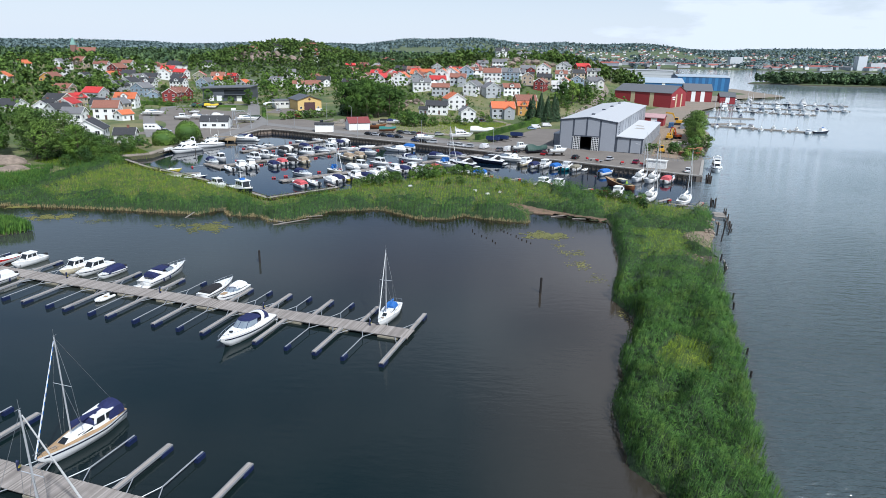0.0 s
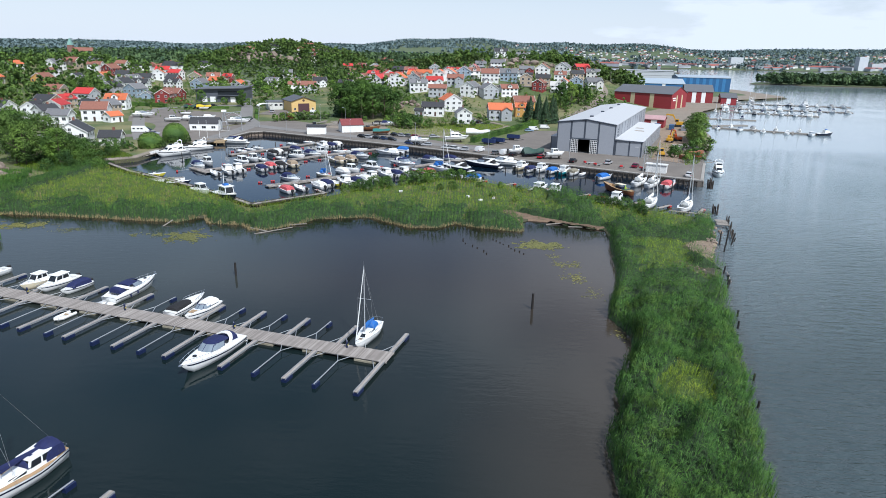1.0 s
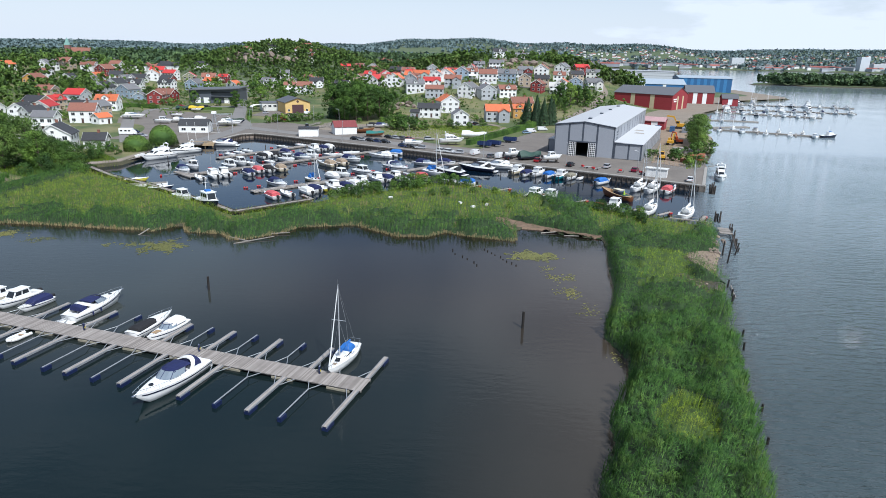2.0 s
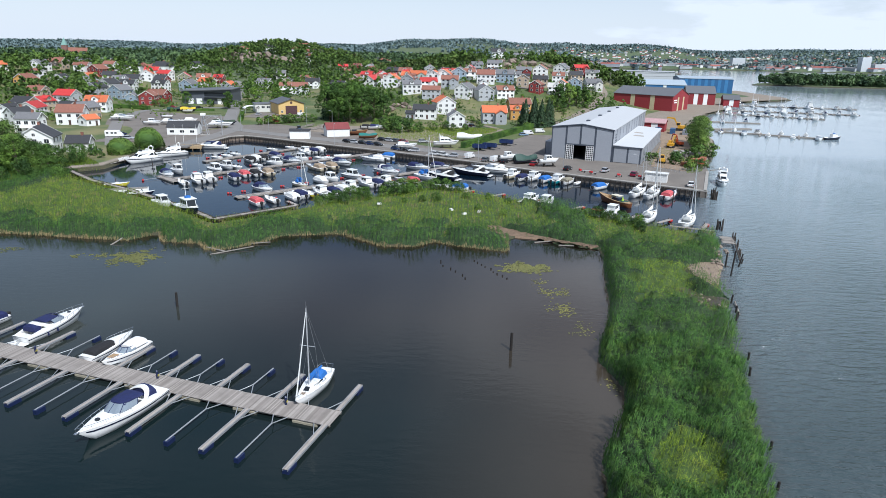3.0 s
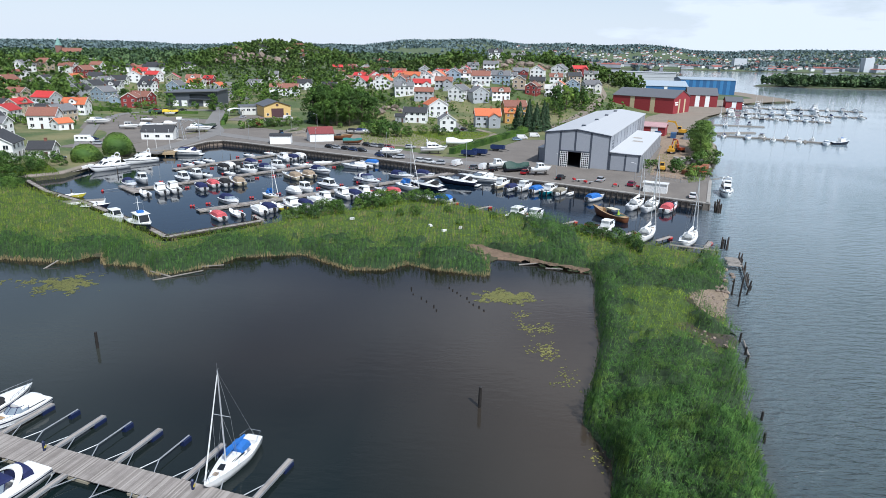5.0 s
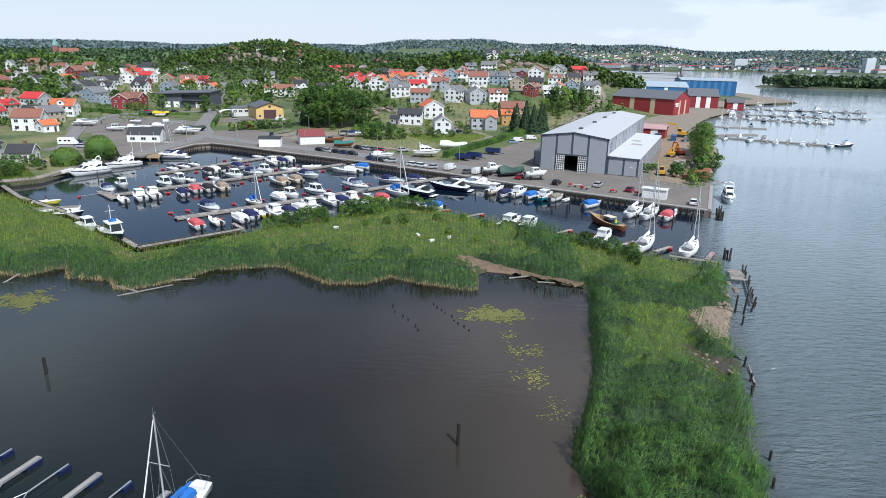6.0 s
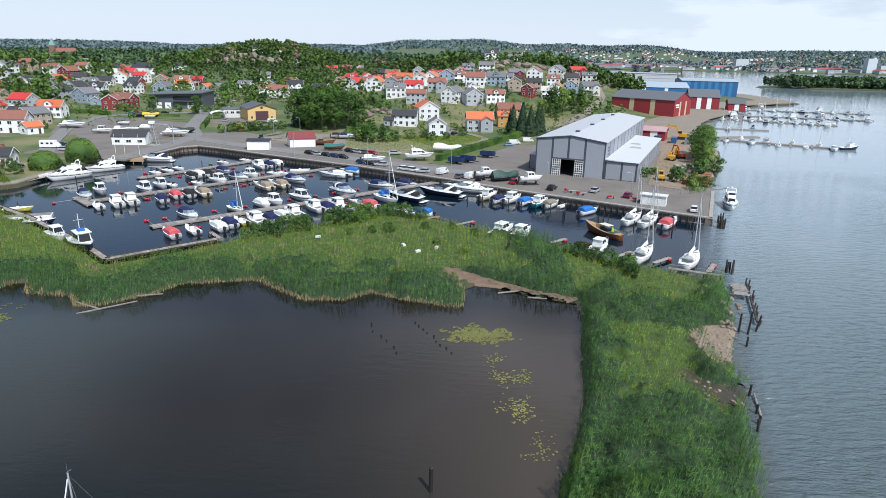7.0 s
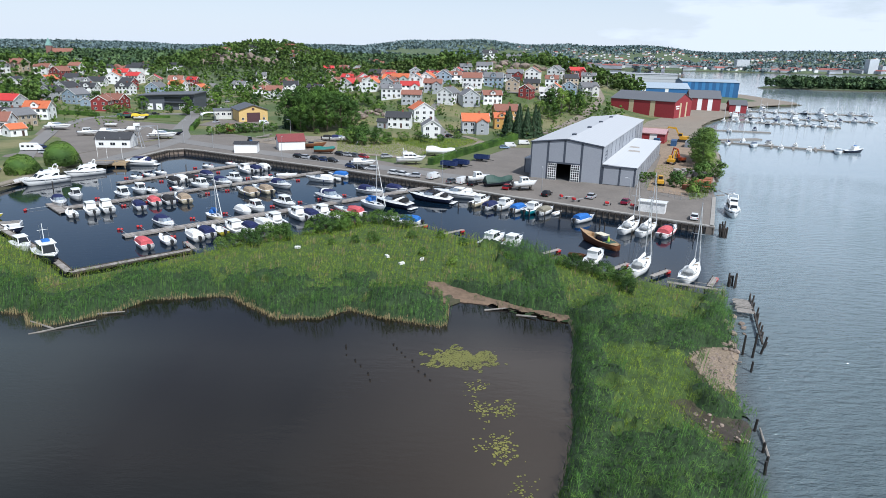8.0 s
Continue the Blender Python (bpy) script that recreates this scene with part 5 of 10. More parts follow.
# yellow fire-station-like building with a dark door
def yellow_building():
    ob = thing("yellow_building", turned(-90.2, 393, 1.9, 30), "yellow rendered building with a grey gable roof and dark door", "building")
    HOUSES.append((-93, 402, 16))
    a, D, h, rise = 7.4, 20, 6.2, 2.4
    wall = surface("yellow_render", (0.62, 0.43, 0.17), 0.8, var=0.08, stain=0.15)
    part("wall", Geo().loft([[(-a, y, -1), (a, y, -1), (a, y, h), (0, y, h + rise), (-a, y, h)] for y in (0, D)]), wall, ob)
    up = [(-a - 0.6, h - 0.25), (0, h + rise + 0.03), (a + 0.6, h - 0.25), (a + 0.6, h + 0.05), (0, h + rise + 0.35), (-a - 0.6, h + 0.05)]
    part("roof", Geo().loft([[(x, -0.7, z) for x, z in up], [(x, D + 0.4, z) for x, z in up]]), M_GREYROOF, ob)
    part("garage_door", Geo().box(-3.4, 3.4, -0.06, 0.02, 0, 4.9), surface("dark_brown_door", (0.075, 0.035, 0.04), 0.6), ob, "dark brown folding door")
    part("emblem", Geo().rod((0, -0.08, 6.7), (0, 0.02, 6.7), 0.75, 0.75, 12), M_DOOR, ob)
    for x in (-5.4, 5.4):
        add_window(ob, x, -0.02, 1.0, 0, 1.3, 1.4)
    lo = thing("grey_annex", turned(-105.5, 404, 1.9, 24), "low grey flat-roofed annex with a window band", "building")
    part("wall", Geo().box(-9, 6.8, 0, 12, -1, 4.6), WALLS["pale"], lo)
    part("roof", Geo().slab(-9.4, 6.9, -0.4, 12.4, 4.6, 5.0, 0.06), M_GREYROOF, lo)
    for k in range(5):
        add_window(lo, -7.4 + k * 3.0, -0.02, 2.2, 0, 2.0, 1.4)


yellow_building()


def arched_shelter():
    ob = thing("shelter", turned(-116.5, 391, height_at(-116.5, 391) + 0.2, 34), "small white arched shelter on the forecourt", "shelter")
    arc = [(4.2 * math.cos(a), 2.6 + 1.5 * math.sin(a)) for a in (math.pi * k / 12 for k in range(13))]
    ring = arc + [(x * 0.96, z - 0.14) for x, z in reversed(arc)]
    part("roof", Geo().loft([[(x + 4, y, z) for x, z in ring] for y in (0, 5)]), M_TRIM, ob)
    for x in (0.1, 7.9):
        for y in (0.3, 4.7):
            part("post", Geo().rod((x, y, -0.3), (x, y, 2.7), 0.09), M_GALV, ob)


arched_shelter()


def grey_hall():
    ob = thing("grey_hall", turned(-158, 446, 2.0, 6), "dark grey modern hall with white garage doors and a sloping roof", "hall")
    HOUSES.append((-155, 455, 26))
    wall = banded("charcoal_cladding", (0.085, 0.095, 0.115), "X", 0.4, 0.4, 0.6, dark=0.8, var=0.08)
    part("wall", Geo().loft([[(-18, y, -1), (14, y, -1), (14, y, 9.4), (-18, y, 8.2)] for y in (0, 26)]), wall, ob)
    part("roof", Geo().loft([[(-18.6, y, 8.2), (14.8, y, 9.5), (14.8, y, 10.0), (-18.6, y, 8.7)] for y in (-2.0, 26.5)]), M_GREYROOF, ob)
    for x in (-12.5, -7.0, 6.5):
        part("garage_door", Geo().box(x - 1.8, x + 1.8, -0.06, 0.02, 0, 3.6), M_TRIM, ob, "white garage door")
    part("glazing", Geo().box(-3.5, 13.4, -0.07, 0.02, 5.0, 7.6), M_PANE, ob, "dark window band")
    part("balcony", Geo().box(-3.5, 14, -2.0, -0.08, 4.5, 4.8), wall, ob)


grey_hall()


# the brick church far off, with its copper spire
def church():
    z = height_at(-690, 1165)
    ob = thing("church", turned(-690, 1165, z, 12), "brick church with a green copper spire among trees", "church")
    brick = surface("church_brick", (0.23, 0.12, 0.10), 0.85, var=0.2)
    ob.scale = (0.7, 0.7, 0.7)
    part("nave", Geo().loft([[(x, -8, -6), (x, 8, -6), (x, 8, 15), (x, 0, 27), (x, -8, 15)] for x in (8, 52)]), brick, ob)
    part("roof", Geo().loft([[(x, -9, 14.4), (x, 0, 28), (x, 9, 14.4), (x, 9, 15.0), (x, 0, 28.8), (x, -9, 15.0)] for x in (7, 53)]), ROOFS["brown"], ob)
    part("tower", Geo().box(-6, 6, -6, 6, -6, 34), brick, ob)
    part("spire", Geo().loft([[(-6.5, -6.5, 34), (6.5, -6.5, 34), (6.5, 6.5, 34), (-6.5, 6.5, 34)], [(-0.2, -0.2, 52), (0.2, -0.2, 52), (0.2, 0.2, 52), (-0.2, 0.2, 52)]]), surface("copper_green", (0.18, 0.32, 0.28), 0.6), ob, "green copper spire")


church()
# white commercial buildings in the valley
for x, y, w, d, h, hd in ((-500, 950, 66, 18, 6, 4), (-468, 985, 46, 16, 6, 8), (-535, 1010, 44, 20, 9, 0), (-478, 925, 30, 14, 5, 6)):
    zb = height_at(x, y)
    cb = thing("commercial_building", turned(x, y, zb, hd), "long white flat-roofed commercial building", "building", "valley buildings")
    HOUSES.append((x, y, w * 0.55))
    part("wall", Geo().box(-w / 2, w / 2, -d / 2, d / 2, -4, h), WALLS["pale"], cb)
    part("roof", Geo().slab(-w / 2 - 0.3, w / 2 + 0.3, -d / 2 - 0.3, d / 2 + 0.3, h, h + 0.5, 0.1), surface("pale_felt", (0.42, 0.42, 0.42), 0.8), cb)
    for k in range(int(w / 6)):
        add_window(cb, -w / 2 + 3 + k * 6, -d / 2 - 0.02, 1.2, 0, 3.2, 2.0)

# ---------------------------------------------------------------- pontoons of the outer marina
U = Vector((-0.962, 0.275, 0)).normalized()  # along the pontoon, away from its head
HEAD = math.degrees(math.atan2(U.y, U.x))
WIDTH = 3.0


def pontoon(x, y, length, name="pontoon"):
    """A floating wooden walkway. Its own x runs along it from the head; its width lies on its +y side."""
    ob = thing(name, turned(x, y, 0, HEAD), "long floating pontoon with a grey plank deck", "pontoon", "pontoons")
    deck, pitch = Geo(), 0.16
    rnd = random.Random(3)
    for k in range(int(length / pitch)):
        lift = rnd.uniform(-0.008, 0.008)
        deck.box(k * pitch, k * pitch + pitch - 0.018, rnd.uniform(-0.03, 0.02), WIDTH + rnd.uniform(-0.02, 0.03), 0.50 + lift, 0.55 + lift)
    part("deck", deck, M_PLANKGEO, ob, "grey weathered plank deck")
    for yy in (0.12, WIDTH - 0.27):
        part("beam", Geo().box(0, length, yy, yy + 0.15, 0.30, 0.498), M_WOODGREY, ob)
    for k in range(int(length / 7.5)):
        part("float", Geo().slab(1.5 + k * 7.5, 4.5 + k * 7.5, 0.05, WIDTH - 0.05, -0.25, 0.30, 0.05), M_FLOATGREY, ob)
    return ob


M_FLOATGREY = surface("concrete_float", (0.30, 0.27, 0.20), 0.8, stain=0.4)


def plank_material():
    m, t, p = nodes_of("pontoon_planks")
    g = t.nodes.new("ShaderNodeNewGeometry")
    c = ramp_node(t, g.outputs["Random Per Island"], [(0, (0.20, 0.175, 0.155)), (0.6, (0.29, 0.26, 0.235)), (1, (0.37, 0.335, 0.30))]).outputs["Color"]
    n = noise_node(t, 0.6, 6)
    f = ramp_node(t, n.outputs["Fac"], [(0.45, (0, 0, 0)), (0.75, (0.45, 0.45, 0.45))]).outputs["Color"]
    t.links.new(mixed(t, f, c, (0.13, 0.115, 0.10)), p.inputs["Base Color"])
    p.inputs["Roughness"].default_value = 0.85
    return m


M_PLANKGEO = plank_material()


def walk_finger(length, sides=(-1, 1)):
    ob = thing("mooring_finger", pose(0, 0, -50), "narrow wooden mooring finger with a blue float", "mooring finger", "mooring fingers")
    dk = Geo()
    for k in range(5):
        y0 = -0.28 + k * 0.113
        dk.box(0, length, y0, y0 + 0.104, 0.56, 0.61)
    part("walkway", dk, M_PLANKGEO, ob)
    part("frame", Geo().box(0, length, -0.30, -0.24, 0.38, 0.615).box(0, length, 0.24, 0.30, 0.38, 0.615), M_GALV, ob)
    for s in sides:
        part("brace", Geo().rod((1.9, s * 0.33, 0.52), (0, s * 1.3, 0.48), 0.05), M_GALV, ob)
    part("float", Geo().slab(length - 1.6, length - 0.05, -0.36, 0.36, -0.2, 0.46, 0.05), M_FLOATBLUE, ob, "dark blue plastic float")
    return ob


def boom_finger(length):
    ob = thing("mooring_boom", pose(0, 0, -50), "galvanised mooring boom with a blue end float", "mooring boom", "mooring booms")
    part("boom", Geo().rod((1.6, 0, 0.60), (length, 0, 0.58), 0.08, 0.08, 8), M_GALV, ob)
    for s in (-1, 1):
        part("brace", Geo().rod((1.7, 0, 0.60), (0, s * 0.85, 0.50), 0.055), M_GALV, ob)
    part("float", Geo().slab(length - 1.1, length + 0.05, -0.25, 0.25, -0.2, 0.56, 0.05), M_FLOATBLUE, ob, "dark blue plastic float")
    return ob


PATTERNS = []  # what was built only to be copied; taken out at the end


def gone(ob):
    PATTERNS.append(ob)


P1 = Vector((-4.1, 84.0, 0))
pontoon(P1.x, P1.y, 95)
W8, W6, B8, B6 = walk_finger(8.0), walk_finger(6.0), boom_finger(8.0), boom_finger(6.0)
T8, T6 = walk_finger(8.0, (-1,)), walk_finger(6.0, (1,))  # at the head: braced on one side


def beside(p0, s, south, length=0):
    """A place on a pontoon's edge, s metres from its head; the finger points away from it."""
    n = Vector((-U.y, U.x, 0))  # towards the camera side
    q = p0 + U * s + (n * WIDTH if south else Vector((0, 0, 0)))
    return turned(q.x, q.y, 0, HEAD + (90 if south else -90))


for s, kind in zip((0.5, 5.9, 10.0, 14.2, 19.0, 27.4, 31.4, 35.6, 39.0, 43.8, 47.0, 51.8, 55.0, 59.8, 63.8, 67.8, 71.8, 76, 80, 84), "WBWBWWBWBWBWBWBWBWBW"):
    copy_thing((T8 if s < 1 else W8) if kind == "W" else B8, beside(P1, s, True))
for s, kind in zip((0.5, 5.0, 8.2, 12.4, 16.0, 19.8, 23.4, 27.0, 30.6, 35.0, 39.6, 44.0, 48.4, 53.0, 57.5, 62, 66.4, 70.5, 75, 79, 83), "WBWBWBWBWWBWBWBWBWBWB"):
    copy_thing((T6 if s < 1 else W6) if kind == "W" else B6, beside(P1, s, False))
P2 = Vector((-16.6, 45.0, 0))
pontoon(P2.x, P2.y, 60)
W75 = walk_finger(7.2)
B75 = boom_finger(7.2)
for s, kind in zip((3.0, 8.4, 12.2, 16.6, 21.4, 29.2, 33.0, 37.0, 41.5, 46, 50), "WBWBWWBWBWB"):
    copy_thing(W75 if kind == "W" else B75, beside(P2, s, False))
for s, kind in zip((14, 22, 30, 38, 46, 54), "WBWBWB"):
    copy_thing(W75 if kind == "W" else B75, beside(P2, s, True))
for o in (W8, W6, T8, T6, B8, B6, W75, B75):
    gone(o)


def bollard(x, y):
    ob = thing("power_post", pose(x, y, 0.55), "dark blue power and water post on the pontoon", "power post", "power posts")
    part("column", Geo().rod((0, 0, 0), (0, 0, 0.95), 0.14, 0.14, 8), M_FLOATBLUE, ob)
    part("cap", Geo().rod((0, 0, 0.95), (0, 0, 1.08), 0.17, 0.05, 8), M_FLOATBLUE, ob)
    part("hose", Geo().tube([(0.15 + 0.02 * math.sin(k), 0.2 * math.cos(k * 0.8), 0.3 + 0.02 * k) for k in range(12)], 0.025), surface("yellow_hose", (0.5, 0.42, 0.06), 0.5), ob)


for s in (6.5, 24.0, 43.0, 62.0, 80):
    q = P1 + U * s + Vector((-U.y, U.x, 0)) * 0.8
    bollard(q.x, q.y)
q = P2 + U * 22.5 + Vector((-U.y, U.x, 0)) * 0.7
bollard(q.x, q.y)

# lone mooring poles in the lagoon, and the old stumps
for x, y, h in ((-35.2, 113.0, 2.3), (15.8, 101.6, 2.6)):
    single("mooring_pole", Geo().rod((0, 0, -2.4), (0.05, 0, h), 0.21, 0.19, 8).rod((0.05, 0, h), (0.05, 0, h + 0.05), 0.19, 0.1, 8), M_WETPILE, "lone dark timber mooring pole in the lagoon", "pole", "mooring poles", m=pose(x, y, 0))
rnd = random.Random(11)
for k in range(9):
    x, y = 11.4 + k * 0.72 + rnd.uniform(-0.2, 0.2), 139.8 - k * 1.22 + rnd.uniform(-0.2, 0.2)
    single("old_stump", Geo().rod((0, 0, -1.5), (rnd.uniform(-0.1, 0.1), 0.05, rnd.uniform(0.12, 0.36)), 0.17, 0.13, 6), M_WETPILE, "rotten black pile stump in the water", "stump", "old stumps", m=pose(x, y, 0))
for k in range(6):
    x, y = 4.6 + k * 1.05 + rnd.uniform(-0.3, 0.3), 138.2 - k * 1.75 + rnd.uniform(-0.4, 0.4)
    single("old_stump", Geo().rod((0, 0, -1.5), (rnd.uniform(-0.15, 0.15), 0.05, rnd.uniform(0.15, 0.5)), 0.17, 0.12, 6), M_WETPILE, "rotten black pile stump in the water", "stump", "old stumps", m=pose(x, y, 0))

# ---------------------------------------------------------------- boats
def hull_lines(L, B, h0, h1, draft, fine=2.2, stern=0.88, n=15):
    """Half-breadth, sheer and keel along the hull, from stern to bow; the bow is at +x."""
    rows = []
    for k in range(n):
        s = k / (n - 1)
        s = s ** 0.85
        w = B / 2 * (1 - max(0.0, (s - 0.30) / 0.70) ** fine) * (stern + (1 - stern) * min(1, s / 0.3))
        rows.append((-L / 2 + L * s, max(w, 0.03), h0 + (h1 - h0) * s**1.9, -draft * (1 - s**4) + (h1 * 0.55) * max(0, s - 0.86) / 0.14))
    return rows


def hull_parts(ob, rows, hull, deckmat, cockpit=(0.06, 0.5), depth=0.5, stripe=None, bottom=None):
    g, st, low = Geo(), Geo(), Geo()
    rings, band, keel = [], [], []
    for x, w, z, k in rows:
        ch = max(k + 0.05, 0.10 + max(0.0, k) * 0.8)
        # the stem rakes forward: low points lie farther aft near the bow
        s = (x - rows[0][0]) / (rows[-1][0] - rows[0][0])
        rk = 0.075 * (rows[-1][0] - rows[0][0]) * max(0.0, (s - 0.62) / 0.38) ** 2
        mid = ch + (z - ch) * 0.55
        half = [(x, w, z), (x - rk * 0.30, (0.97 - 0.10 * s * s) * w, mid), (x - rk * 0.75, 0.80 * w, ch), (x - rk, 0.0, k)]
        rings.append(half + [(a, -b, c) for a, b, c in half[2::-1]])
        band.append((x - rk * 0.2, w, z, ch))
    g.loft(rings, True, False, False)
    part("hull", g, hull, ob, smooth=True)
    if stripe:
        for s in (1, -1):
            st.loft([[(x, s * (0.985 * w + 0.012), ch + (z - ch) * 0.70), (x, s * (0.995 * w + 0.016), ch + (z - ch) * 0.82), (x, s * (0.90 * w), ch + (z - ch) * 0.82), (x, s * 0.90 * w, ch + (z - ch) * 0.70)] for x, w, z, ch in band[:-1]])
        part("stripe", st, stripe, ob)
    # side decks, foredeck and sunken cockpit
    dk, n = Geo(), len(rows)
    i0, i1 = int(cockpit[0] * (n - 1) + 0.5), int(cockpit[1] * (n - 1) + 0.5)
    for i in range(n - 1):
        (x0, w0, z0, _), (x1, w1, z1, _) = rows[i], rows[i + 1]
        z0, z1, c0, c1 = z0 + 0.015, z1 + 0.015, 0.72 * w0, 0.72 * w1
        for s in (1, -1):
            dk.add([(x0, s * w0, z0), (x1, s * w1, z1), (x1, s * c1, z1 + 0.05), (x0, s * c0, z0 + 0.05)], [(0, 1, 2, 3)])
        if i0 <= i < i1:
            f = z0 - depth
            dk.add([(x0, -c0, f), (x1, -c1, f), (x1, c1, f), (x0, c0, f)], [(0, 1, 2, 3)])
            for s in (1, -1):
                dk.add([(x0, s * c0, z0 + 0.05), (x1, s * c1, z1 + 0.05), (x1, s * c1, f), (x0, s * c0, f)], [(0, 1, 2, 3)])
            for end, xx, cc, zz in ((i == i0, x0, c0, z0), (i == i1 - 1, x1, c1, z1)):
                if end:
                    dk.add([(xx, -cc, f), (xx, cc, f), (xx, cc, zz + 0.06), (xx, -cc, zz + 0.06)], [(0, 1, 2, 3)])
        else:
            dk.add([(x0, -c0, z0 + 0.05), (x1, -c1, z1 + 0.05), (x1, c1, z1 + 0.05), (x0, c0, z0 + 0.05)], [(0, 1, 2, 3)])
    part("deck", dk, deckmat, ob)


def cabin_part(ob, name, x0, x1, w0, w1, z0, z1, front, back, tuck, mat, glass=True, sides=((0.08, 0.92, 0.38, 0.86),), label="", roof_over=0.0):
    """A tapered superstructure between x0 (aft) and x1 (fore), with its windows as plates of tinted glass."""
    lo = [(x0, -w0, z0), (x1, -w1, z0), (x1, w1, z0), (x0, w0, z0)]
    hi = [(x0 + back, -w0 + tuck, z1), (x1 - front, -w1 + tuck, z1), (x1 - front, w1 - tuck, z1), (x0 + back, w0 - tuck, z1)]
    c = part(name, Geo().loft([lo, hi]), mat, ob, label)
    if glass:
        fg = Geo().pane([lo[1], lo[2], hi[2], hi[1]], 0.06, 0.94, 0.30, 0.92)
        part("windscreen", fg, M_GLASSDARK, c)
        for u0, u1, v0, v1 in sides:
            part("side_window", Geo().pane([lo[0], lo[1], hi[1], hi[0]], u0, u1, v0, v1), M_GLASSDARK, c)
            part("side_window", Geo().pane([lo[2], lo[3], hi[3], hi[2]], 1 - u1, 1 - u0, v0, v1), M_GLASSDARK, c)
    if roof_over:
        part("cabin_roof", Geo().slab(hi[0][0] - roof_over, hi[1][0] + roof_over * 0.6, hi[0][1] - 0.08, hi[3][1] + 0.08, z1 + 0.004, z1 + 0.11, 0.05), mat, c)
    return c


def canopy_part(ob, x0, x1, w0, w1, z0, hgt, mat, name="canopy", label="", n=7, nose=0.55):
    rings = []
    for s, k in ((0.0, 0.72), (0.12, 0.95), (0.5, 1.0), (0.82, 0.85), (1.0, nose)):
        x, w = x0 + (x1 - x0) * s, w0 + (w1 - w0) * s
        rings.append([(x, -w * math.cos(math.pi * j / (n - 1)), z0 + hgt * k * math.sin(math.pi * j / (n - 1)) ** 0.6) for j in range(n)])
    return part(name, Geo().loft(rings), mat, ob, label, smooth=False)


def foredeck_part(ob, rows, x0, x1, hump, mat, name="foredeck", fall=1.3):
    """A cambered deck moulding that rises smoothly from the bow to the windscreen."""
    rings = []
    for k in range(9):
        s = k / 8
        x = x0 + (x1 - x0) * s
        w, z = np.interp(x, [r[0] for r in rows], [r[1] for r in rows]) * 0.93, np.interp(x, [r[0] for r in rows], [r[2] for r in rows]) + 0.02
        up = hump * (1 - s**fall) + 0.05
        rings.append([(x, w * math.cos(a), z + up * math.sin(a) ** 0.55) for a in (j * math.pi / 10 for j in range(11))])
    return part(name, Geo().loft(rings), mat, ob, smooth=False)


def wrap_screen(ob, xf, xa, w, z, h, rake, n=8, frame_mat=None):
    """A curved wrap-round windscreen: panes between dark mullions, under a top rail."""
    def at(k, top):
        a = math.pi * (k / n - 0.5)
        x = xa + (xf - xa) * math.cos(a) ** 0.7 - rake * top * (0.35 + 0.65 * math.cos(a))
        return Vector((x, (w - 0.22 * top) * math.copysign(abs(math.sin(a)) ** 0.8, a), z + h * top * (0.86 + 0.14 * math.cos(a))))
    fr, back = Geo(), Vector((-0.02, 0, 0))
    g = Geo().loft([[at(k, 0), at(k, 1), at(k, 1) + back, at(k, 0) + back] for k in range(n + 1)])
    sc = part("windscreen", g, M_SCREEN, ob, "curved windscreen with a pale sky reflection in its colour")
    fr.tube([at(k, 1) for k in range(n + 1)], 0.045)
    for k in (0, n // 4, n // 2, n - n // 4, n):
        fr.rod(at(k, 0), at(k, 1), 0.035, 0.035, 4)
    part("screen_frame", fr, frame_mat or M_NAVY, sc)


def rail_part(ob, rows, s0=0.45, height=0.55):
    n = len(rows)
    g = Geo()
    for side in (1, -1):
        pts = [(x, side * w * 0.93, z) for x, w, z, _ in rows[int(s0 * (n - 1)):]]
        top = [(x + 0.12, y, z + height) for x, y, z in pts]
        g.tube(top, 0.022)
        for a, b in list(zip(pts, top))[::2]:
            g.rod(a, b, 0.016, 0.016, 4)
    part("bow_rail", g, M_STEEL, ob)


def outboard_part(ob, x, z):
    e = part("outboard_motor", Geo().slab(x - 0.55, x + 0.02, -0.2, 0.2, z + 0.05, z + 0.62, 0.08).box(x - 0.42, x - 0.2, -0.09, 0.09, -0.35, z + 0.05), M_RUBBER, ob)
    return e


def fenders(ob, rows, ks, side=1, mat=None):
    for k in ks:
        x, w, z, _ = rows[k]
        part("fender", Geo().rod((x, side * (w + 0.11), z - 0.75), (x, side * (w + 0.11), z - 0.15), 0.11, 0.11, 7), mat or M_NAVY, ob)


def windshield(ob, x, w, z, rake=0.7, h=0.62, side=1.3):
    """An open wrap-round windscreen: tinted glass in a pale frame."""
    a = [(x, -w * 0.75, z), (x, w * 0.75, z), (x - rake, w * 0.7, z + h), (x - rake, -w * 0.7, z + h)]
    g = Geo().pane(a, 0, 1, 0, 1, 0.015, 0.03)
    for s in (1, -1):
        g.pane([(x, s * w * 0.75, z), (x - side, s * w * 0.86, z), (x - side - 0.3, s * w * 0.82, z + h * 0.85), (x - rake, s * w * 0.7, z + h)], 0, 1, 0, 1, 0.015, 0.03)
    part("windscreen", g, M_GLASSDARK, ob)
    part("windscreen_frame", Geo().tube([(x - rake - side * 0.6 - 0.2, -w * 0.82, z + h * 0.86), a[3], a[2], (x - rake - side * 0.6 - 0.2, w * 0.82, z + h * 0.86)], 0.03), M_GEL, ob)


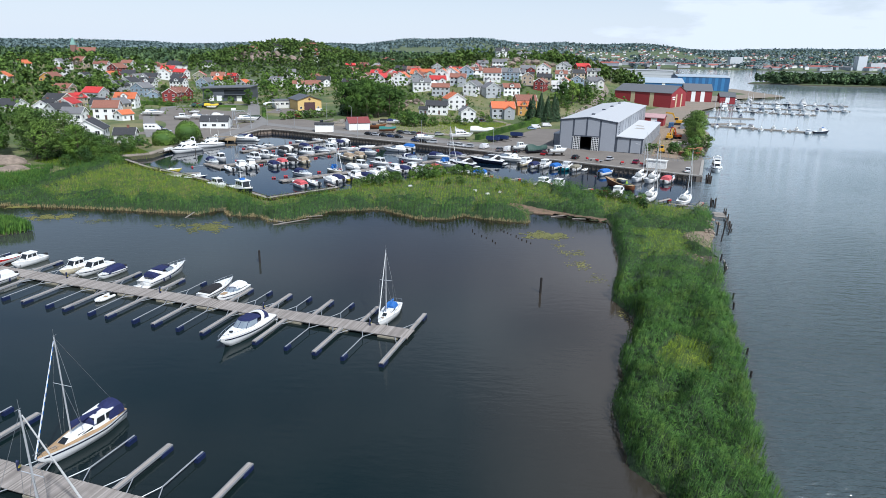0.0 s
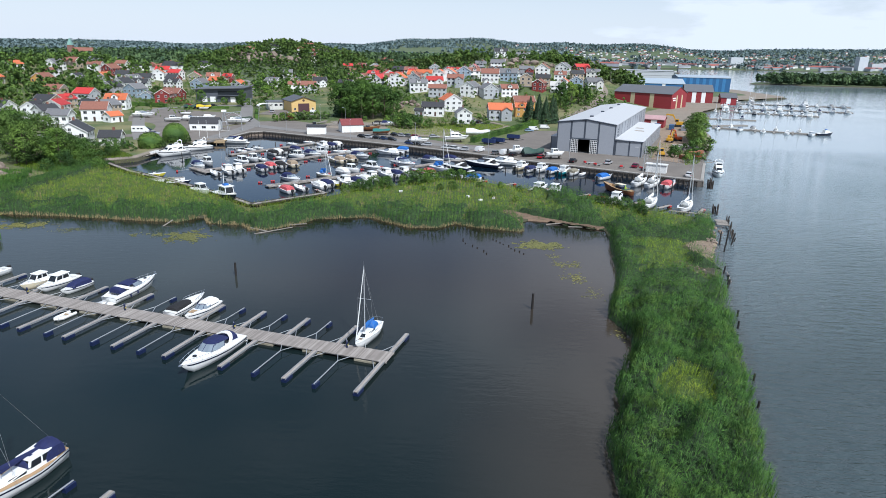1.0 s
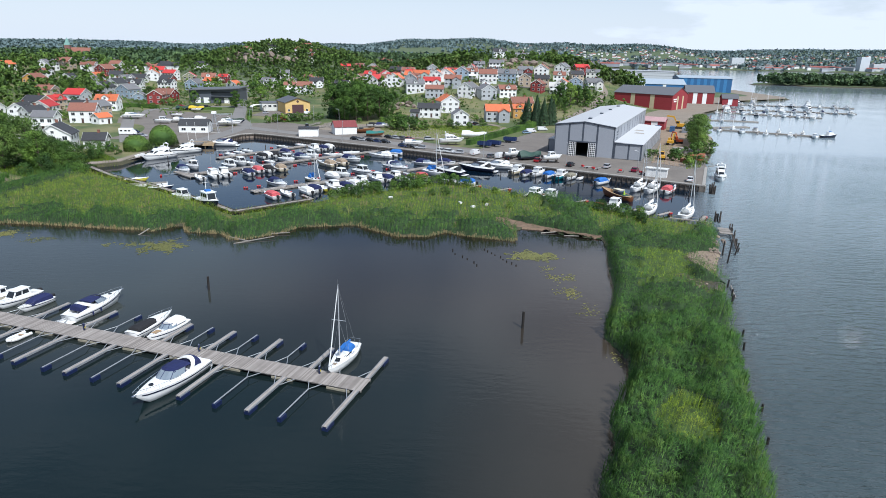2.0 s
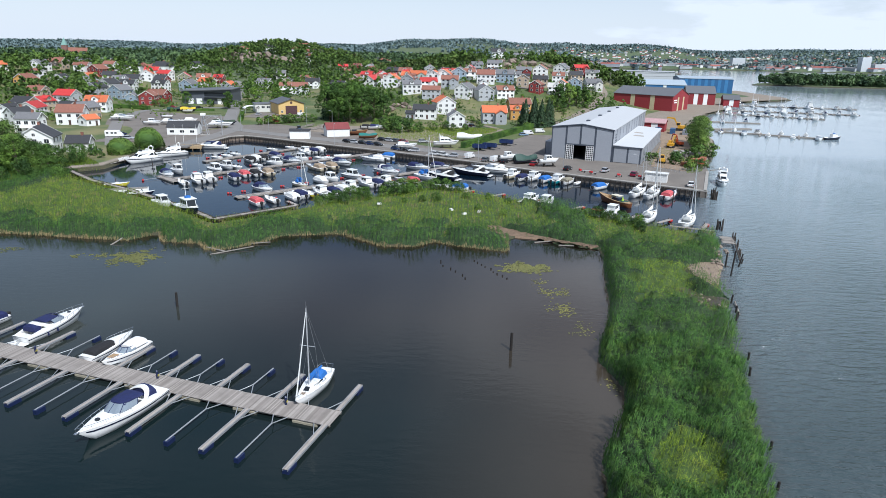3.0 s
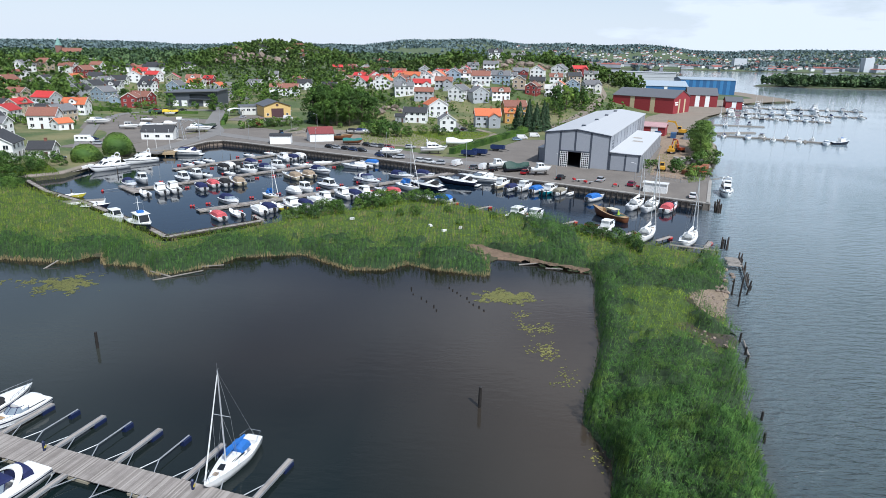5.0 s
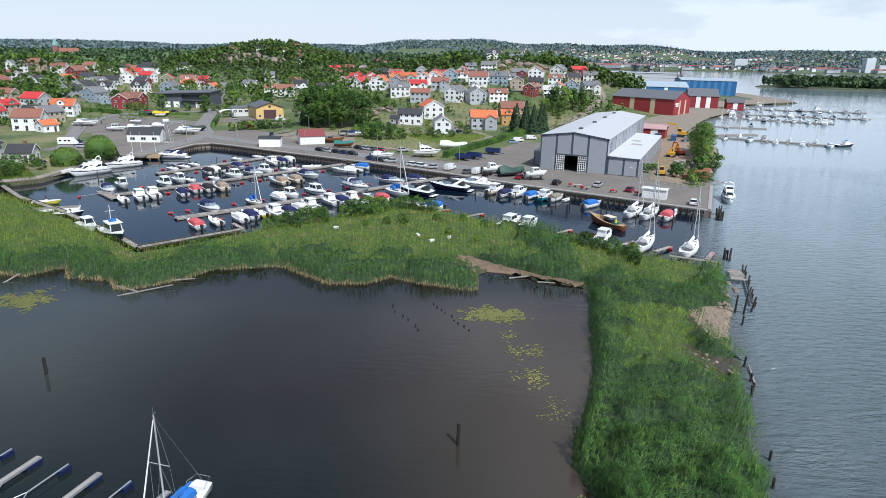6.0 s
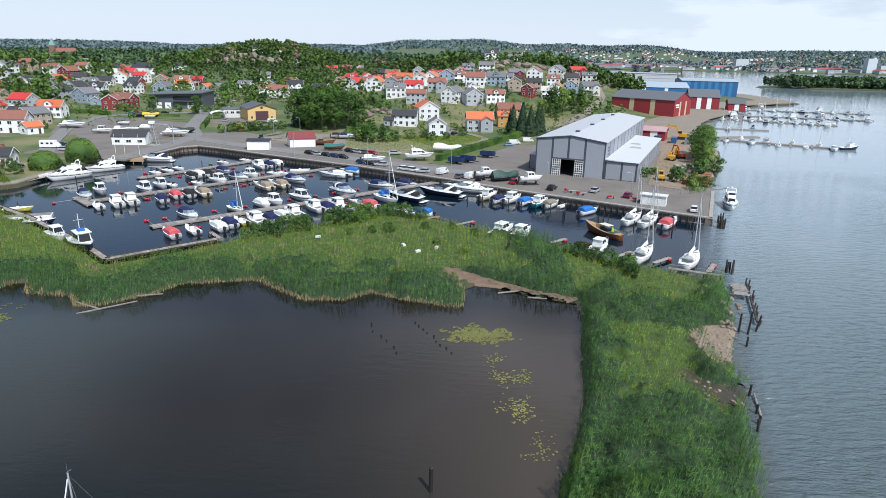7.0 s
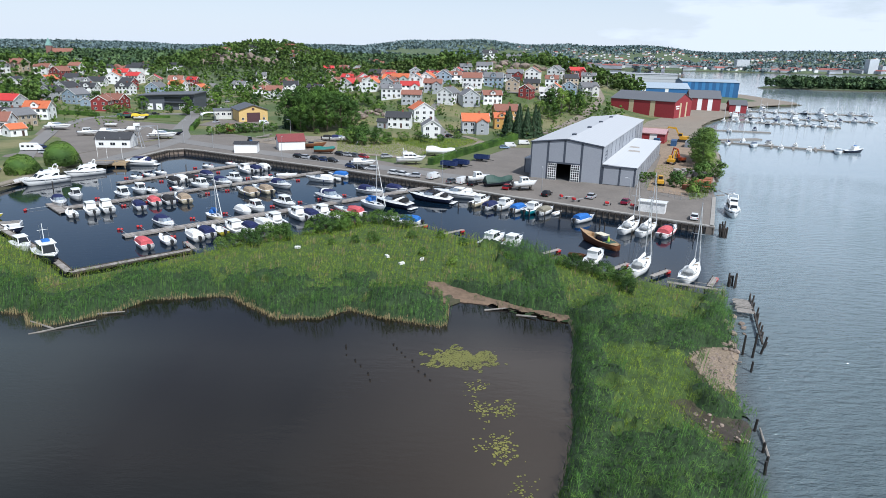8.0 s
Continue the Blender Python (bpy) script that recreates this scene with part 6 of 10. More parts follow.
CANVAS = {"navy": M_NAVY, "blue": M_BLUE, "black": M_BLACKC, "red": M_REDC, "white": M_WHITEC, "tan": M_TANC, "khaki": M_KHAKI, "clear": M_WHITEC, "dark": M_BLACKC, "teal": M_WHITEC, "cream": M_TANC, "yellow": M_KHAKI}
CNAME = {"navy": "navy blue", "clear": "white", "dark": "black", "tan": "tan", "khaki": "khaki"}


def make_boat(kind, colour):
    cn = CNAME.get(colour, colour)
    cv = CANVAS.get(colour, M_NAVY)
    park = pose(0, 0, -60)
    if kind == "cruiser":  # sport cruiser of ten metres
        dark = colour == "dark"
        ob = thing("motor_cruiser", park, f"{'dark-hulled' if dark else 'white'} motor cruiser with a {cn} cockpit canopy", "motor boat", "moored boats")
        r = hull_lines(10.2, 3.3, 1.15, 1.75, 0.5)
        hull_parts(ob, r, M_DARKHULL if dark else M_GEL, M_GEL, (0.04, 0.42), 0.6, None if dark else M_DARKHULL)
        foredeck_part(ob, r, -1.0, 4.7, 0.52, M_GEL)
        for s in (1, -1):  # coamings that sweep aft from the windscreen
            part("coaming", Geo().loft([[(x, s * (w - 0.03), z), (x, s * (w - 0.42), z), (x, s * (w - 0.40), z + q), (x, s * (w - 0.14), z + q)] for x, w, z, q in ((-4.7, 1.42, 1.16, 0.15), (-3.2, 1.56, 1.18, 0.42), (-1.9, 1.62, 1.22, 0.55), (-0.6, 1.62, 1.26, 0.50))]), M_GEL, ob)
        wrap_screen(ob, 1.55, -0.9, 1.32, 1.78, 0.78, 0.95)
        canopy_part(ob, -2.0, 0.35, 1.15, 0.98, 2.36, 0.30, cv, label=f"{cn} canvas canopy", nose=0.3)
        canopy_part(ob, -3.7, -2.75, 1.15, 1.2, 1.45, 1.15, cv, "aft_canopy", n=8, nose=0.95)
        arch = [[(x - 1.75 * math.sin(a) ** 0.8, 1.55 * math.cos(a) * (1 - 0.12 * math.sin(a)), 1.40 + 1.25 * math.sin(a) ** 0.7 + dz) for x, dz in ((-0.9, 0.0), (-1.55, -0.03), (-1.55, -0.16), (-0.9, -0.14))] for a in (math.pi * j / 12 for j in range(13))]
        part("radar_arch", Geo().loft(arch), M_GEL, ob, "swept white radar arch", smooth=False)
        part("seat", Geo().slab(-4.5, -3.9, -1.1, 1.1, 0.7, 1.2, 0.08), M_WHITEC, ob)
        part("hatch", Geo().rod((2.75, 0, 1.70), (2.75, 0, 1.94), 0.27, 0.25, 12), M_GLASSDARK, ob)
        part("anchor_roller", Geo().slab(4.9, 5.35, -0.14, 0.14, 1.68, 1.80, 0.03), M_STEEL, ob)
        part("swim_platform", Geo().slab(-5.9, -5.0, -1.3, 1.3, 0.25, 0.36, 0.04), M_GEL, ob)
        rail_part(ob, r, 0.45)
        fenders(ob, r, (3, 5), -1)
    elif kind == "cruiser_s":  # day cruiser of seven metres and a half
        ob = thing("day_cruiser", park, f"white day cruiser with a {cn} canopy", "motor boat", "moored boats")
        r = hull_lines(7.6, 2.6, 0.95, 1.35, 0.4)
        hull_parts(ob, r, M_CREAM if colour == "tan" else M_GEL, M_GEL, (0.05, 0.45), 0.5, {"red": surface("red_stripe", (0.45, 0.03, 0.03), 0.3), "tan": M_TANC}.get(colour, M_DARKHULL))
        foredeck_part(ob, r, -0.4, 3.5, 0.42, M_GEL)
        if colour == "clear":
            cabin_part(ob, "wheelhouse", -1.8, 1.4, 1.0, 0.85, 1.05, 2.45, 0.9, 0.2, 0.2, M_GEL, True, ((0.08, 0.48, 0.42, 0.88), (0.54, 0.92, 0.42, 0.88)), roof_over=0.25)
        else:
            wrap_screen(ob, 1.25, -0.5, 1.06, 1.42, 0.62, 0.7)
            canopy_part(ob, -3.1, 0.25, 1.1, 0.95, 1.0, 1.25, cv if colour != "red" else M_REDC, label=f"{cn} canvas canopy")
        rail_part(ob, r, 0.5, 0.45)
        fenders(ob, r, (3,), 1)
        outboard_part(ob, -3.8, 0.6)
    elif kind == "cabin":  # small pilothouse boat
        hull = {"teal": M_TEALGEL, "cream": M_CREAM}.get(colour, M_GEL)
        ob = thing("cabin_boat", park, f"small {colour} cabin boat with tinted windows", "motor boat", "moored boats")
        r = hull_lines(6.6, 2.45, 0.85, 1.25, 0.35)
        hull_parts(ob, r, hull, M_GEL, (0.04, 0.36), 0.45, None)
        foredeck_part(ob, r, 0.3, 3.0, 0.36, M_GEL)
        cabin_part(ob, "wheelhouse", -1.3, 1.3, 0.95, 0.82, 0.95, 2.12, 0.85, 0.12, 0.20, M_GEL, True, ((0.08, 0.46, 0.45, 0.88), (0.54, 0.9, 0.45, 0.88)), roof_over=0.22)
        rail_part(ob, r, 0.55, 0.4)
        outboard_part(ob, -3.3, 0.55)
    elif kind == "covered":  # open boat under a cover
        ob = thing("covered_boat", park, f"small white motor boat under a {cn} canvas cover", "motor boat", "moored boats")
        r = hull_lines(5.7, 2.2, 0.75, 1.0, 0.3)
        hull_parts(ob, r, M_GEL, M_GEL, (0.06, 0.5), 0.4, M_DARKHULL if colour in ("navy", "black") else None)
        canopy_part(ob, -2.4, 1.2, 0.98, 0.88, 0.78, 0.95, cv, "cover", f"{cn} canvas cover", nose=0.25)
        rail_part(ob, r, 0.62, 0.32)
        outboard_part(ob, -2.85, 0.45)
    elif kind == "open":
        hull = {"yellow": M_YELLOWGEL, "black": M_DARKHULL, "red": M_BUOYRED}.get(colour, M_GEL)
        ob = thing("open_boat", park, f"small open {colour} motor boat with an outboard", "motor boat", "moored boats")
        r = hull_lines(5.2, 2.0, 0.62, 0.9, 0.3)
        hull_parts(ob, r, hull, M_GEL, (0.06, 0.68), 0.35, None)
        part("console", Geo().slab(-0.3, 0.35, -0.35, 0.35, 0.2, 1.0, 0.06), M_GEL, ob)
        part("console_screen", Geo().pane([(0.35, -0.33, 0.98), (0.35, 0.33, 0.98), (0.1, 0.3, 1.35), (0.1, -0.3, 1.35)], 0, 1, 0, 1), M_GLASSDARK, ob)
        for x in (-1.7, -0.85, 1.0):
            part("seat", Geo().slab(x - 0.2, x + 0.2, -0.62, 0.62, 0.3, 0.52, 0.05), M_WHITEC, ob)
        outboard_part(ob, -2.6, 0.4)
    elif kind == "flybridge":
        ob = thing("flybridge_yacht", park, "large white flybridge motor yacht", "motor yacht", "moored boats")
        r = hull_lines(13.2, 4.0, 1.5, 2.2, 0.7)
        hull_parts(ob, r, M_GEL, M_GEL, (0.03, 0.22), 0.6, M_DARKHULL)
        c = cabin_part(ob, "saloon", -3.6, 3.6, 1.65, 1.15, 1.65, 3.15, 1.9, 0.1, 0.22, M_GEL, True, ((0.05, 0.34, 0.42, 0.86), (0.40, 0.66, 0.42, 0.86), (0.70, 0.92, 0.30, 0.8)))
        cabin_part(ob, "forecabin", 2.2, 5.0, 1.05, 0.5, 1.85, 2.4, 1.6, 0.1, 0.2, M_GEL, False)
        cabin_part(ob, "flybridge", -3.8, 1.4, 1.45, 1.1, 3.16, 3.85, 0.8, 0.0, 0.1, M_GEL, False)
        part("flybridge_screen", Geo().pane([(0.7, -0.95, 3.85), (0.7, 0.95, 3.85), (0.2, 0.9, 4.3), (0.2, -0.9, 4.3)], 0, 1, 0, 1), M_GLASSDARK, ob)
        part("seat", Geo().slab(-2.6, -1.9, -1.0, 1.0, 3.86, 4.35, 0.06), M_WHITEC, ob)
        part("radar_arch", Geo().tube([(-3.0, -1.4, 3.8), (-3.6, -1.2, 5.0), (-3.6, 1.2, 5.0), (-3.0, 1.4, 3.8)], 0.12, 6), M_GEL, ob)
        part("radar_dome", Geo().ball((-3.6, 0, 5.25), 0.4, 0.4, 0.22), M_GEL, ob, smooth=True)
        rail_part(ob, r, 0.35, 0.7)
        fenders(ob, r, (3, 5, 7), 1, M_WHITEC)
    elif kind in ("sail", "sail_s", "ketch"):
        L = {"sail": 8.6, "sail_s": 6.0, "ketch": 10.2}[kind]
        k = L / 8.6
        ob = thing("sailing_boat", park, f"white sailing boat with a bare mast and { {'navy': 'navy', 'plain': 'white'}.get(colour, 'blue')} boom cover", "sailing boat", "moored boats")
        r = hull_lines(L, 2.75 * k**0.7, 0.95 * k, 1.2 * k, 0.4, 1.7, 0.62)
        hull_parts(ob, r, M_CREAM if kind == "sail_s" else M_GEL, M_TEAK if kind == "ketch" else M_GEL, (0.08, 0.34), 0.45, M_DARKHULL if kind == "ketch" else None)
        cabin_part(ob, "coachroof", -1.5 * k, 2.2 * k, 0.85 * k, 0.45 * k, 1.0 * k, 1.42 * k, 1.0, 0.1, 0.15, M_GEL, True, ((0.1, 0.7, 0.3, 0.75),))
        part("hatch", Geo().slab(2.3 * k, 2.8 * k, -0.25, 0.25, 1.12 * k, 1.24 * k, 0.03), M_TANC, ob)
        mz, mx = 1.4 * k, 0.9 * k
        mh = mz + {"sail": 9.6, "sail_s": 7.2, "ketch": 10.5}[kind]
        mast = part("mast", Geo().rod((mx, 0, mz), (mx, 0, mh), 0.085, 0.06, 8), M_ALU, ob)
        sp = mz + (mh - mz) * 0.52
        part("spreader", Geo().rod((mx, -0.95 * k, sp), (mx, 0.95 * k, sp), 0.03), M_ALU, mast)
        part("masthead", Geo().rod((mx, 0, mh), (mx, 0, mh + 0.8), 0.012).rod((mx - 0.3, 0, mh + 0.1), (mx + 0.1, 0, mh + 0.1), 0.02), M_RIG, mast)
        part("boom", Geo().rod((mx, 0, mz + 0.75), (-2.6 * k, 0, mz + 0.72), 0.06, 0.05, 6), M_ALU, ob)
        cvr = {"navy": M_NAVY, "plain": M_WHITEC}.get(colour, M_BLUE)
        rings = [[(mx - 0.05 - s * 3.3 * k, q * (0.24 - 0.13 * s), mz + 0.72 + v * (0.62 - 0.42 * s)) for q, v in ((-1, 0.0), (-0.7, 0.55), (0, 1), (0.7, 0.55), (1, 0.0), (0, -0.35))] for s in (0, 0.3, 0.65, 1)]
        part("boom_cover", Geo().loft(rings), cvr, ob)
        canopy_part(ob, -2.2 * k, -0.7 * k, 0.85 * k, 0.8 * k, 1.38 * k, 0.75, cvr, "spray_hood", n=6)
        bow = (L / 2 - 0.05, 0, 1.25 * k)
        rig = Geo().rod((mx, 0, mh - 0.1), (-L / 2 + 0.1, 0, 1.0 * k), 0.014, 0.014, 3)
        for s in (1, -1):
            rig.rod((mx, 0, mh - 0.2), (mx, s * 0.95 * k, sp), 0.014, 0.014, 3).rod((mx, s * 0.95 * k, sp), (mx - 0.2, s * 1.25 * k, 1.05 * k), 0.014, 0.014, 3)
            rig.rod((mx, 0, sp), (mx - 0.5, s * 1.25 * k, 1.05 * k), 0.014, 0.014, 3)
        part("rigging", rig, M_RIG, ob)
        part("furled_jib", Geo().rod(bow, (mx + 0.1, 0, mh - 0.4), 0.085, 0.045, 6), M_WHITEC, ob)
        if kind == "ketch":  # the blue strip of the furled sail winds round the stay
            a, b = Vector(bow), Vector((mx + 0.1, 0, mh - 0.4))
            part("sail_strip", Geo().tube([a + (b - a) * (k / 90) + Vector((0, math.cos(k * 0.9), 0.6 * math.sin(k * 0.9))) * (0.075 - 0.035 * k / 90) for k in range(91)], 0.045), M_BLUE, ob, "blue strip of the furled sail")
        rail_part(ob, r, 0.82, 0.55)
        st = Geo()
        st.tube([(-L / 2 + 1.2, -0.95 * k, 1.0), (-L / 2 + 1.2, -0.95 * k, 1.6), (-L / 2, -0.7 * k, 1.6), (-L / 2, 0.7 * k, 1.6), (-L / 2 + 1.2, 0.95 * k, 1.6), (-L / 2 + 1.2, 0.95 * k, 1.0)], 0.02)
        part("stern_rail", st, M_STEEL, ob)
        if kind == "ketch":
            cabin_part(ob, "deckhouse", -3.6, -0.6, 1.15, 1.0, 1.15, 2.35, 0.6, 0.2, 0.18, M_GEL, True, ((0.08, 0.45, 0.35, 0.85), (0.52, 0.9, 0.35, 0.85)))
            canopy_part(ob, -4.6, -2.6, 1.15, 1.15, 1.3, 1.5, M_NAVY, "cockpit_cover", "navy cockpit cover")
            part("side_deck", Geo().slab(2.4, 3.3, -0.5, 0.5, 1.33, 1.39, 0.02), M_TEAK, ob)
    elif kind == "wooden":
        ob = thing("wooden_boat", park, "old varnished wooden double-ended boat", "wooden boat", "moored boats")
        r = hull_lines(9.4, 3.0, 0.95, 1.6, 0.5, 1.9, 0.35)
        hull_parts(ob, r, M_VARNISH, M_TEAK, (0.12, 0.7), 0.5, None)
        cabin_part(ob, "engine_box", -1.8, 0.2, 0.8, 0.7, 0.6, 1.55, 0.2, 0.1, 0.1, M_DARKHULL, False)
        part("cover", Geo().slab(-3.4, -2.0, -0.9, 0.9, 0.95, 1.15, 0.08), M_GREENTARP, ob)
        part("gunwale", Geo().tube([(x, w, z + 0.06) for x, w, z, _ in r], 0.06).tube([(x, -w, z + 0.06) for x, w, z, _ in r], 0.06), M_TEAK, ob)
    elif kind == "dinghy":
        mt = M_VARNISH if colour == "brown" else M_GEL
        ob = thing("dinghy", park, f"small {colour} rowing dinghy", "dinghy", "moored boats")
        r = hull_lines(3.2, 1.45, 0.42, 0.6, 0.15, 1.8, 0.7, 9)
        hull_parts(ob, r, mt, mt, (0.05, 0.8), 0.28, None)
        for x in (-0.8, 0.2):
            part("thwart", Geo().box(x - 0.12, x + 0.12, -0.5, 0.5, 0.30, 0.34), M_TEAK, ob)
    elif kind == "rib":
        ob = thing("inflatable_boat", park, "white inflatable dinghy beside the pontoon", "dinghy", "moored boats")
        pts = [(-1.5, -0.6, 0.25), (0.7, -0.6, 0.27), (1.3, -0.35, 0.33), (1.55, 0, 0.38), (1.3, 0.35, 0.33), (0.7, 0.6, 0.27), (-1.5, 0.6, 0.25)]
        part("tube", Geo().tube(pts, 0.22, 8), M_WHITEC, ob)
        part("floor", Geo().box(-1.4, 1.1, -0.5, 0.5, 0.08, 0.14), M_WHITEC, ob)
        part("thwart", Geo().box(-0.6, -0.3, -0.55, 0.55, 0.33, 0.38), M_TEAK, ob)
    elif kind == "trawler":
        ob = thing("work_boat", park, "black and white work boat with a wheelhouse and mast", "work boat", "moored boats")
        r = hull_lines(9.2, 3.1, 1.0, 1.8, 0.6, 2.0, 0.8)
        hull_parts(ob, r, M_DARKHULL, M_GEL, (0.05, 0.36), 0.45, None)
        part("bulwark", Geo().tube([(x, w, z + 0.12) for x, w, z, _ in r], 0.09).tube([(x, -w, z + 0.12) for x, w, z, _ in r], 0.09), M_GEL, ob)
        cabin_part(ob, "wheelhouse", -0.9, 2.0, 1.15, 0.95, 1.1, 2.9, 0.4, 0.05, 0.1, M_GEL, True, ((0.08, 0.3, 0.5, 0.86), (0.38, 0.62, 0.5, 0.86), (0.7, 0.92, 0.5, 0.86)), roof_over=0.3)
        part("roof_box", Geo().slab(-0.3, 0.6, -0.5, 0.5, 3.02, 3.35, 0.05), M_BLUE, ob)
        part("mast", Geo().rod((-0.6, 0, 2.9), (-0.6, 0, 5.6), 0.07, 0.04).rod((-0.6, -0.7, 4.6), (-0.6, 0.7, 4.6), 0.03), M_GEL, ob)
        part("aerial", Geo().rod((0.5, 0.5, 3.0), (0.5, 0.5, 5.2), 0.015).rod((0.2, -0.5, 3.0), (0.1, -0.5, 5.6), 0.015), M_RIG, ob)
        rail_part(ob, r, 0.5, 0.45)
    elif kind == "barge":
        ob = thing("work_barge", park, "low flat white work barge", "barge", "moored boats")
        part("hull", Geo().slab(-4, 4, -1.2, 1.2, -0.2, 0.7, 0.08), M_GEL, ob)
        part("deck", Geo().box(-3.8, 3.8, -1.05, 1.05, 0.704, 0.74), M_WOODGREY, ob)
        part("rail", Geo().tube([(-3.9, -1.1, 1.1), (3.9, -1.1, 1.1), (3.9, 1.1, 1.1)], 0.03), M_STEEL, ob)
        outboard_part(ob, -4, 0.5)
    elif kind == "bowrider":
        ob = thing("bowrider", park, "white bowrider with a tan foredeck and low white hardtop", "motor boat", "moored boats")
        r = hull_lines(7.4, 2.5, 0.9, 1.25, 0.35)
        hull_parts(ob, r, M_GEL, M_GEL, (0.04, 0.4), 0.45, M_DARKHULL)
        part("foredeck_pad", Geo().slab(1.4, 2.5, -0.4, 0.4, 1.18, 1.32, 0.03), M_TEAK, ob, "teak sun pad")
        foredeck_part(ob, r, 0.2, 3.4, 0.10, M_GEL)
        wrap_screen(ob, 1.1, -0.8, 1.02, 1.10, 0.60, 0.8)
        canopy_part(ob, -2.9, -0.2, 1.05, 0.92, 1.2, 0.80, M_GEL, "hardtop", "white hardtop", nose=0.75)
        rail_part(ob, r, 0.6, 0.3)
        fenders(ob, r, (3, 5), -1, M_WHITEC)
    elif kind == "sunboat":
        ob = thing("motor_cruiser", park, f"white open cruiser under a {cn} cockpit cover", "motor boat", "moored boats")
        r = hull_lines(7.8, 2.55, 0.95, 1.35, 0.35)
        hull_parts(ob, r, M_GEL, M_GEL, (0.04, 0.45), 0.45, M_DARKHULL)
        foredeck_part(ob, r, 0.0, 3.6, 0.34, M_GEL)
        canopy_part(ob, -3.3, 0.8, 1.05, 0.9, 0.98, 0.72, cv, "cockpit_cover", f"{cn} cockpit cover", nose=0.45)
        rail_part(ob, r, 0.55, 0.45)
    return ob


TEMPLATES = {}


SIZE = [1.0]
FAR = [False]


def boat(kind, colour, x, y, heading, z=0.0, roll=0.0):
    key = kind, colour, SIZE[0]
    if key not in TEMPLATES:
        TEMPLATES[key] = make_boat(kind, colour)
        TEMPLATES[key].scale = (SIZE[0], SIZE[0], SIZE[0] * (0.86 if kind in ("cruiser", "cruiser_s") else 1.0))
        if FAR[0]:  # too far off for fittings to be told apart
            for o in list(TEMPLATES[key].children_recursive):
                if o.name.split(".")[0] in ("bow_rail", "stern_rail", "fender", "hatch", "masthead", "stripe", "swim_platform", "outboard_motor", "spreader", "anchor_roller", "coaming", "rigging", "screen_frame", "seat", "aft_canopy", "side_window"):
                    bpy.data.objects.remove(o)
    return copy_thing(TEMPLATES[key], pose(x, y, z, roll, 0, heading))


# outer marina
PERP = HEAD - 90  # pointing away from the pontoon on its far side
SIZE[0] = 1.07
boat("cruiser", "navy", -27.6, 81.8, PERP + 180 - 2)
SIZE[0] = 1.0
boat("sail", "white", -8.4, 88.9, PERP + 180 + 3)
boat("sunboat", "black", -37.2, 97.4, PERP - 2)
boat("bowrider", "white", -34.3, 95.6, PERP + 180)
boat("cruiser", "navy", -48.6, 103.4, PERP)
boat("covered", "navy", -58.2, 103.6, PERP + 180)
boat("cruiser_s", "clear", -62.0, 105.0, PERP + 180)
boat("cabin", "cream", -65.4, 105.2, PERP + 180)
boat("cabin", "white", -75.6, 108.0, PERP + 180)
boat("open", "red", -80.6, 109.2, PERP + 180)
boat("cruiser_s", "white", -74.6, 97.6, PERP + 180)
boat("rib", "white", -53.6, 92.9, PERP + 180)
boat("ketch", "navy", -35.6, 55.8, PERP + 180)
SIZE[0] = 1.18
boat("sail", "navy", -30.05, 40.1, PERP)
SIZE[0] = 1.0
boat("cruiser_s", "navy", -84.0, 99.6, PERP)
# inner marina, row by row
boat("flybridge", "white", -101.3, 237.2, 238)
SIZE[0] = 0.88
boat("flybridge", "white", -97.6, 251.0, 229)
SIZE[0] = 1.27
boat("cruiser", "navy", -91.5, 271.2, 185)
boat("open", "yellow", -89.3, 197.6, 20)
boat("barge", "white", -82.7, 191.0, 25)
boat("open", "black", -77.3, 187.3, 20)
boat("cabin", "white", -66.3, 176.3, -40)
boat("trawler", "black", -57.4, 170.3, -45)
boat("cruiser_s", "navy", -81.4, 212.5, -50)
boat("cabin", "white", -81.2, 219.4, -50)
boat("open", "white", -72.9, 203.1, 132)
boat("cabin", "white", -70.1, 206.4, 132)
boat("cabin", "white", -67.8, 209.2, 132)
boat("cruiser_s", "clear", -70.4, 223.0, -48)
boat("cabin", "white", -68.6, 228.6, -48)
boat("covered", "navy", -61.4, 212.5, 132)
boat("covered", "red", -59.9, 217.4, 132)
boat("covered", "black", -57.0, 219.1, 132)
boat("cruiser_s", "tan", -54.2, 221.6, 132)
boat("open", "white", -65.4, 229.0, -48)
boat("open", "white", -59.7, 233.0, -48)
boat("cruiser_s", "navy", -46.6, 195.9, -45)
boat("covered", "red", -44.7, 181.1, 135)
boat("open", "white", -41.4, 184.5, 135)
boat("covered", "white", -37.0, 187.7, 135)
boat("covered", "navy", -35.6, 190.7, 135)
boat("open", "yellow", -33.4, 192.9, 135)
boat("cabin", "white", -30.3, 193.8, 135)
boat("covered", "navy", -27.6, 195.6, 135)
boat("covered", "white", -25.6, 199.0, 135)
boat("cabin", "white", -23.4, 201.4, 135)
boat("sail_s", "white", -38.3, 204.0, -45)
boat("covered", "white", -33.1, 209.3, -45)
boat("cabin", "white", -31.1, 212.7, -45)
boat("cruiser_s", "clear", -25.3, 218.6, -45)
boat("cabin", "white", -19.7, 207.5, 135)
boat("covered", "navy", -17.1, 209.0, 135)
boat("cabin", "white", -14.3, 210.5, 135)
boat("open", "white", -10.9, 208.6, 135)
boat("cruiser_s", "red", -7.9, 212.6, 150)
boat("cruiser", "navy", -15.0, 226.3, -51)
boat("sail", "white", -2.4, 219.6, -51)
boat("cruiser", "dark", 1.7, 222.9, 150)
boat("cruiser_s", "navy", -5.7, 236.7, -35)
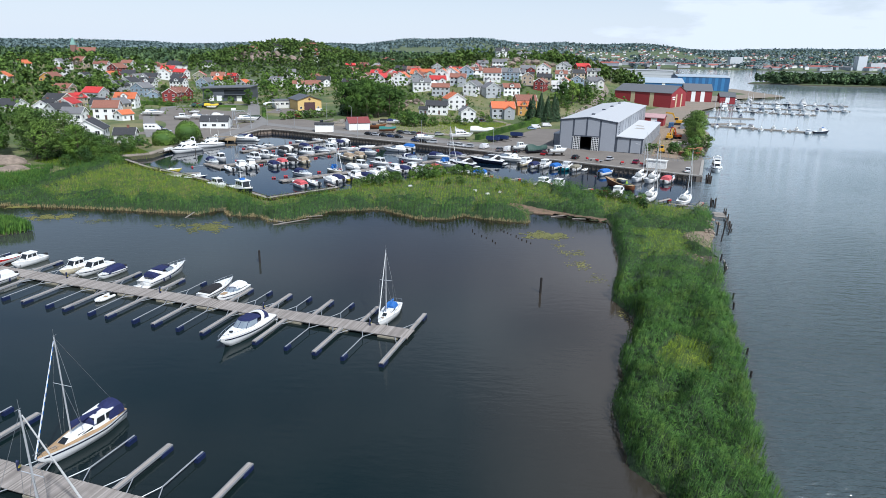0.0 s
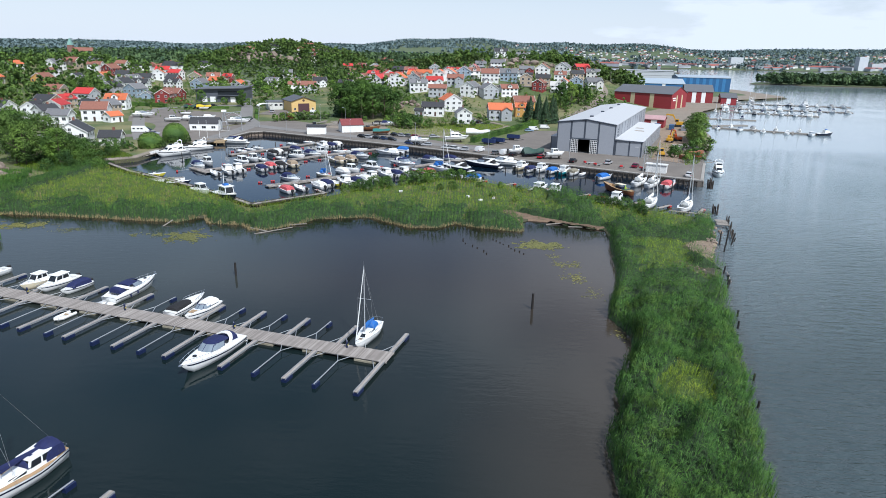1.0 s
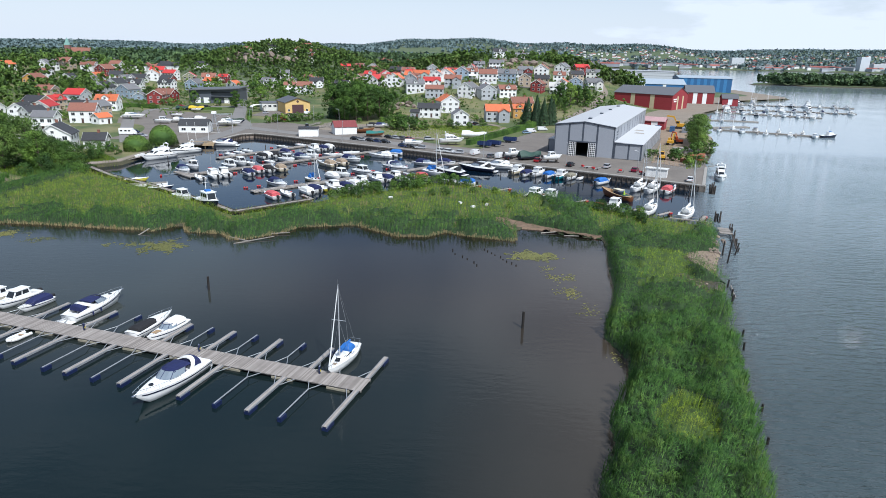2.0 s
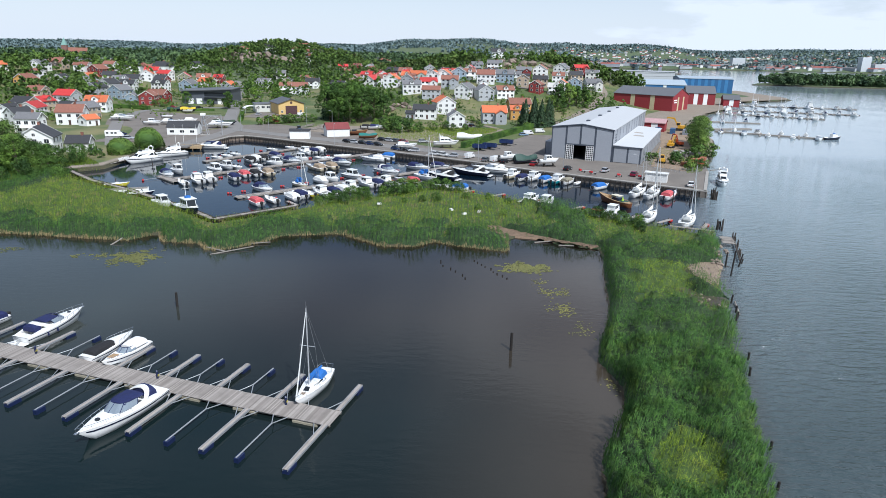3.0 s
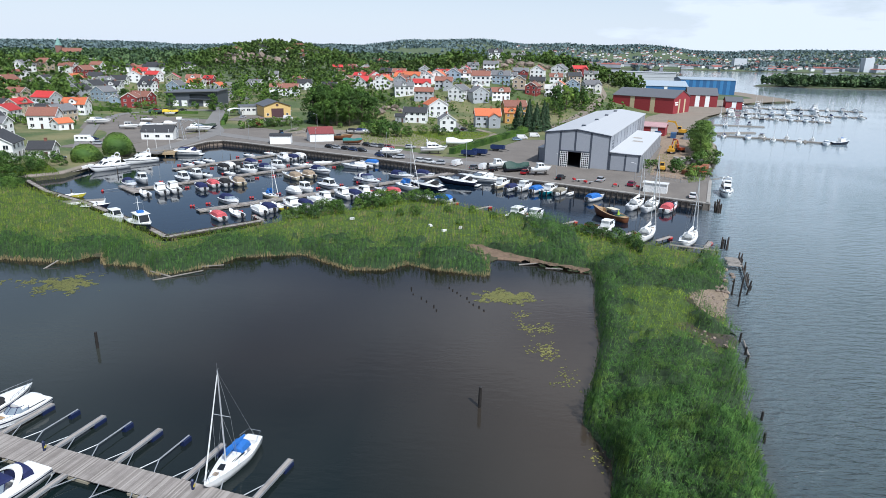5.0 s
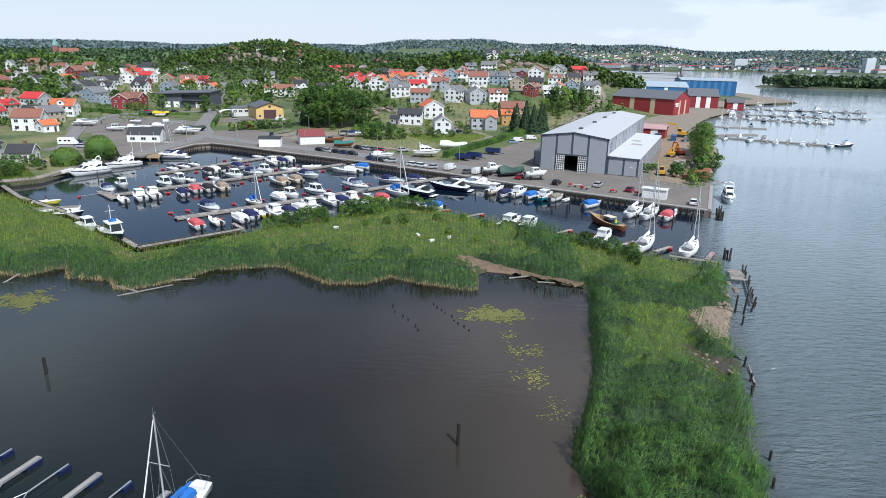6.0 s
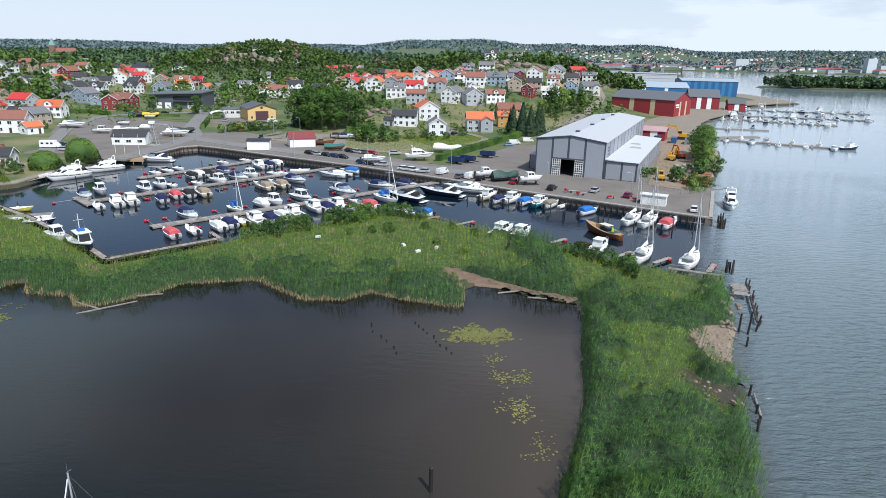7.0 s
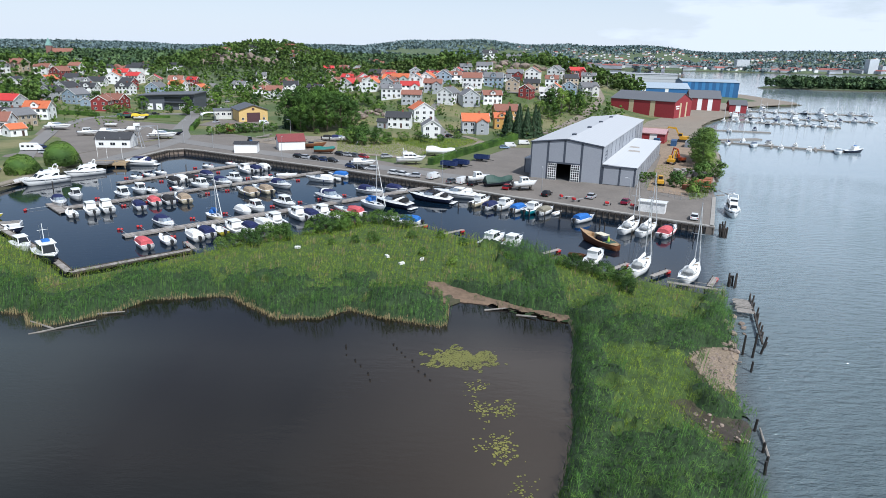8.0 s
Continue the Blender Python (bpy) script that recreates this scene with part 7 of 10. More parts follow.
boat("cruiser", "dark", 11.6, 229.9, 160)
boat("open", "yellow", 14.2, 233.2, 160)
boat("cruiser", "clear", 18.4, 236.1, 165)
boat("covered", "navy", 1.3, 240.9, -30)
boat("open", "white", -78.6, 246.8, -40)
boat("open", "white", -76.5, 250.9, -40)
boat("open", "white", -75.0, 255.2, -40)
boat("covered", "black", -66.7, 243.9, 140)
boat("covered", "white", -65.7, 246.9, 140)
boat("covered", "black", -63.7, 248.1, 140)
boat("covered", "navy", -59.6, 253.6, -40)
boat("cabin", "white", -55.1, 237.8, -40)
boat("cruiser_s", "navy", -50.6, 242.8, -40)
boat("cabin", "white", -48.8, 247.6, -40)
boat("cruiser_s", "tan", -40.3, 231.8, 140)
boat("cruiser_s", "tan", -37.0, 235.4, 140)
boat("open", "white", -42.3, 251.4, -40)
boat("open", "white", -39.2, 251.9, -40)
boat("cruiser_s", "navy", -32.9, 241.9, -40)
boat("cabin", "white", -51.7, 264.2, 140)
boat("covered", "navy", -49.3, 266.8, 140)
boat("covered", "white", -47.7, 270.4, 140)
boat("open", "white", -65.1, 268.6, -40)
boat("open", "white", -59.1, 274.3, -40)
boat("open", "white", -35.9, 258.3, 10)
boat("cruiser_s", "white", -24.0, 252.3, 165)
boat("open", "white", -20.7, 254.7, 165)
boat("covered", "blue", -19.7, 259.8, 165)
boat("open", "white", 3.7, 206.5, 160)
boat("covered", "blue", 7.5, 205.5, 160)
boat("cabin", "cream", 25.5, 227.4, 52)
boat("covered", "navy", 28.5, 223.7, 52)
boat("cabin", "white", 32.0, 224.2, 52)
boat("covered", "blue", 35.7, 222.0, 52)
boat("cabin", "teal", 39.1, 220.5, 52)
boat("covered", "khaki", 42.2, 219.6, 52)
boat("dinghy", "white", 45.0, 218.7, 52)
boat("covered", "blue", 50.9, 212.7, 40)
wb = boat("wooden", "brown", 50.4, 193.1, 122)
part("shelter", Geo().box(-1.9, 0.3, -0.75, 0.75, 1.95, 2.03).box(0.22, 0.3, -0.7, 0.7, 0.9, 1.95), M_CREAM, wb, "pale cockpit shelter")
part("furled_cover", Geo().loft([[(-2.4 + r * math.cos(k * math.tau / 7), r * math.sin(k * math.tau / 7), z) for k in range(7)] for z, r in ((0.7, 0.22), (1.0, 0.30), (1.5, 0.20), (2.0, 0.05))]), surface("lime_green_canvas", (0.36, 0.52, 0.05), 0.8), wb, "lime green furled canvas cover")
boat("cruiser_s", "clear", 27.5, 191.0, 57)
boat("cabin", "white", 31.6, 189.2, 57)
boat("dinghy", "brown", 44.5, 183.1, -20)
boat("cabin", "white", 47.2, 180.2, 57)
boat("sail", "plain", 60.5, 205.6, 54)
boat("sail", "plain", 64.1, 203.9, 54)
boat("cruiser_s", "red", 68.6, 202.9, 54)
boat("sail", "plain", 55.4, 176.3, 57)
boat("sail", "plain", 63.9, 173.3, 57)
SIZE[0] = 0.95
boat("flybridge", "white", 91.8, 224.6, -108)


SIZE[0] = 1.0


# inner pontoons with their booms and red buoys
def inner_pontoon(pts, width, booms, label="wooden pontoon of the inner marina"):
    (x0, y0), (x1, y1) = pts
    d = Vector((x1 - x0, y1 - y0, 0))
    n, ang = d.length, math.degrees(math.atan2(d.y, d.x))
    ob = thing("pontoon", turned(x0, y0, 0, ang), label, "pontoon", "inner pontoons")
    dk = Geo()
    for k in range(int(n / 0.3)):
        dk.box(k * 0.3, k * 0.3 + 0.275, -width / 2, width / 2, 0.42, 0.48)
    part("deck", dk, M_PLANKGEO, ob)
    for s in (-1, 1):
        part("beam", Geo().box(0, n, s * width / 2 - 0.1, s * width / 2 + 0.1, 0.12, 0.415), M_WOODGREY, ob)
    for k in range(int(n / 8)):
        part("float", Geo().slab(2 + k * 8, 4.5 + k * 8, -width / 2 + 0.1, width / 2 - 0.1, -0.3, 0.12, 0.05), M_FLOATGREY, ob)
    for s, side in booms:
        copy_thing(BUOYBOOM, turned(x0, y0, 0, ang) @ pose(s, side * width / 2, 0, 0, 0, 90 * side + random.uniform(-3, 3)))


def buoy_boom():
    ob = thing("buoy_boom", pose(0, 0, -50), "thin steel mooring boom with red buoys", "mooring boom", "buoy booms")
    part("boom", Geo().rod((0, 0, 0.4), (5.6, 0, 0.30), 0.06, 0.05), M_GALV, ob)
    part("buoy", Geo().ball((5.3, 0.28, 0.22), 0.34, 0.34, 0.34), M_BUOYRED, ob, smooth=True)
    part("buoy", Geo().ball((5.0, -0.3, 0.22), 0.34, 0.34, 0.34), M_BUOYRED, ob, smooth=True)
    return ob


BUOYBOOM = buoy_boom()
random.seed(4)
inner_pontoon([(-51.5, 186.5), (-27.0, 210.0)], 2.4, [(s, 1) for s in (1, 5, 12, 17, 25, 30)] + [(s, -1) for s in (1.5, 8, 14, 20)])
inner_pontoon([(-27.0, 210.0), (11.5, 248.0)], 2.4, [(s, 1) for s in (4, 12, 18, 26, 36, 44)] + [(s, -1) for s in (6, 14, 28, 34, 46)])
inner_pontoon([(-84.0, 212.5), (-75.0, 204.0)], 2.0, [(3, -1)])
inner_pontoon([(-78.0, 208.5), (-26.0, 267.0)], 2.4, [(s, 1) for s in (10, 16, 30, 38, 46, 54, 62)] + [(s, -1) for s in (12, 18, 24, 34, 40, 56, 64, 70)])
inner_pontoon([(-81.0, 239.5), (-47.5, 290.0)], 2.2, [(s, 1) for s in (6, 12, 30, 36, 44)] + [(s, -1) for s in (4, 10, 22, 30, 46, 52)])
gone(BUOYBOOM)
# gangways down from the quay
for x0, y0, x1, y1 in ((-20.5, 264.0, -26.5, 266.5), (17.0, 242.0, 11.3, 246.2)):
    v = Vector((x1 - x0, y1 - y0, 0))
    gw = thing("gangway", turned(x0, y0, 0, math.degrees(math.atan2(v.y, v.x))), "short wooden gangway down to the pontoon", "gangway", "gangways")
    part("walkway", Geo().loft([[(0, -0.7, 1.9), (0, 0.7, 1.9), (0, 0.7, 2.05), (0, -0.7, 2.05)], [(v.length, -0.7, 0.5), (v.length, 0.7, 0.5), (v.length, 0.7, 0.62), (v.length, -0.7, 0.62)]]), M_WOODGREY, gw)
    part("handrail", Geo().rod((0, 0.68, 3.0), (v.length, 0.68, 1.5), 0.03).rod((0, 0.68, 2.0), (0, 0.68, 3.0), 0.03).rod((v.length, 0.68, 0.6), (v.length, 0.68, 1.5), 0.03), M_GALV, gw)

# stubby piers with red drums along the spit's inner shore, and mooring posts off the quay
for x, y, hd in ((9.8, 200.5, 40), (18.5, 197.0, 42), (27.8, 190.8, 42), (38.6, 184.2, 42), (51.0, 176.0, 45), (57.8, 172.8, 42), (66.2, 168.8, 60), (-34.5, 180.5, 130)):
    pr = thing("jetty", turned(x, y, 0, hd), "short grey wooden jetty with a red drum", "jetty", "short jetties")
    pd = Geo()
    for k in range(6):
        pd.box(-2.5, 3.4, -0.5 + k * 0.17, -0.5 + k * 0.17 + 0.155, 0.55, 0.61)
    part("deck", pd, M_PLANKGEO, pr)
    part("drum", Geo().rod((2.2, -0.25, 0.30), (3.2, -0.25, 0.30), 0.34, 0.34, 10), M_BUOYRED, pr, "red float drum")
    for u in (-1.5, 1.0, 3.0):
        part("post", Geo().rod((u, 0.55, -1.5), (u, 0.55, 0.9), 0.1), M_TIMBER, pr)
rnd = random.Random(8)
for x, y in ((19.5, 222), (23.6, 222.5), (27.0, 220.5), (30.6, 219.5), (34.0, 218.0), (37.6, 216.3), (41.4, 215.4), (45.0, 213.6), (49.0, 211.0), (53.5, 207.0), (53.8, 203.0), (59.5, 200.5), (64.0, 199.8), (68.0, 198.5), (72.5, 197.5), (-70.5, 262.5), (-95.0, 231.0), (-90.5, 199.0)):
    single("mooring_post", Geo().rod((0, 0, -2.3), (rnd.uniform(-0.08, 0.08), rnd.uniform(-0.08, 0.08), rnd.uniform(1.5, 2.4)), 0.15, 0.13, 7), M_TIMBER, "dark timber mooring post off the quay", "post", "mooring posts", m=pose(x, y, 0))

# ---------------------------------------------------------------- vehicles
def car_mesh_parts(ob, paint, van=False, L=4.3, W=1.78):
    """A car with its bow at +x."""
    H = 1.95 if van else 1.48
    a = L / 2
    if van:
        low = [(-a, 0.35), (a, 0.35), (a, 0.85), (a - 0.35, 1.05), (-a, 1.15)]
        top = [(-a, 1.15), (a - 0.35, 1.05), (a - 1.05, H), (-a + 0.06, H)]
    else:
        low = [(-a, 0.35), (a, 0.35), (a, 0.62), (a - 0.12, 0.78), (a - 1.15, 0.95), (-a + 0.12, 0.98), (-a, 0.8)]
        top = [(-a + 0.18, 0.98), (a - 1.15, 0.95), (a - 1.95, H), (-a + 0.75, H)]
    w = W / 2
    part("body", Geo().loft([[(x, -w, z) for x, z in low], [(x, -w * 0.97, z + 0.0) for x, z in low], [(x, w * 0.97, z) for x, z in low], [(x, w, z) for x, z in low]]), paint, ob)
    rings = [[(x, s * (w * (0.95 if z < 1.2 else 0.80)), z) for x, z in top] for s in (-1, 1)]
    part("cabin_glass", Geo().loft(rings), M_GLASSDARK if not van else paint, ob)
    x0, x1 = top[3][0], top[2][0]
    part("roof", Geo().slab(x0 - 0.02, x1 + 0.02, -w * 0.81, w * 0.81, H - 0.02, H + 0.05, 0.04), paint, ob)
    if van:
        part("windscreen", Geo().pane([(top[1][0], -w * 0.94, 1.05), (top[1][0], w * 0.94, 1.05), (top[2][0], w * 0.8, H), (top[2][0], -w * 0.8, H)], 0.08, 0.92, 0.12, 0.9), M_GLASSDARK, ob)
        for s in (1, -1):
            part("side_window", Geo().box(a - 1.75, a - 0.9, s * w * 0.88 - 0.03, s * w * 0.88 + 0.03, 1.12, 1.68), M_GLASSDARK, ob)
    for x in (-a + 0.8, a - 0.85):
        for s in (-1, 1):
            wh = part("wheel", Geo().rod((x, s * (w - 0.2), 0.32), (x, s * (w + 0.01), 0.32), 0.32, 0.32, 12), M_TYRE, ob)
            part("rim", Geo().rod((x, s * (w - 0.02), 0.32), (x, s * (w + 0.025), 0.32), 0.2, 0.18, 10), M_RIM, wh)
    for s in (-1, 1):
        part("headlight", Geo().box(a - 0.12, a + 0.015, s * w * 0.72 - 0.2, s * w * 0.72 + 0.2, 0.60, 0.74), M_LAMPGLASS, ob)
        part("tail_light", Geo().box(-a - 0.015, -a + 0.1, s * w * 0.78 - 0.13, s * w * 0.78 + 0.13, 0.66, 0.84), M_TAIL, ob)


PAINT = {k: surface(f"{k}_car_paint", c, 0.25, 0.2, var=0.03, stain=0.05) for k, c in {"black": (0.012, 0.012, 0.014), "white": (0.75, 0.75, 0.74), "silver": (0.46, 0.47, 0.49), "red": (0.32, 0.015, 0.02), "blue": (0.02, 0.04, 0.12), "grey": (0.13, 0.135, 0.14), "burgundy": (0.20, 0.012, 0.04), "lightblue": (0.25, 0.36, 0.48)}.items()}
CARS = {}


def car(colour, x, y, heading, van=False):
    if (colour, van) not in CARS:
        t = thing("van" if van else "car", pose(0, 0, -70), f"parked {colour} {'delivery van' if van else 'car'} on asphalt", "van" if van else "car", "parked cars")
        car_mesh_parts(t, PAINT[colour], van, 4.9 if van else 4.3, 1.9 if van else 1.78)
        CARS[colour, van] = t
    return copy_thing(CARS[colour, van], turned(x, y, SURF(x, y), heading))


def SURF(x, y):
    """Height of whatever paving lies at a place."""
    scene_z = height_at(x, y)
    return max(scene_z + 0.02, 1.97 if scene_z < 2.05 else scene_z + 0.1)


for row in (
    ("black", -38.5, 283.5, -30), ("silver", -35.4, 281.8, -30), ("black", -31.6, 280.0, -30), ("blue", -28.2, 278.2, -30), ("black", -25.0, 276.6, -30),
    ("black", -25.1, 291.6, -32), ("silver", -21.9, 290.0, -32), ("grey", -18.8, 288.6, -32), ("red", -15.8, 287.0, -32), ("silver", -7.6, 289.2, 20),
    ("blue", -16.6, 266.6, -32), ("black", -13.4, 265.0, -32), ("silver", -9.6, 263.4, 175), ("white", -1.1, 256.6, -28), ("white", 1.9, 255.0, -28),
    ("silver", 5.2, 253.4, 172), ("grey", 17.2, 246.2, 60), ("black", 23.6, 243.4, 60), ("red", 33.4, 239.6, 65), ("black", 43.8, 232.2, 62),
    ("lightblue", 37.2, 320.6, 10), ("silver", 55.8, 230.6, 62), ("burgundy", 63.8, 225.0, 62), ("white", 76.9, 210.4, 68),
    ("red", -168.4, 413.7, 20), ("black", -162.3, 413.0, 20), ("grey", -158.0, 415.5, 20), ("black", -153.0, 415.0, 20), ("silver", -106.7, 384.0, 80),
    ("silver", -126.5, 277.0, 10), ("blue", -134.5, 287.5, 85), ("grey", 10.2, 347.5, 60), ("black", 13.6, 351.5, 60), ("black", -120.8, 243.0, 30), ("silver", -143.0, 500.0, 70),
):
    car(*row)
for row in (("white", 11.4, 252.0, 60), ("white", 20.4, 246.0, 60), ("white", 39.8, 326.0, 10), ("white", 46.2, 334.0, 12), ("white", -82.0, 384.0, 10), ("white", -128, 445, 75)):
    car(*row, van=True)
for o in CARS.values():
    gone(o)


def caravan(x, y, heading):
    ob = thing("motorhome", turned(x, y, SURF(x, y), heading), "white motorhome parked in the boat yard", "motorhome")
    part("body", Geo().slab(-3.4, 2.0, -1.1, 1.1, 0.55, 2.9, 0.2), M_GEL, ob)
    part("cab", Geo().loft([[(2.0, s * 1.0, 0.55), (3.4, s * 0.95, 0.55), (3.3, s * 0.9, 1.2), (2.5, s * 0.85, 2.0), (2.0, s * 0.9, 2.3)] for s in (-1, 1)]), M_GEL, ob)
    for u in (-2.4, -0.6, 0.8):
        part("window", Geo().box(u - 0.45, u + 0.45, -1.13, -1.09, 1.6, 2.2), M_GLASSDARK, ob)
    for u in (-2.2, 2.4):
        for s in (-1, 1):
            part("wheel", Geo().rod((u, s * 0.8, 0.36), (u, s * 1.08, 0.36), 0.36, 0.36, 12), M_TYRE, ob)


caravan(-134.5, 281.5, 10)


def tipper(x, y, heading, label="blue tipping farm trailer"):
    ob = thing("trailer", turned(x, y, SURF(x, y), heading), label, "trailer", "blue trailers")
    paint = surface("blue_trailer_paint", (0.012, 0.028, 0.10), 0.5, var=0.2, stain=0.4)
    body = Geo()
    body.box(-2.7, 2.7, -1.15, 1.15, 1.0, 1.1)
    for s in (-1, 1):
        body.box(-2.7, 2.7, s * 1.15 - 0.05, s * 1.15 + 0.05, 1.0, 2.35)
    body.box(-2.7, -2.6, -1.1, 1.1, 1.1, 2.35).box(2.6, 2.7, -1.1, 1.1, 1.1, 2.35)
    part("tub", body, paint, ob)
    ribs = Geo()
    for k in range(7):
        u = -2.6 + k * 0.86
        ribs.box(u - 0.05, u + 0.05, -1.27, -1.2, 1.0, 2.35).box(u - 0.05, u + 0.05, 1.2, 1.27, 1.0, 2.35)
    part("rib", ribs, paint, ob)
    part("drawbar", Geo().rod((2.6, 0.5, 0.8), (4.6, 0, 0.6), 0.08).rod((2.6, -0.5, 0.8), (4.6, 0, 0.6), 0.08), M_RUBBER, ob)
    part("chassis", Geo().box(-2.5, 2.6, -0.45, 0.45, 0.75, 0.998), M_RUBBER, ob)
    for u in (-1.4, -0.3):
        for s in (-1, 1):
            part("wheel", Geo().rod((u, s * 0.75, 0.5), (u, s * 1.1, 0.5), 0.5, 0.5, 12), M_TYRE, ob)


tipper(15.6, 271.6, -24)
tipper(19.6, 275.2, -24)
tipper(27.0, 287.5, -20)


# excavators and a wheel loader by the track
def digger(x, y, heading, paint, label, s=1.0):
    ob = thing("excavator", turned(x, y, SURF(x, y), heading), label, "excavator", "yard machines")
    for q in (-1, 1):
        part("track", Geo().loft([[(u * s, q * 1.15 * s - 0.3 * s, v * s) for u, v in ((-1.7, 0.35), (-1.4, 0.02), (1.4, 0.02), (1.7, 0.35), (1.4, 0.8), (-1.4, 0.8))], [(u * s, q * 1.15 * s + 0.3 * s, v * s) for u, v in ((-1.7, 0.35), (-1.4, 0.02), (1.4, 0.02), (1.7, 0.35), (1.4, 0.8), (-1.4, 0.8))]]), M_RUBBER, ob)
    part("engine_deck", Geo().slab(-1.9 * s, 1.0 * s, -1.2 * s, 1.2 * s, 0.95 * s, 2.0 * s, 0.12), paint, ob)
    cb = part("cab", Geo().slab(0.1 * s, 1.6 * s, 0.25 * s, 1.2 * s, 2.0 * s, 3.0 * s, 0.1), paint, ob)
    part("cab_window", Geo().box(1.58 * s, 1.63 * s, 0.35 * s, 1.1 * s, 2.1 * s, 2.85 * s).box(0.3 * s, 1.4 * s, 1.18 * s, 1.23 * s, 2.1 * s, 2.85 * s), M_GLASSDARK, cb)
    part("boom", Geo().loft([[(a * s, -0.55 * s, b * s), (a * s, -0.15 * s, b * s), (c * s, -0.15 * s, d * s), (c * s, -0.55 * s, d * s)] for a, b, c, d in ((1.0, 1.5, 1.0, 2.0), (2.6, 4.0, 2.3, 4.6), (4.8, 4.3, 4.9, 4.8))]), paint, ob)
    part("stick", Geo().loft([[(4.7 * s, -0.5 * s, 4.8 * s), (4.7 * s, -0.2 * s, 4.8 * s), (5.0 * s, -0.2 * s, 4.7 * s), (5.0 * s, -0.5 * s, 4.7 * s)], [(5.6 * s, -0.5 * s, 1.6 * s), (5.6 * s, -0.2 * s, 1.6 * s), (5.8 * s, -0.2 * s, 1.7 * s), (5.8 * s, -0.5 * s, 1.7 * s)]]), paint, ob)
    part("bucket", Geo().loft([[(5.2 * s, q, 1.6 * s), (6.0 * s, q, 1.6 * s), (5.9 * s, q, 0.8 * s), (5.1 * s, q, 0.7 * s)] for q in (-0.95 * s, 0.25 * s)]), M_RUBBER, ob)


P_YEL = surface("machine_yellow", (0.52, 0.28, 0.02), 0.5, var=0.12, stain=0.3)
P_ORG = surface("machine_orange", (0.55, 0.09, 0.02), 0.5, var=0.12, stain=0.3)
digger(101.5, 298.5, 110, P_ORG, "orange tracked excavator by the earth track")
digger(96.5, 293, 60, P_YEL, "yellow tracked excavator with raised boom")
digger(121.5, 358, 160, P_YEL, "long yellow tracked excavator", 1.4)
ld = thing("wheel_loader", turned(80.6, 252.4, 2.0, 80), "yellow wheel loader parked by the fence", "wheel loader", "yard machines")
part("body", Geo().slab(-2.2, 1.6, -1.0, 1.0, 0.8, 1.8, 0.15), P_YEL, ld)
part("cab", Geo().slab(-0.9, 0.5, -0.75, 0.75, 1.8, 3.0, 0.1), P_YEL, ld)
part("cab_window", Geo().box(0.49, 0.53, -0.6, 0.6, 1.9, 2.8).box(-0.93, -0.89, -0.6, 0.6, 1.9, 2.8), M_GLASSDARK, ld)
for u in (-1.4, 1.1):
    for s in (-1, 1):
        part("wheel", Geo().rod((u, s * 0.7, 0.65), (u, s * 1.2, 0.65), 0.65, 0.65, 12), M_TYRE, ld)
part("bucket", Geo().loft([[(2.0, q, 0.3), (3.0, q, 0.25), (2.4, q, 1.2)] for q in (-1.2, 1.2)]), M_RUBBER, ld)
tr = thing("tractor", turned(-66.0, 314.0, 2.2, -60), "small blue and red tractor by the quay road", "tractor")
part("body", Geo().slab(-0.4, 1.9, -0.5, 0.5, 0.8, 1.5, 0.08), surface("tractor_blue", (0.03, 0.10, 0.22), 0.5), tr)
part("cab", Geo().slab(-1.4, -0.1, -0.7, 0.7, 1.0, 2.6, 0.1), M_GLASSDARK, tr)
for u, rr in ((-1.0, 0.75), (1.4, 0.45)):
    for s in (-1, 1):
        part("wheel", Geo().rod((u, s * 0.6, rr), (u, s * 0.95, rr), rr, rr, 12), M_TYRE, tr)
part("loader", Geo().slab(2.1, 2.9, -1.0, 1.0, 0.3, 0.9, 0.08), surface("loader_red", (0.42, 0.03, 0.02), 0.5), tr)


# ---------------------------------------------------------------- boats ashore
SIZE[0] = 1.1


def cradle(x, y, heading, L=5.0, h=0.9):
    ob = thing("boat_cradle", turned(x, y, SURF(x, y), heading), "dark steel boat cradle on the yard", "cradle", "boat cradles")
    for s in (-1, 1):
        part("beam", Geo().box(-L / 2, L / 2, s * 0.6 - 0.08, s * 0.6 + 0.08, 0, 0.2), M_TIMBER, ob)
    for u in (-L / 3, L / 3):
        part("crossbar", Geo().box(u - 0.1, u + 0.1, -0.7, 0.7, 0.2, 0.35), M_TIMBER, ob)
        for s in (-1, 1):
            part("upright", Geo().rod((u, s * 0.65, 0.3), (u, s * 0.85, h + 0.35), 0.06), M_TIMBER, ob)
        part("keel_block", Geo().box(u - 0.2, u + 0.2, -0.2, 0.2, 0.352, h - 0.35), M_TIMBER, ob)


def ashore(kind, colour, x, y, heading, lift=0.95):
    z = SURF(x, y)
    cradle(x, y, heading, 5.0, lift)
    return boat(kind, colour, x, y, heading, z + lift + 0.1)


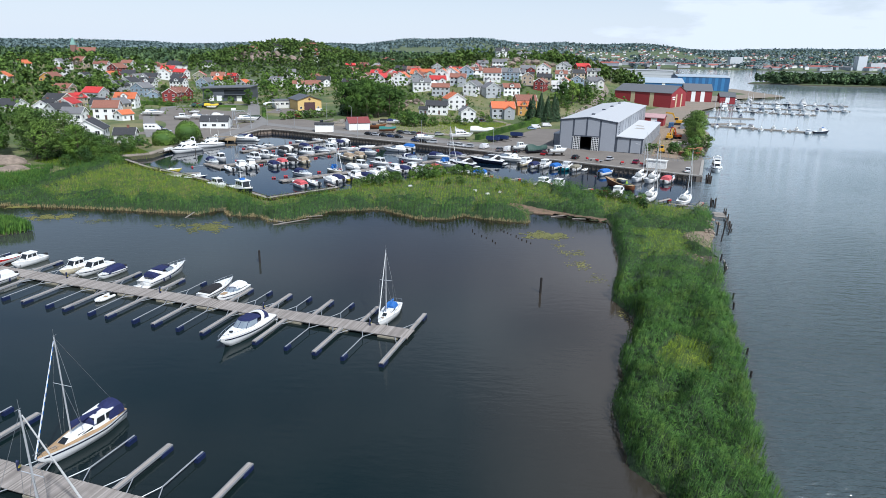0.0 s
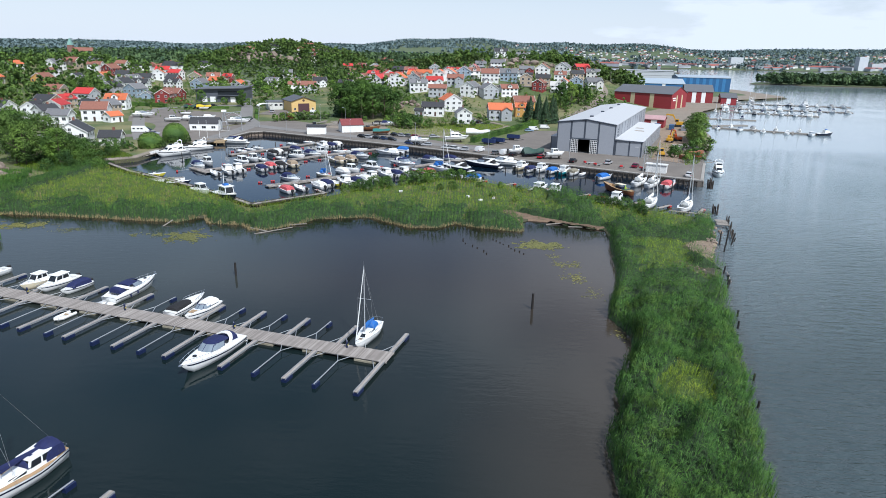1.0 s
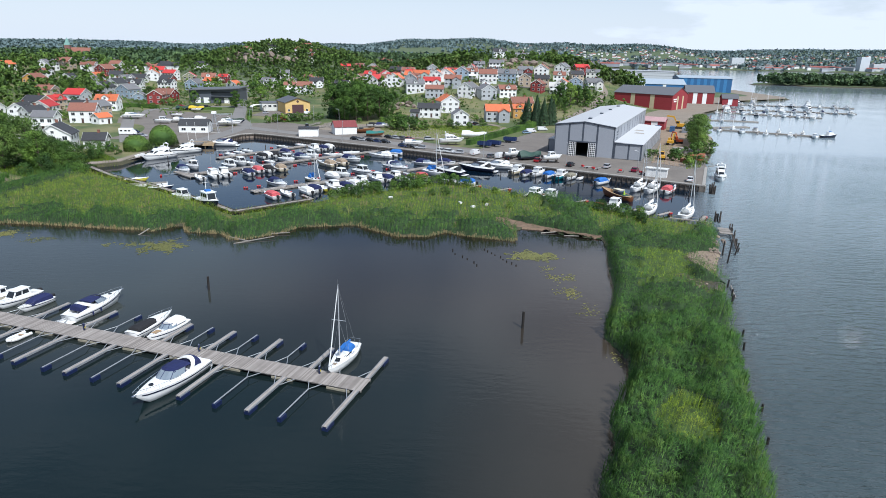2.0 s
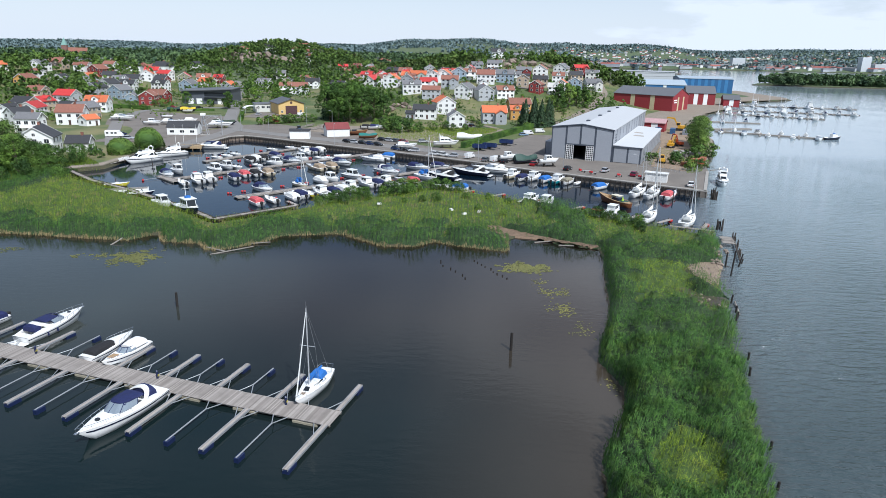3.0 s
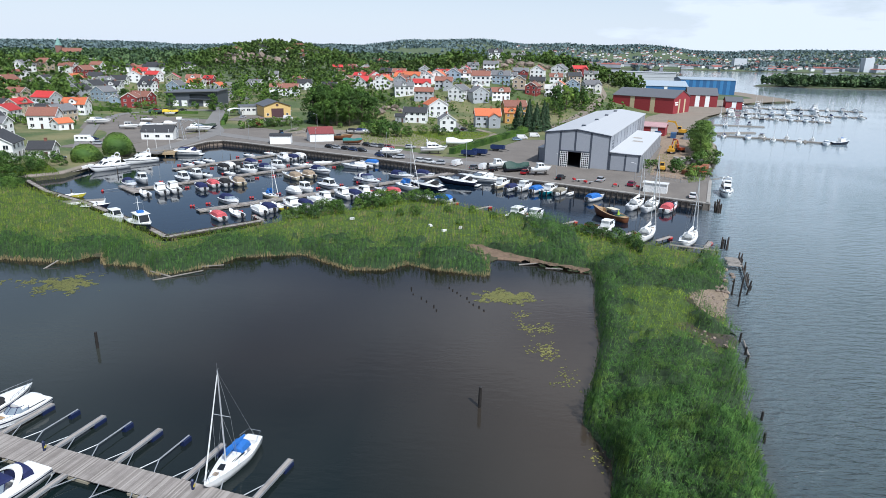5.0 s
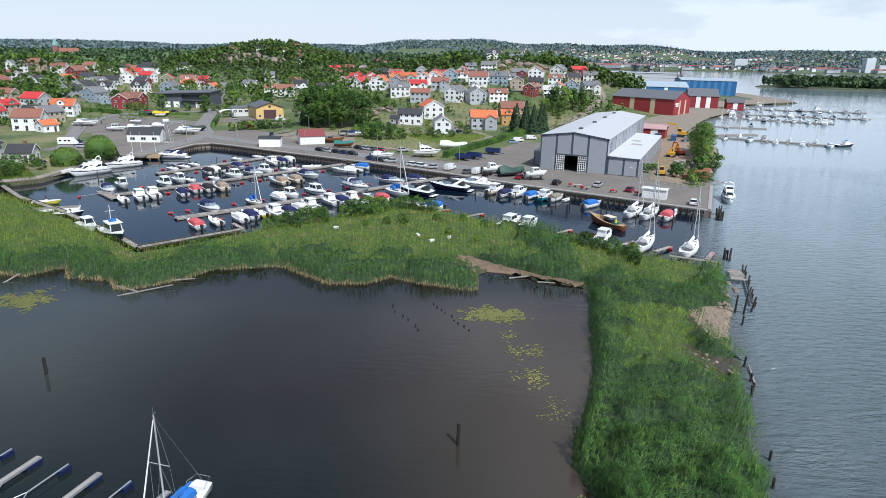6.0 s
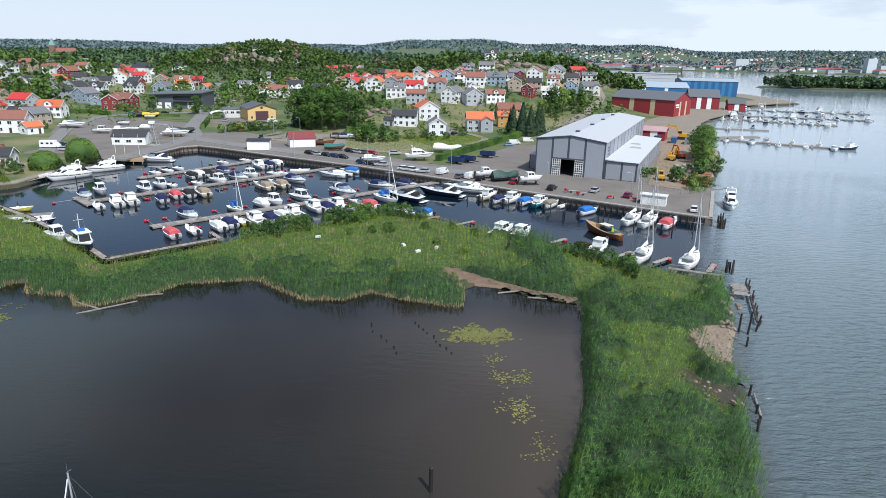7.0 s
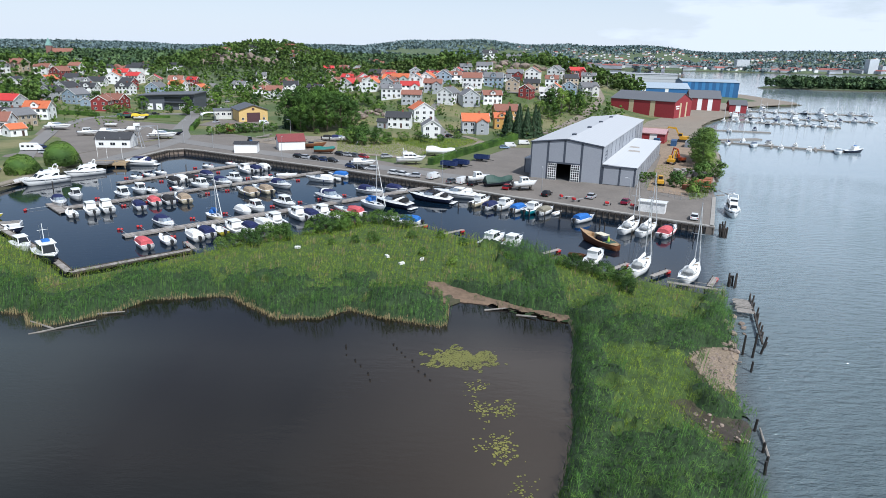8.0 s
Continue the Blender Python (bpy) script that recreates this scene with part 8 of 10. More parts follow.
ashore("cabin", "white", 38.3, 238.6, 18, 1.3)
ashore("cabin", "white", 25.2, 246.6, 25, 1.0)
ashore("cruiser_s", "white", -13.0, 269.6, 12, 0.8)
SIZE[0] = 0.78
ashore("flybridge", "white", 2.4, 277.0, 12, 1.1)
SIZE[0] = 1.1
ashore("covered", "black", -36.6, 328.2, 5, 0.8)
ashore("cruiser_s", "navy", -32.0, 327.5, 5, 0.8)
ashore("cruiser", "clear", -105.0, 321.6, 6, 1.0)
ashore("cruiser_s", "clear", -139.0, 325.0, 10, 0.8)
ashore("cruiser_s", "white", -132.5, 329.5, 10, 0.8)
ashore("open", "white", -131.0, 335.5, 10, 0.7)
ashore("cruiser", "clear", -161.5, 340.5, 8, 0.9)
ashore("open", "white", -146.0, 356.0, 6, 0.7)
ashore("open", "white", -148.5, 388.0, 6, 0.7)
ashore("covered", "white", -127.0, 340.0, 20, 0.7)
ashore("wooden", "brown", -38.6, 307.0, 6, 0.7)


def tarped(x, y, heading, L, B, h, mat, label, hull=None, lift=0.6):
    """A laid-up boat under a ridged tarpaulin."""
    z = SURF(x, y)
    cradle(x, y, heading, L * 0.7, lift)
    ob = thing("tarped_boat", turned(x, y, z + lift, heading), label, "boat", "boats ashore")
    r = hull_lines(L, B, 0.9, 1.4, 0.45)
    hull_parts(ob, r, hull or M_DARKHULL, M_WOODGREY, (0.1, 0.5), 0.3)
    rings = []
    for k, (x0, w, zz, _) in enumerate(r[:-1]):
        s = k / (len(r) - 2)
        top = zz + h * (0.8 + 0.2 * math.sin(s * 9)) * (1 - 0.5 * s)
        rings.append([(x0, -w - 0.05, zz - 0.25), (x0, -w * 0.9 - 0.03, zz + 0.25), (x0, -0.1, top), (x0, 0.1, top), (x0, w * 0.9 + 0.03, zz + 0.25), (x0, w + 0.05, zz - 0.25)])
    part("tarpaulin", Geo().loft(rings), mat, ob)


tarped(31.2, 243.6, 25, 9.5, 3.2, 2.2, M_GREENTARP, "boat under a sagging dark green tarpaulin on the quay")
tarped(-31.4, 294.8, 8, 8.2, 2.9, 1.1, surface("teal_tarpaulin", (0.02, 0.16, 0.14), 0.6, bump=0.4, bump_scale=3), "wooden boat under a teal tarpaulin", M_VARNISH, 0.9)
tarped(-107.5, 333.5, 6, 11.5, 3.4, 1.4, surface("camouflage_green_tarp", (0.03, 0.05, 0.03), 0.7, bump=0.4, bump_scale=3), "long boat under a dark green tarpaulin")
tarped(12.2, 297.0, -10, 11.5, 3.5, 1.9, M_WHITEC, "large boat under a white tarpaulin beside the hedge", M_GEL, 1.0)
tarped(-150.5, 393.5, 8, 9.0, 3.0, 1.5, surface("yellow_tarpaulin", (0.60, 0.42, 0.02), 0.6, bump=0.4, bump_scale=3), "boat under a bright yellow tarpaulin")
tarped(-158.5, 393.0, 8, 8.0, 3.0, 1.3, M_GREENTARP, "boat under a dark green tarpaulin in the yard")
for o in TEMPLATES.values():
    gone(o)

# ---------------------------------------------------------------- quay furniture
def lamp_post(x, y, h=8.0, heading=0):
    ob = thing("street_lamp", turned(x, y, SURF(x, y), heading), "tall grey street lamp with a single arm", "street lamp", "street lamps")
    part("pole", Geo().rod((0, 0, 0), (0, 0, h), 0.09, 0.055, 8), M_GALV, ob)
    part("arm", Geo().rod((0, 0, h - 0.1), (1.0, 0, h + 0.25), 0.04), M_GALV, ob)
    part("lamp_head", Geo().slab(0.8, 1.6, -0.15, 0.15, h + 0.16, h + 0.34, 0.05), M_GALV, ob)


for x, y, h, a in ((42.3, 232.2, 7.5, 90), (14.4, 245.0, 8.5, 90), (-14.2, 264.0, 8.5, 90), (-42.6, 276.8, 8.0, 90), (-76.2, 301.0, 8.0, 20), (-91.9, 311.0, 9.0, 0), (-54.6, 333.2, 8.0, 180), (64.8, 226.0, 6.5, 180), (-70.0, 345.0, 8, 90), (-118.0, 380.0, 8, 0)):
    lamp_post(x, y, h, a)
for x, y, h in ((-180, 420, 13), (-300, 500, 15), (60, 470, 13), (88, 520, 14), (128, 560, 13), (70, 640, 14)):
    z = height_at(x, y)
    single("utility_pole", Geo().rod((0, 0, -1), (0, 0, h), 0.15, 0.10, 7).box(-1.1, 1.1, -0.06, 0.06, h - 1.0, h - 0.85), M_WOODGREY, "grey wooden utility pole with a crossbar", "utility pole", "utility poles", m=pose(x, y, z))


def slipway_crane():
    ob = thing("boat_crane", turned(-103.0, 296.5, 1.97, 8), "pale steel gantry crane for lifting boats", "crane")
    for s in (-1, 1):
        part("leg", Geo().rod((-1.6, s * 1.6, 0), (-0.2, s * 0.4, 8.2), 0.16, 0.13).rod((1.6, s * 1.6, 0), (0.2, s * 0.4, 8.2), 0.16, 0.13), M_GALV, ob)
    part("crosspiece", Geo().rod((-0.9, -1.1, 4), (0.9, -1.1, 4), 0.08).rod((-0.9, 1.1, 4), (0.9, 1.1, 4), 0.08).rod((-0.9, -1.1, 4), (-0.9, 1.1, 4), 0.08), M_GALV, ob)
    part("head", Geo().slab(-1.0, 1.0, -0.7, 0.7, 8.2, 9.2, 0.2), M_GEL, ob)
    part("jib", Geo().rod((0, 0, 6.0), (3.6, 0, 8.0), 0.1).rod((0, 0, 8.0), (6.2, 0, 7.8), 0.12), M_GALV, ob)
    part("base", Geo().slab(-2.0, 2.0, -2.0, 2.0, -0.15, 0.02, 0.03), M_CONCRETE, ob)
    c2 = thing("boat_crane", turned(-95.8, 298.0, 1.97, 8), "grey steel post crane on the quay", "crane")
    part("post", Geo().rod((0, 0, 0), (0, 0, 8.5), 0.22, 0.18, 8), M_GALV, c2)
    part("jib", Geo().rod((0, 0, 8.4), (-6.5, 0, 8.0), 0.14, 0.1), M_GALV, c2)
    part("strut", Geo().rod((0, 0, 6.0), (-3.4, 0, 8.1), 0.09), M_GALV, c2)


slipway_crane()
# timber landing with flagpoles by the large yachts
ld = thing("landing_stage", turned(-97.5, 268.0, 0, 8), "tan timber landing stage on piles", "landing stage")
dk = Geo()
for k in range(16):
    dk.box(-5, 5, -3 + k * 0.36, -3 + k * 0.36 + 0.33, 1.45, 1.55)
part("deck", dk, M_WOODTAN, ld)
for u in (-4.5, -1.5, 1.5, 4.5):
    part("post", Geo().rod((u, -2.8, -2.3), (u, -2.8, 2.4), 0.16), M_WOODTAN, ld)
part("rail", Geo().box(-4.6, 4.6, -2.85, -2.75, 2.3, 2.42), M_WOODTAN, ld)
part("fascia", Geo().box(-5.05, 5.05, -3.12, -3.02, 0.7, 1.56), M_WOODTAN, ld)
for x, y in ((-104.5, 271.0), (-101.5, 271.5), (-96.5, 272.0)):
    single("flagpole", Geo().rod((0, 0, 0), (0, 0, 7.5), 0.06, 0.035, 6).ball((0, 0, 7.55), 0.08, 0.08, 0.08), M_TRIM, "slender white flagpole on the quay", "flagpole", "flagpoles", m=pose(x, y, 1.5))
# boardwalk along the reed edge, left of the inner basin
for (x0, y0), (x1, y1) in zip([(-113, 214.5), (-98.7, 201.2), (-81, 189.4), (-57, 170.4), (-48.2, 162.2)], [(-98.7, 201.2), (-81, 189.4), (-57, 170.4), (-48.2, 162.2), (-33, 177.2)]):
    v = Vector((x1 - x0, y1 - y0, 0))
    bw = thing("boardwalk", turned(x0, y0, 0, math.degrees(math.atan2(v.y, v.x))), "narrow grey wooden boardwalk along the reeds", "boardwalk", "boardwalks")
    g = Geo()
    for k in range(int(v.length / 0.35)):
        g.box(k * 0.35, k * 0.35 + 0.32, -0.6, 0.6, 0.85, 0.92)
    tagged(part("deck", g, M_PLANKGEO, bw), kind="stuff")
    part("edge_beam", Geo().box(0, v.length, 0.55, 0.72, 0.62, 1.05).box(0, v.length, -0.7, -0.58, 0.55, 0.85), M_TIMBER, bw)
    for k in range(int(v.length / 3) + 1):
        part("post", Geo().rod((k * 3.0, 0.6, -2.3), (k * 3.0, 0.6, 0.9), 0.12), M_TIMBER, bw)
    part("sheeting", Geo().box(0, v.length, 0.42, 0.5, -2.3, 0.85), M_TIMBER, bw)
# left basin shore: dock with white chairs-and-tubs clutter
dkk = thing("dock", turned(-108, 233, 0, 80), "grey wooden dock below the hedge", "dock")
g = Geo()
for k in range(40):
    g.box(-6 + k * 0.5, -5.53 + k * 0.5, -1.6, 1.6, 0.85, 0.93)
tagged(part("deck", g, M_PLANKGEO, dkk), kind="stuff")
for k in range(6):
    part("post", Geo().rod((-5.5 + k * 3.6, -1.5, -2.3), (-5.5 + k * 3.6, -1.5, 1.2), 0.13), M_TIMBER, dkk)
for k in range(3):
    single("fish_tub", Geo().slab(-0.7, 0.7, -0.5, 0.5, 0, 0.7, 0.06), M_GEL, "white plastic tub on the dock", "tub", "dock tubs", m=turned(-107.8 + 0.3 * k, 234 + 1.8 * k, 0.93, 80))

# decayed pier at the tip of the spit
op = thing("old_pier", turned(66.6, 156.0, 0, 72), "collapsed grey timber pier at the tip of the spit", "pier")
g = Geo()
rnd = random.Random(21)
for k in range(16):
    if rnd.random() < 0.85:
        u = -2.5 + k * 0.5
        zt = 1.05 - 0.04 * k + rnd.uniform(-0.06, 0.06)
        g.box(u, u + 0.42, -1.2 + rnd.uniform(-0.3, 0.2), 1.2 + rnd.uniform(-0.2, 0.4), zt - 0.08, zt, None)
part("deck", g, M_WOODGREY, op)
for k in range(9):
    u = -13 + k * 2.4
    part("post", Geo().rod((u, -1.5 + rnd.uniform(-0.2, 0.2), -2.2), (u + rnd.uniform(-0.2, 0.2), -1.6 + rnd.uniform(-0.3, 0.3), rnd.uniform(0.9, 1.9)), 0.18, 0.13, 7), M_TIMBER, op)
part("bearer", Geo().box(-13, 6, -1.5, -1.25, 0.45, 0.75), M_TIMBER, op)
wk = thing("footbridge", turned(57.5, 167.0, 0, -22), "narrow grey plank walkway to the old pier", "walkway")
part("deck", Geo().box(0, 9.5, -0.5, 0.5, 0.95, 1.05), M_WOODGREY, wk)
part("handrail", Geo().rod((0, 0.5, 1.6), (9.5, 0.5, 1.6), 0.05).rod((0, 0.5, 0.9), (0, 0.5, 1.6), 0.05).rod((4.7, 0.5, 0.9), (4.7, 0.5, 1.6), 0.05).rod((9.5, 0.5, 0.9), (9.5, 0.5, 1.6), 0.05), M_WOODGREY, wk)
for k in range(4):
    part("post", Geo().rod((0.5 + k * 2.9, 0.3, -2.2), (0.5 + k * 2.9, 0.3, 0.95), 0.12), M_TIMBER, wk)
# clusters of dolphin piles: spit tip and quay corner
for cx, cy, n, hh in ((69.6, 168.4, 7, 2.7), (80.6, 201.6, 8, 2.8), (82.5, 207, 5, 2.6)):
    cl = thing("post_cluster", pose(cx, cy, 0), "cluster of dark rotting timber piles", "piles", "pile clusters")
    for k in range(n):
        a = k * 2.4
        part("post", Geo().rod((0.6 * math.cos(a), 0.8 * math.sin(a), -2.3), (0.6 * math.cos(a) + rnd.uniform(-0.2, 0.2), 0.8 * math.sin(a) + rnd.uniform(-0.2, 0.2), hh * rnd.uniform(0.6, 1)), 0.2, 0.16, 7), M_TIMBER, cl)
for x, y, h, lx in ((60.0, 140.5, 3.0, 0.1), (61.0, 139.8, 3.6, 0.3), (62.4, 141.0, 2.6, 0.9), (59.0, 135.5, 1.5, 0.2), (52.6, 117.5, 1.2, 0.2), (53.4, 121.5, 1.5, 0.3), (51.4, 113.8, 1.5, -0.2), (51.9, 115.2, 1.1, 0.2), (47.6, 101.0, 1.1, 0.1), (41.2, 80.5, 1.0, 0.1), (38.8, 74.0, 0.9, 0.2), (46.0, 96.5, 1.2, -0.1)):
    single("old_post", Geo().rod((0, 0, -2.2), (lx, 0.1, h), 0.19, 0.14, 7), M_WETPILE, "leaning rotten pile off the reed bank", "post", "old piles", m=pose(x, y, 0))
# drift logs at the reed edge
for x, y, L, a, tilt in ((-36.5, 141.2, 8.5, 32, 3), (-33.5, 146.5, 6.0, 12, 2), (-40.0, 141.8, 4.5, 160, 4), (-61.5, 143.8, 4.0, 60, 18), (53.6, 119.2, 5.0, 75, 3), (31.0, 151.2, 3.2, -20, 4), (26.5, 153.6, 4.0, 10, 3), (57.0, 138.6, 4.0, -35, 5)):
    single("drift_log", Geo().rod((-L / 2, 0, 0), (L / 2, 0.1, 0.05), 0.17, 0.11, 7), M_WOODGREY, "bleached drift log at the reed edge", "log", "drift logs", m=pose(x, y, 0.16, 0, -tilt, a))


# stones of the little rubble beach on the river side
def stones(n, area, size, seed, label, z=0.25, name="stone", group="beach stones"):
    rnd = random.Random(seed)
    meshes = []
    for k in range(5):
        bm = bmesh.new()
        bmesh.ops.create_icosphere(bm, subdivisions=1, radius=1)
        for v in bm.verts:
            v.co *= rnd.uniform(0.7, 1.15)
            v.co.z *= 0.6
        me = bpy.data.meshes.new("stone")
        bm.to_mesh(me)
        bm.free()
        me.materials.append(M_ROCK)
        meshes.append(me)
    for k in range(n):
        x, y = area(rnd)
        s = rnd.uniform(*size)
        ob = new(name, meshes[k % 5])
        ob.matrix_basis = pose(x, y, max(height_at(x, y), 0) + s * 0.25, rnd.uniform(-20, 20), rnd.uniform(-20, 20), rnd.uniform(0, 360)) @ Matrix.Diagonal((s, s * rnd.uniform(0.7, 1), s, 1))
        tagged(ob, label, "stone", group)


stones(230, lambda r: (lambda v: (r.uniform(52.0, 54.4 + (v - 129) * 0.42), v))(r.uniform(129.4, 140.6)), (0.1, 0.30), 5, "pale broken stone of the rubble beach")
stones(22, lambda r: (r.uniform(47.5, 51.8), r.uniform(119.0, 124.0)), (0.12, 0.36), 15, "pale stone lying in the wet gap of the reeds")
stones(12, lambda r: (r.uniform(57.8, 59.8), r.uniform(140.5, 146.0)), (0.3, 0.7), 6, "pale granite boulder on the river bank")
stones(14, lambda r: (r.uniform(61.0, 64.5), r.uniform(147.0, 156.0)), (0.3, 0.7), 7, "pale granite boulder on the river bank")
def granite_slope(x, y, rx, ry, h, turn, seed):
    """Ice-smoothed granite: a low whaleback with joints worn into it."""
    bm = bmesh.new()
    bmesh.ops.create_icosphere(bm, subdivisions=5, radius=1)
    for v in bm.verts:
        d = 1 + 0.16 * noise.noise(v.co * 2.1 + Vector((seed, 0, 0))) - 0.10 * abs(noise.noise(v.co * 4.5 + Vector((0, seed, 0)))) ** 0.5
        v.co = Vector((v.co.x * rx * d, v.co.y * ry * d, max(v.co.z, -0.3) * h * d))
    me = bpy.data.meshes.new("rock_outcrop")
    bm.to_mesh(me)
    bm.free()
    me.polygons.foreach_set("use_smooth", [True] * len(me.polygons))
    me.materials.append(M_GRANITE)
    tagged(new("rock_outcrop", me), "smooth pale pinkish granite slope above the reeds", "rock", "outcrops").matrix_basis = pose(x, y, height_at(x, y) - 0.2, 0, 0, turn)


M_GRANITE = surface("smoothed_granite", (0.235, 0.185, 0.145), 0.9, var=0.30, scale=0.8, stain=0.7, stain_scale=0.5, bump=0.6, bump_scale=3)
for row in ((-128, 180, 6.5, 4.5, 2.6, 35, 1.0), (-137, 190, 7.0, 5.0, 3.8, 30, 5.0), (-122.5, 184.5, 3.6, 2.4, 1.5, 40, 9.0), (-146, 184, 8, 5, 3.6, 20, 13.0), (-133, 174, 4.5, 3.0, 1.6, 10, 17.0)):
    granite_slope(*row)
patch("mud_bank", BARE[2], M_WETMUD, "bare brown mud in a gap of the reeds", "mud", step=0.3)
patch("beach", BARE[0], M_BEACH, "pale stony beach on the river side", "beach")
patch("mud_bank", [(18.6, 153.5), (24, 155.5), (30, 152.4), (37, 150), (38, 151.5), (31, 154.5), (24, 159), (17, 164), (14, 165)], M_MUD, "bare brown mud bank behind the reeds", "mud")

# yard clutter right of the hall: big white tubs, containers, scrap, timber
rnd = random.Random(31)
for k in range(10):
    x, y = 92.5 + (k % 4) * 2.3 + rnd.uniform(-0.3, 0.3), 268 + (k // 4) * 3.0 + rnd.uniform(-0.3, 0.3)
    g = Geo().rod((0, 0, 0), (0, 0, 1.6), 1.0, 1.05, 14)
    single("concrete_ring", g, M_CONCRETE, "grey concrete ring stored in the yard", "concrete ring", "concrete rings", m=pose(x, y, SURF(x, y) + 0.05))
for x, y, L, W, H, a, c, lab in ((113.5, 345, 6, 2.4, 2.5, 70, (0.03, 0.09, 0.20), "blue shipping container"), (92.8, 252.0, 5.5, 2.3, 2.0, -10, (0.30, 0.09, 0.035), "rusty open skip"), (88.2, 247.0, 4.5, 2.2, 1.4, 20, (0.28, 0.10, 0.045), "rusty steel bin"), (97.5, 258.5, 4.0, 2.0, 1.5, 60, (0.26, 0.11, 0.05), "rusty steel bin"), (119.5, 343, 9, 2.5, 2.6, 65, (0.25, 0.27, 0.30), "grey shipping container"), (108.5, 352, 6, 2.4, 2.4, 60, (0.04, 0.12, 0.24), "blue shipping container")):
    ob = thing("container", turned(x, y, SURF(x, y) + 0.02, a), lab + " in the harbour yard", "container", "containers")
    mt = banded(lab.replace(" ", "_"), c, "X", 0.28, 0.5, 0.6, 0.0, 0.75, 0.25)
    part("body", Geo().slab(-L / 2, L / 2, -W / 2, W / 2, 0, H, 0.05), mt, ob)
    for s in (-1, 1):
        part("door", Geo().box(L / 2, L / 2 + 0.05, s * W / 4 - W / 4 + 0.06, s * W / 4 + W / 4 - 0.06, 0.1, H - 0.1), mt, ob)
for k in range(26):
    x, y = rnd.uniform(84, 97), rnd.uniform(238, 262)
    L = rnd.uniform(1.2, 3.5)
    g = Geo()
    for j in range(rnd.randint(2, 5)):
        g.box(-L / 2, L / 2, -0.35 + j * 0.17, -0.2 + j * 0.17, 0.1 * (j % 2), 0.1 * (j % 2) + 0.12)
    single("timber_stack", g, rnd.choice([M_WOODGREY, M_WOODTAN, M_TIMBER]), "loose stack of old timber in the yard", "timber", "timber stacks", m=turned(x, y, SURF(x, y) + 0.03, rnd.uniform(0, 180)))
for k in range(30):
    x, y = rnd.uniform(-72, -38), rnd.uniform(322, 342)
    L = rnd.uniform(2, 5)
    g = Geo()
    for j in range(6):
        g.rod((-L / 2, -0.5 + j * 0.2, 0.15 + 0.12 * (j % 2)), (L / 2, -0.5 + j * 0.2 + rnd.uniform(-0.2, 0.2), 0.2 + 0.2 * (j % 3)), 0.07)
    single("timber_stack", g, M_WOODGREY, "heap of grey poles and pontoon parts in the yard", "timber", "yard heaps", m=turned(x, y, SURF(x, y) + 0.06, rnd.uniform(0, 60)))
# red boat trailers on the quay
for x, y, a in ((51.5, 226.5, 40), (58.8, 223.5, 70), (49.0, 229.5, 20), (65.8, 220.8, 30)):
    ob = thing("boat_trailer", turned(x, y, SURF(x, y), a), "galvanised boat trailer with red floats", "trailer", "boat trailers")
    part("frame", Geo().rod((-2, -0.6, 0.5), (2.2, 0, 0.5), 0.06).rod((-2, 0.6, 0.5), (2.2, 0, 0.5), 0.06).rod((-2, -0.6, 0.5), (-2, 0.6, 0.5), 0.06), M_GALV, ob)
    for s in (-1, 1):
        part("wheel", Geo().rod((-0.6, s * 0.7, 0.3), (-0.6, s * 0.9, 0.3), 0.3, 0.3, 10), M_TYRE, ob)
    part("float", Geo().rod((-1.8, -0.5, 0.85), (-1.8, 0.5, 0.85), 0.35, 0.35, 10), M_BUOYRED, ob)
# wire fence across the point
fc = thing("fence", turned(72.0, 247.0, 1.95, -62), "grey wire mesh fence on steel posts", "fence")
for k in range(9):
    part("post", Geo().rod((k * 2.2, 0, 0), (k * 2.2, 0, 2.0), 0.04), M_GALV, fc)
for k in range(9):
    z = 0.2 + k * 0.22
    part("wire", Geo().rod((0, 0, z), (17.6, 0, z), 0.012, 0.012, 3), M_GALV, fc)
fc = thing("fence", turned(80.3, 231.4, 1.95, 8), "grey wire mesh fence on steel posts", "fence")
for k in range(5):
    part("post", Geo().rod((k * 2.2, 0, 0), (k * 2.2, 0, 2.0), 0.04), M_GALV, fc)
for k in range(9):
    part("wire", Geo().rod((0, 0, 0.2 + k * 0.22), (8.8, 0, 0.2 + k * 0.22), 0.012, 0.012, 3), M_GALV, fc)

# pale foam blocks washed up on the spit
for k, (x, y) in enumerate([(-12.1, 179.1), (9.5, 171.2), (13.1, 174.1), (6.3, 175.2)]):
    single("foam_block", Geo().slab(-0.55, 0.55, -0.3, 0.3, 0, 0.45, 0.08), M_WHITEC, "white foam block lying in the grass", "foam block", "foam blocks", m=turned(x, y, height_at(x, y) + 0.40, 40 * k))

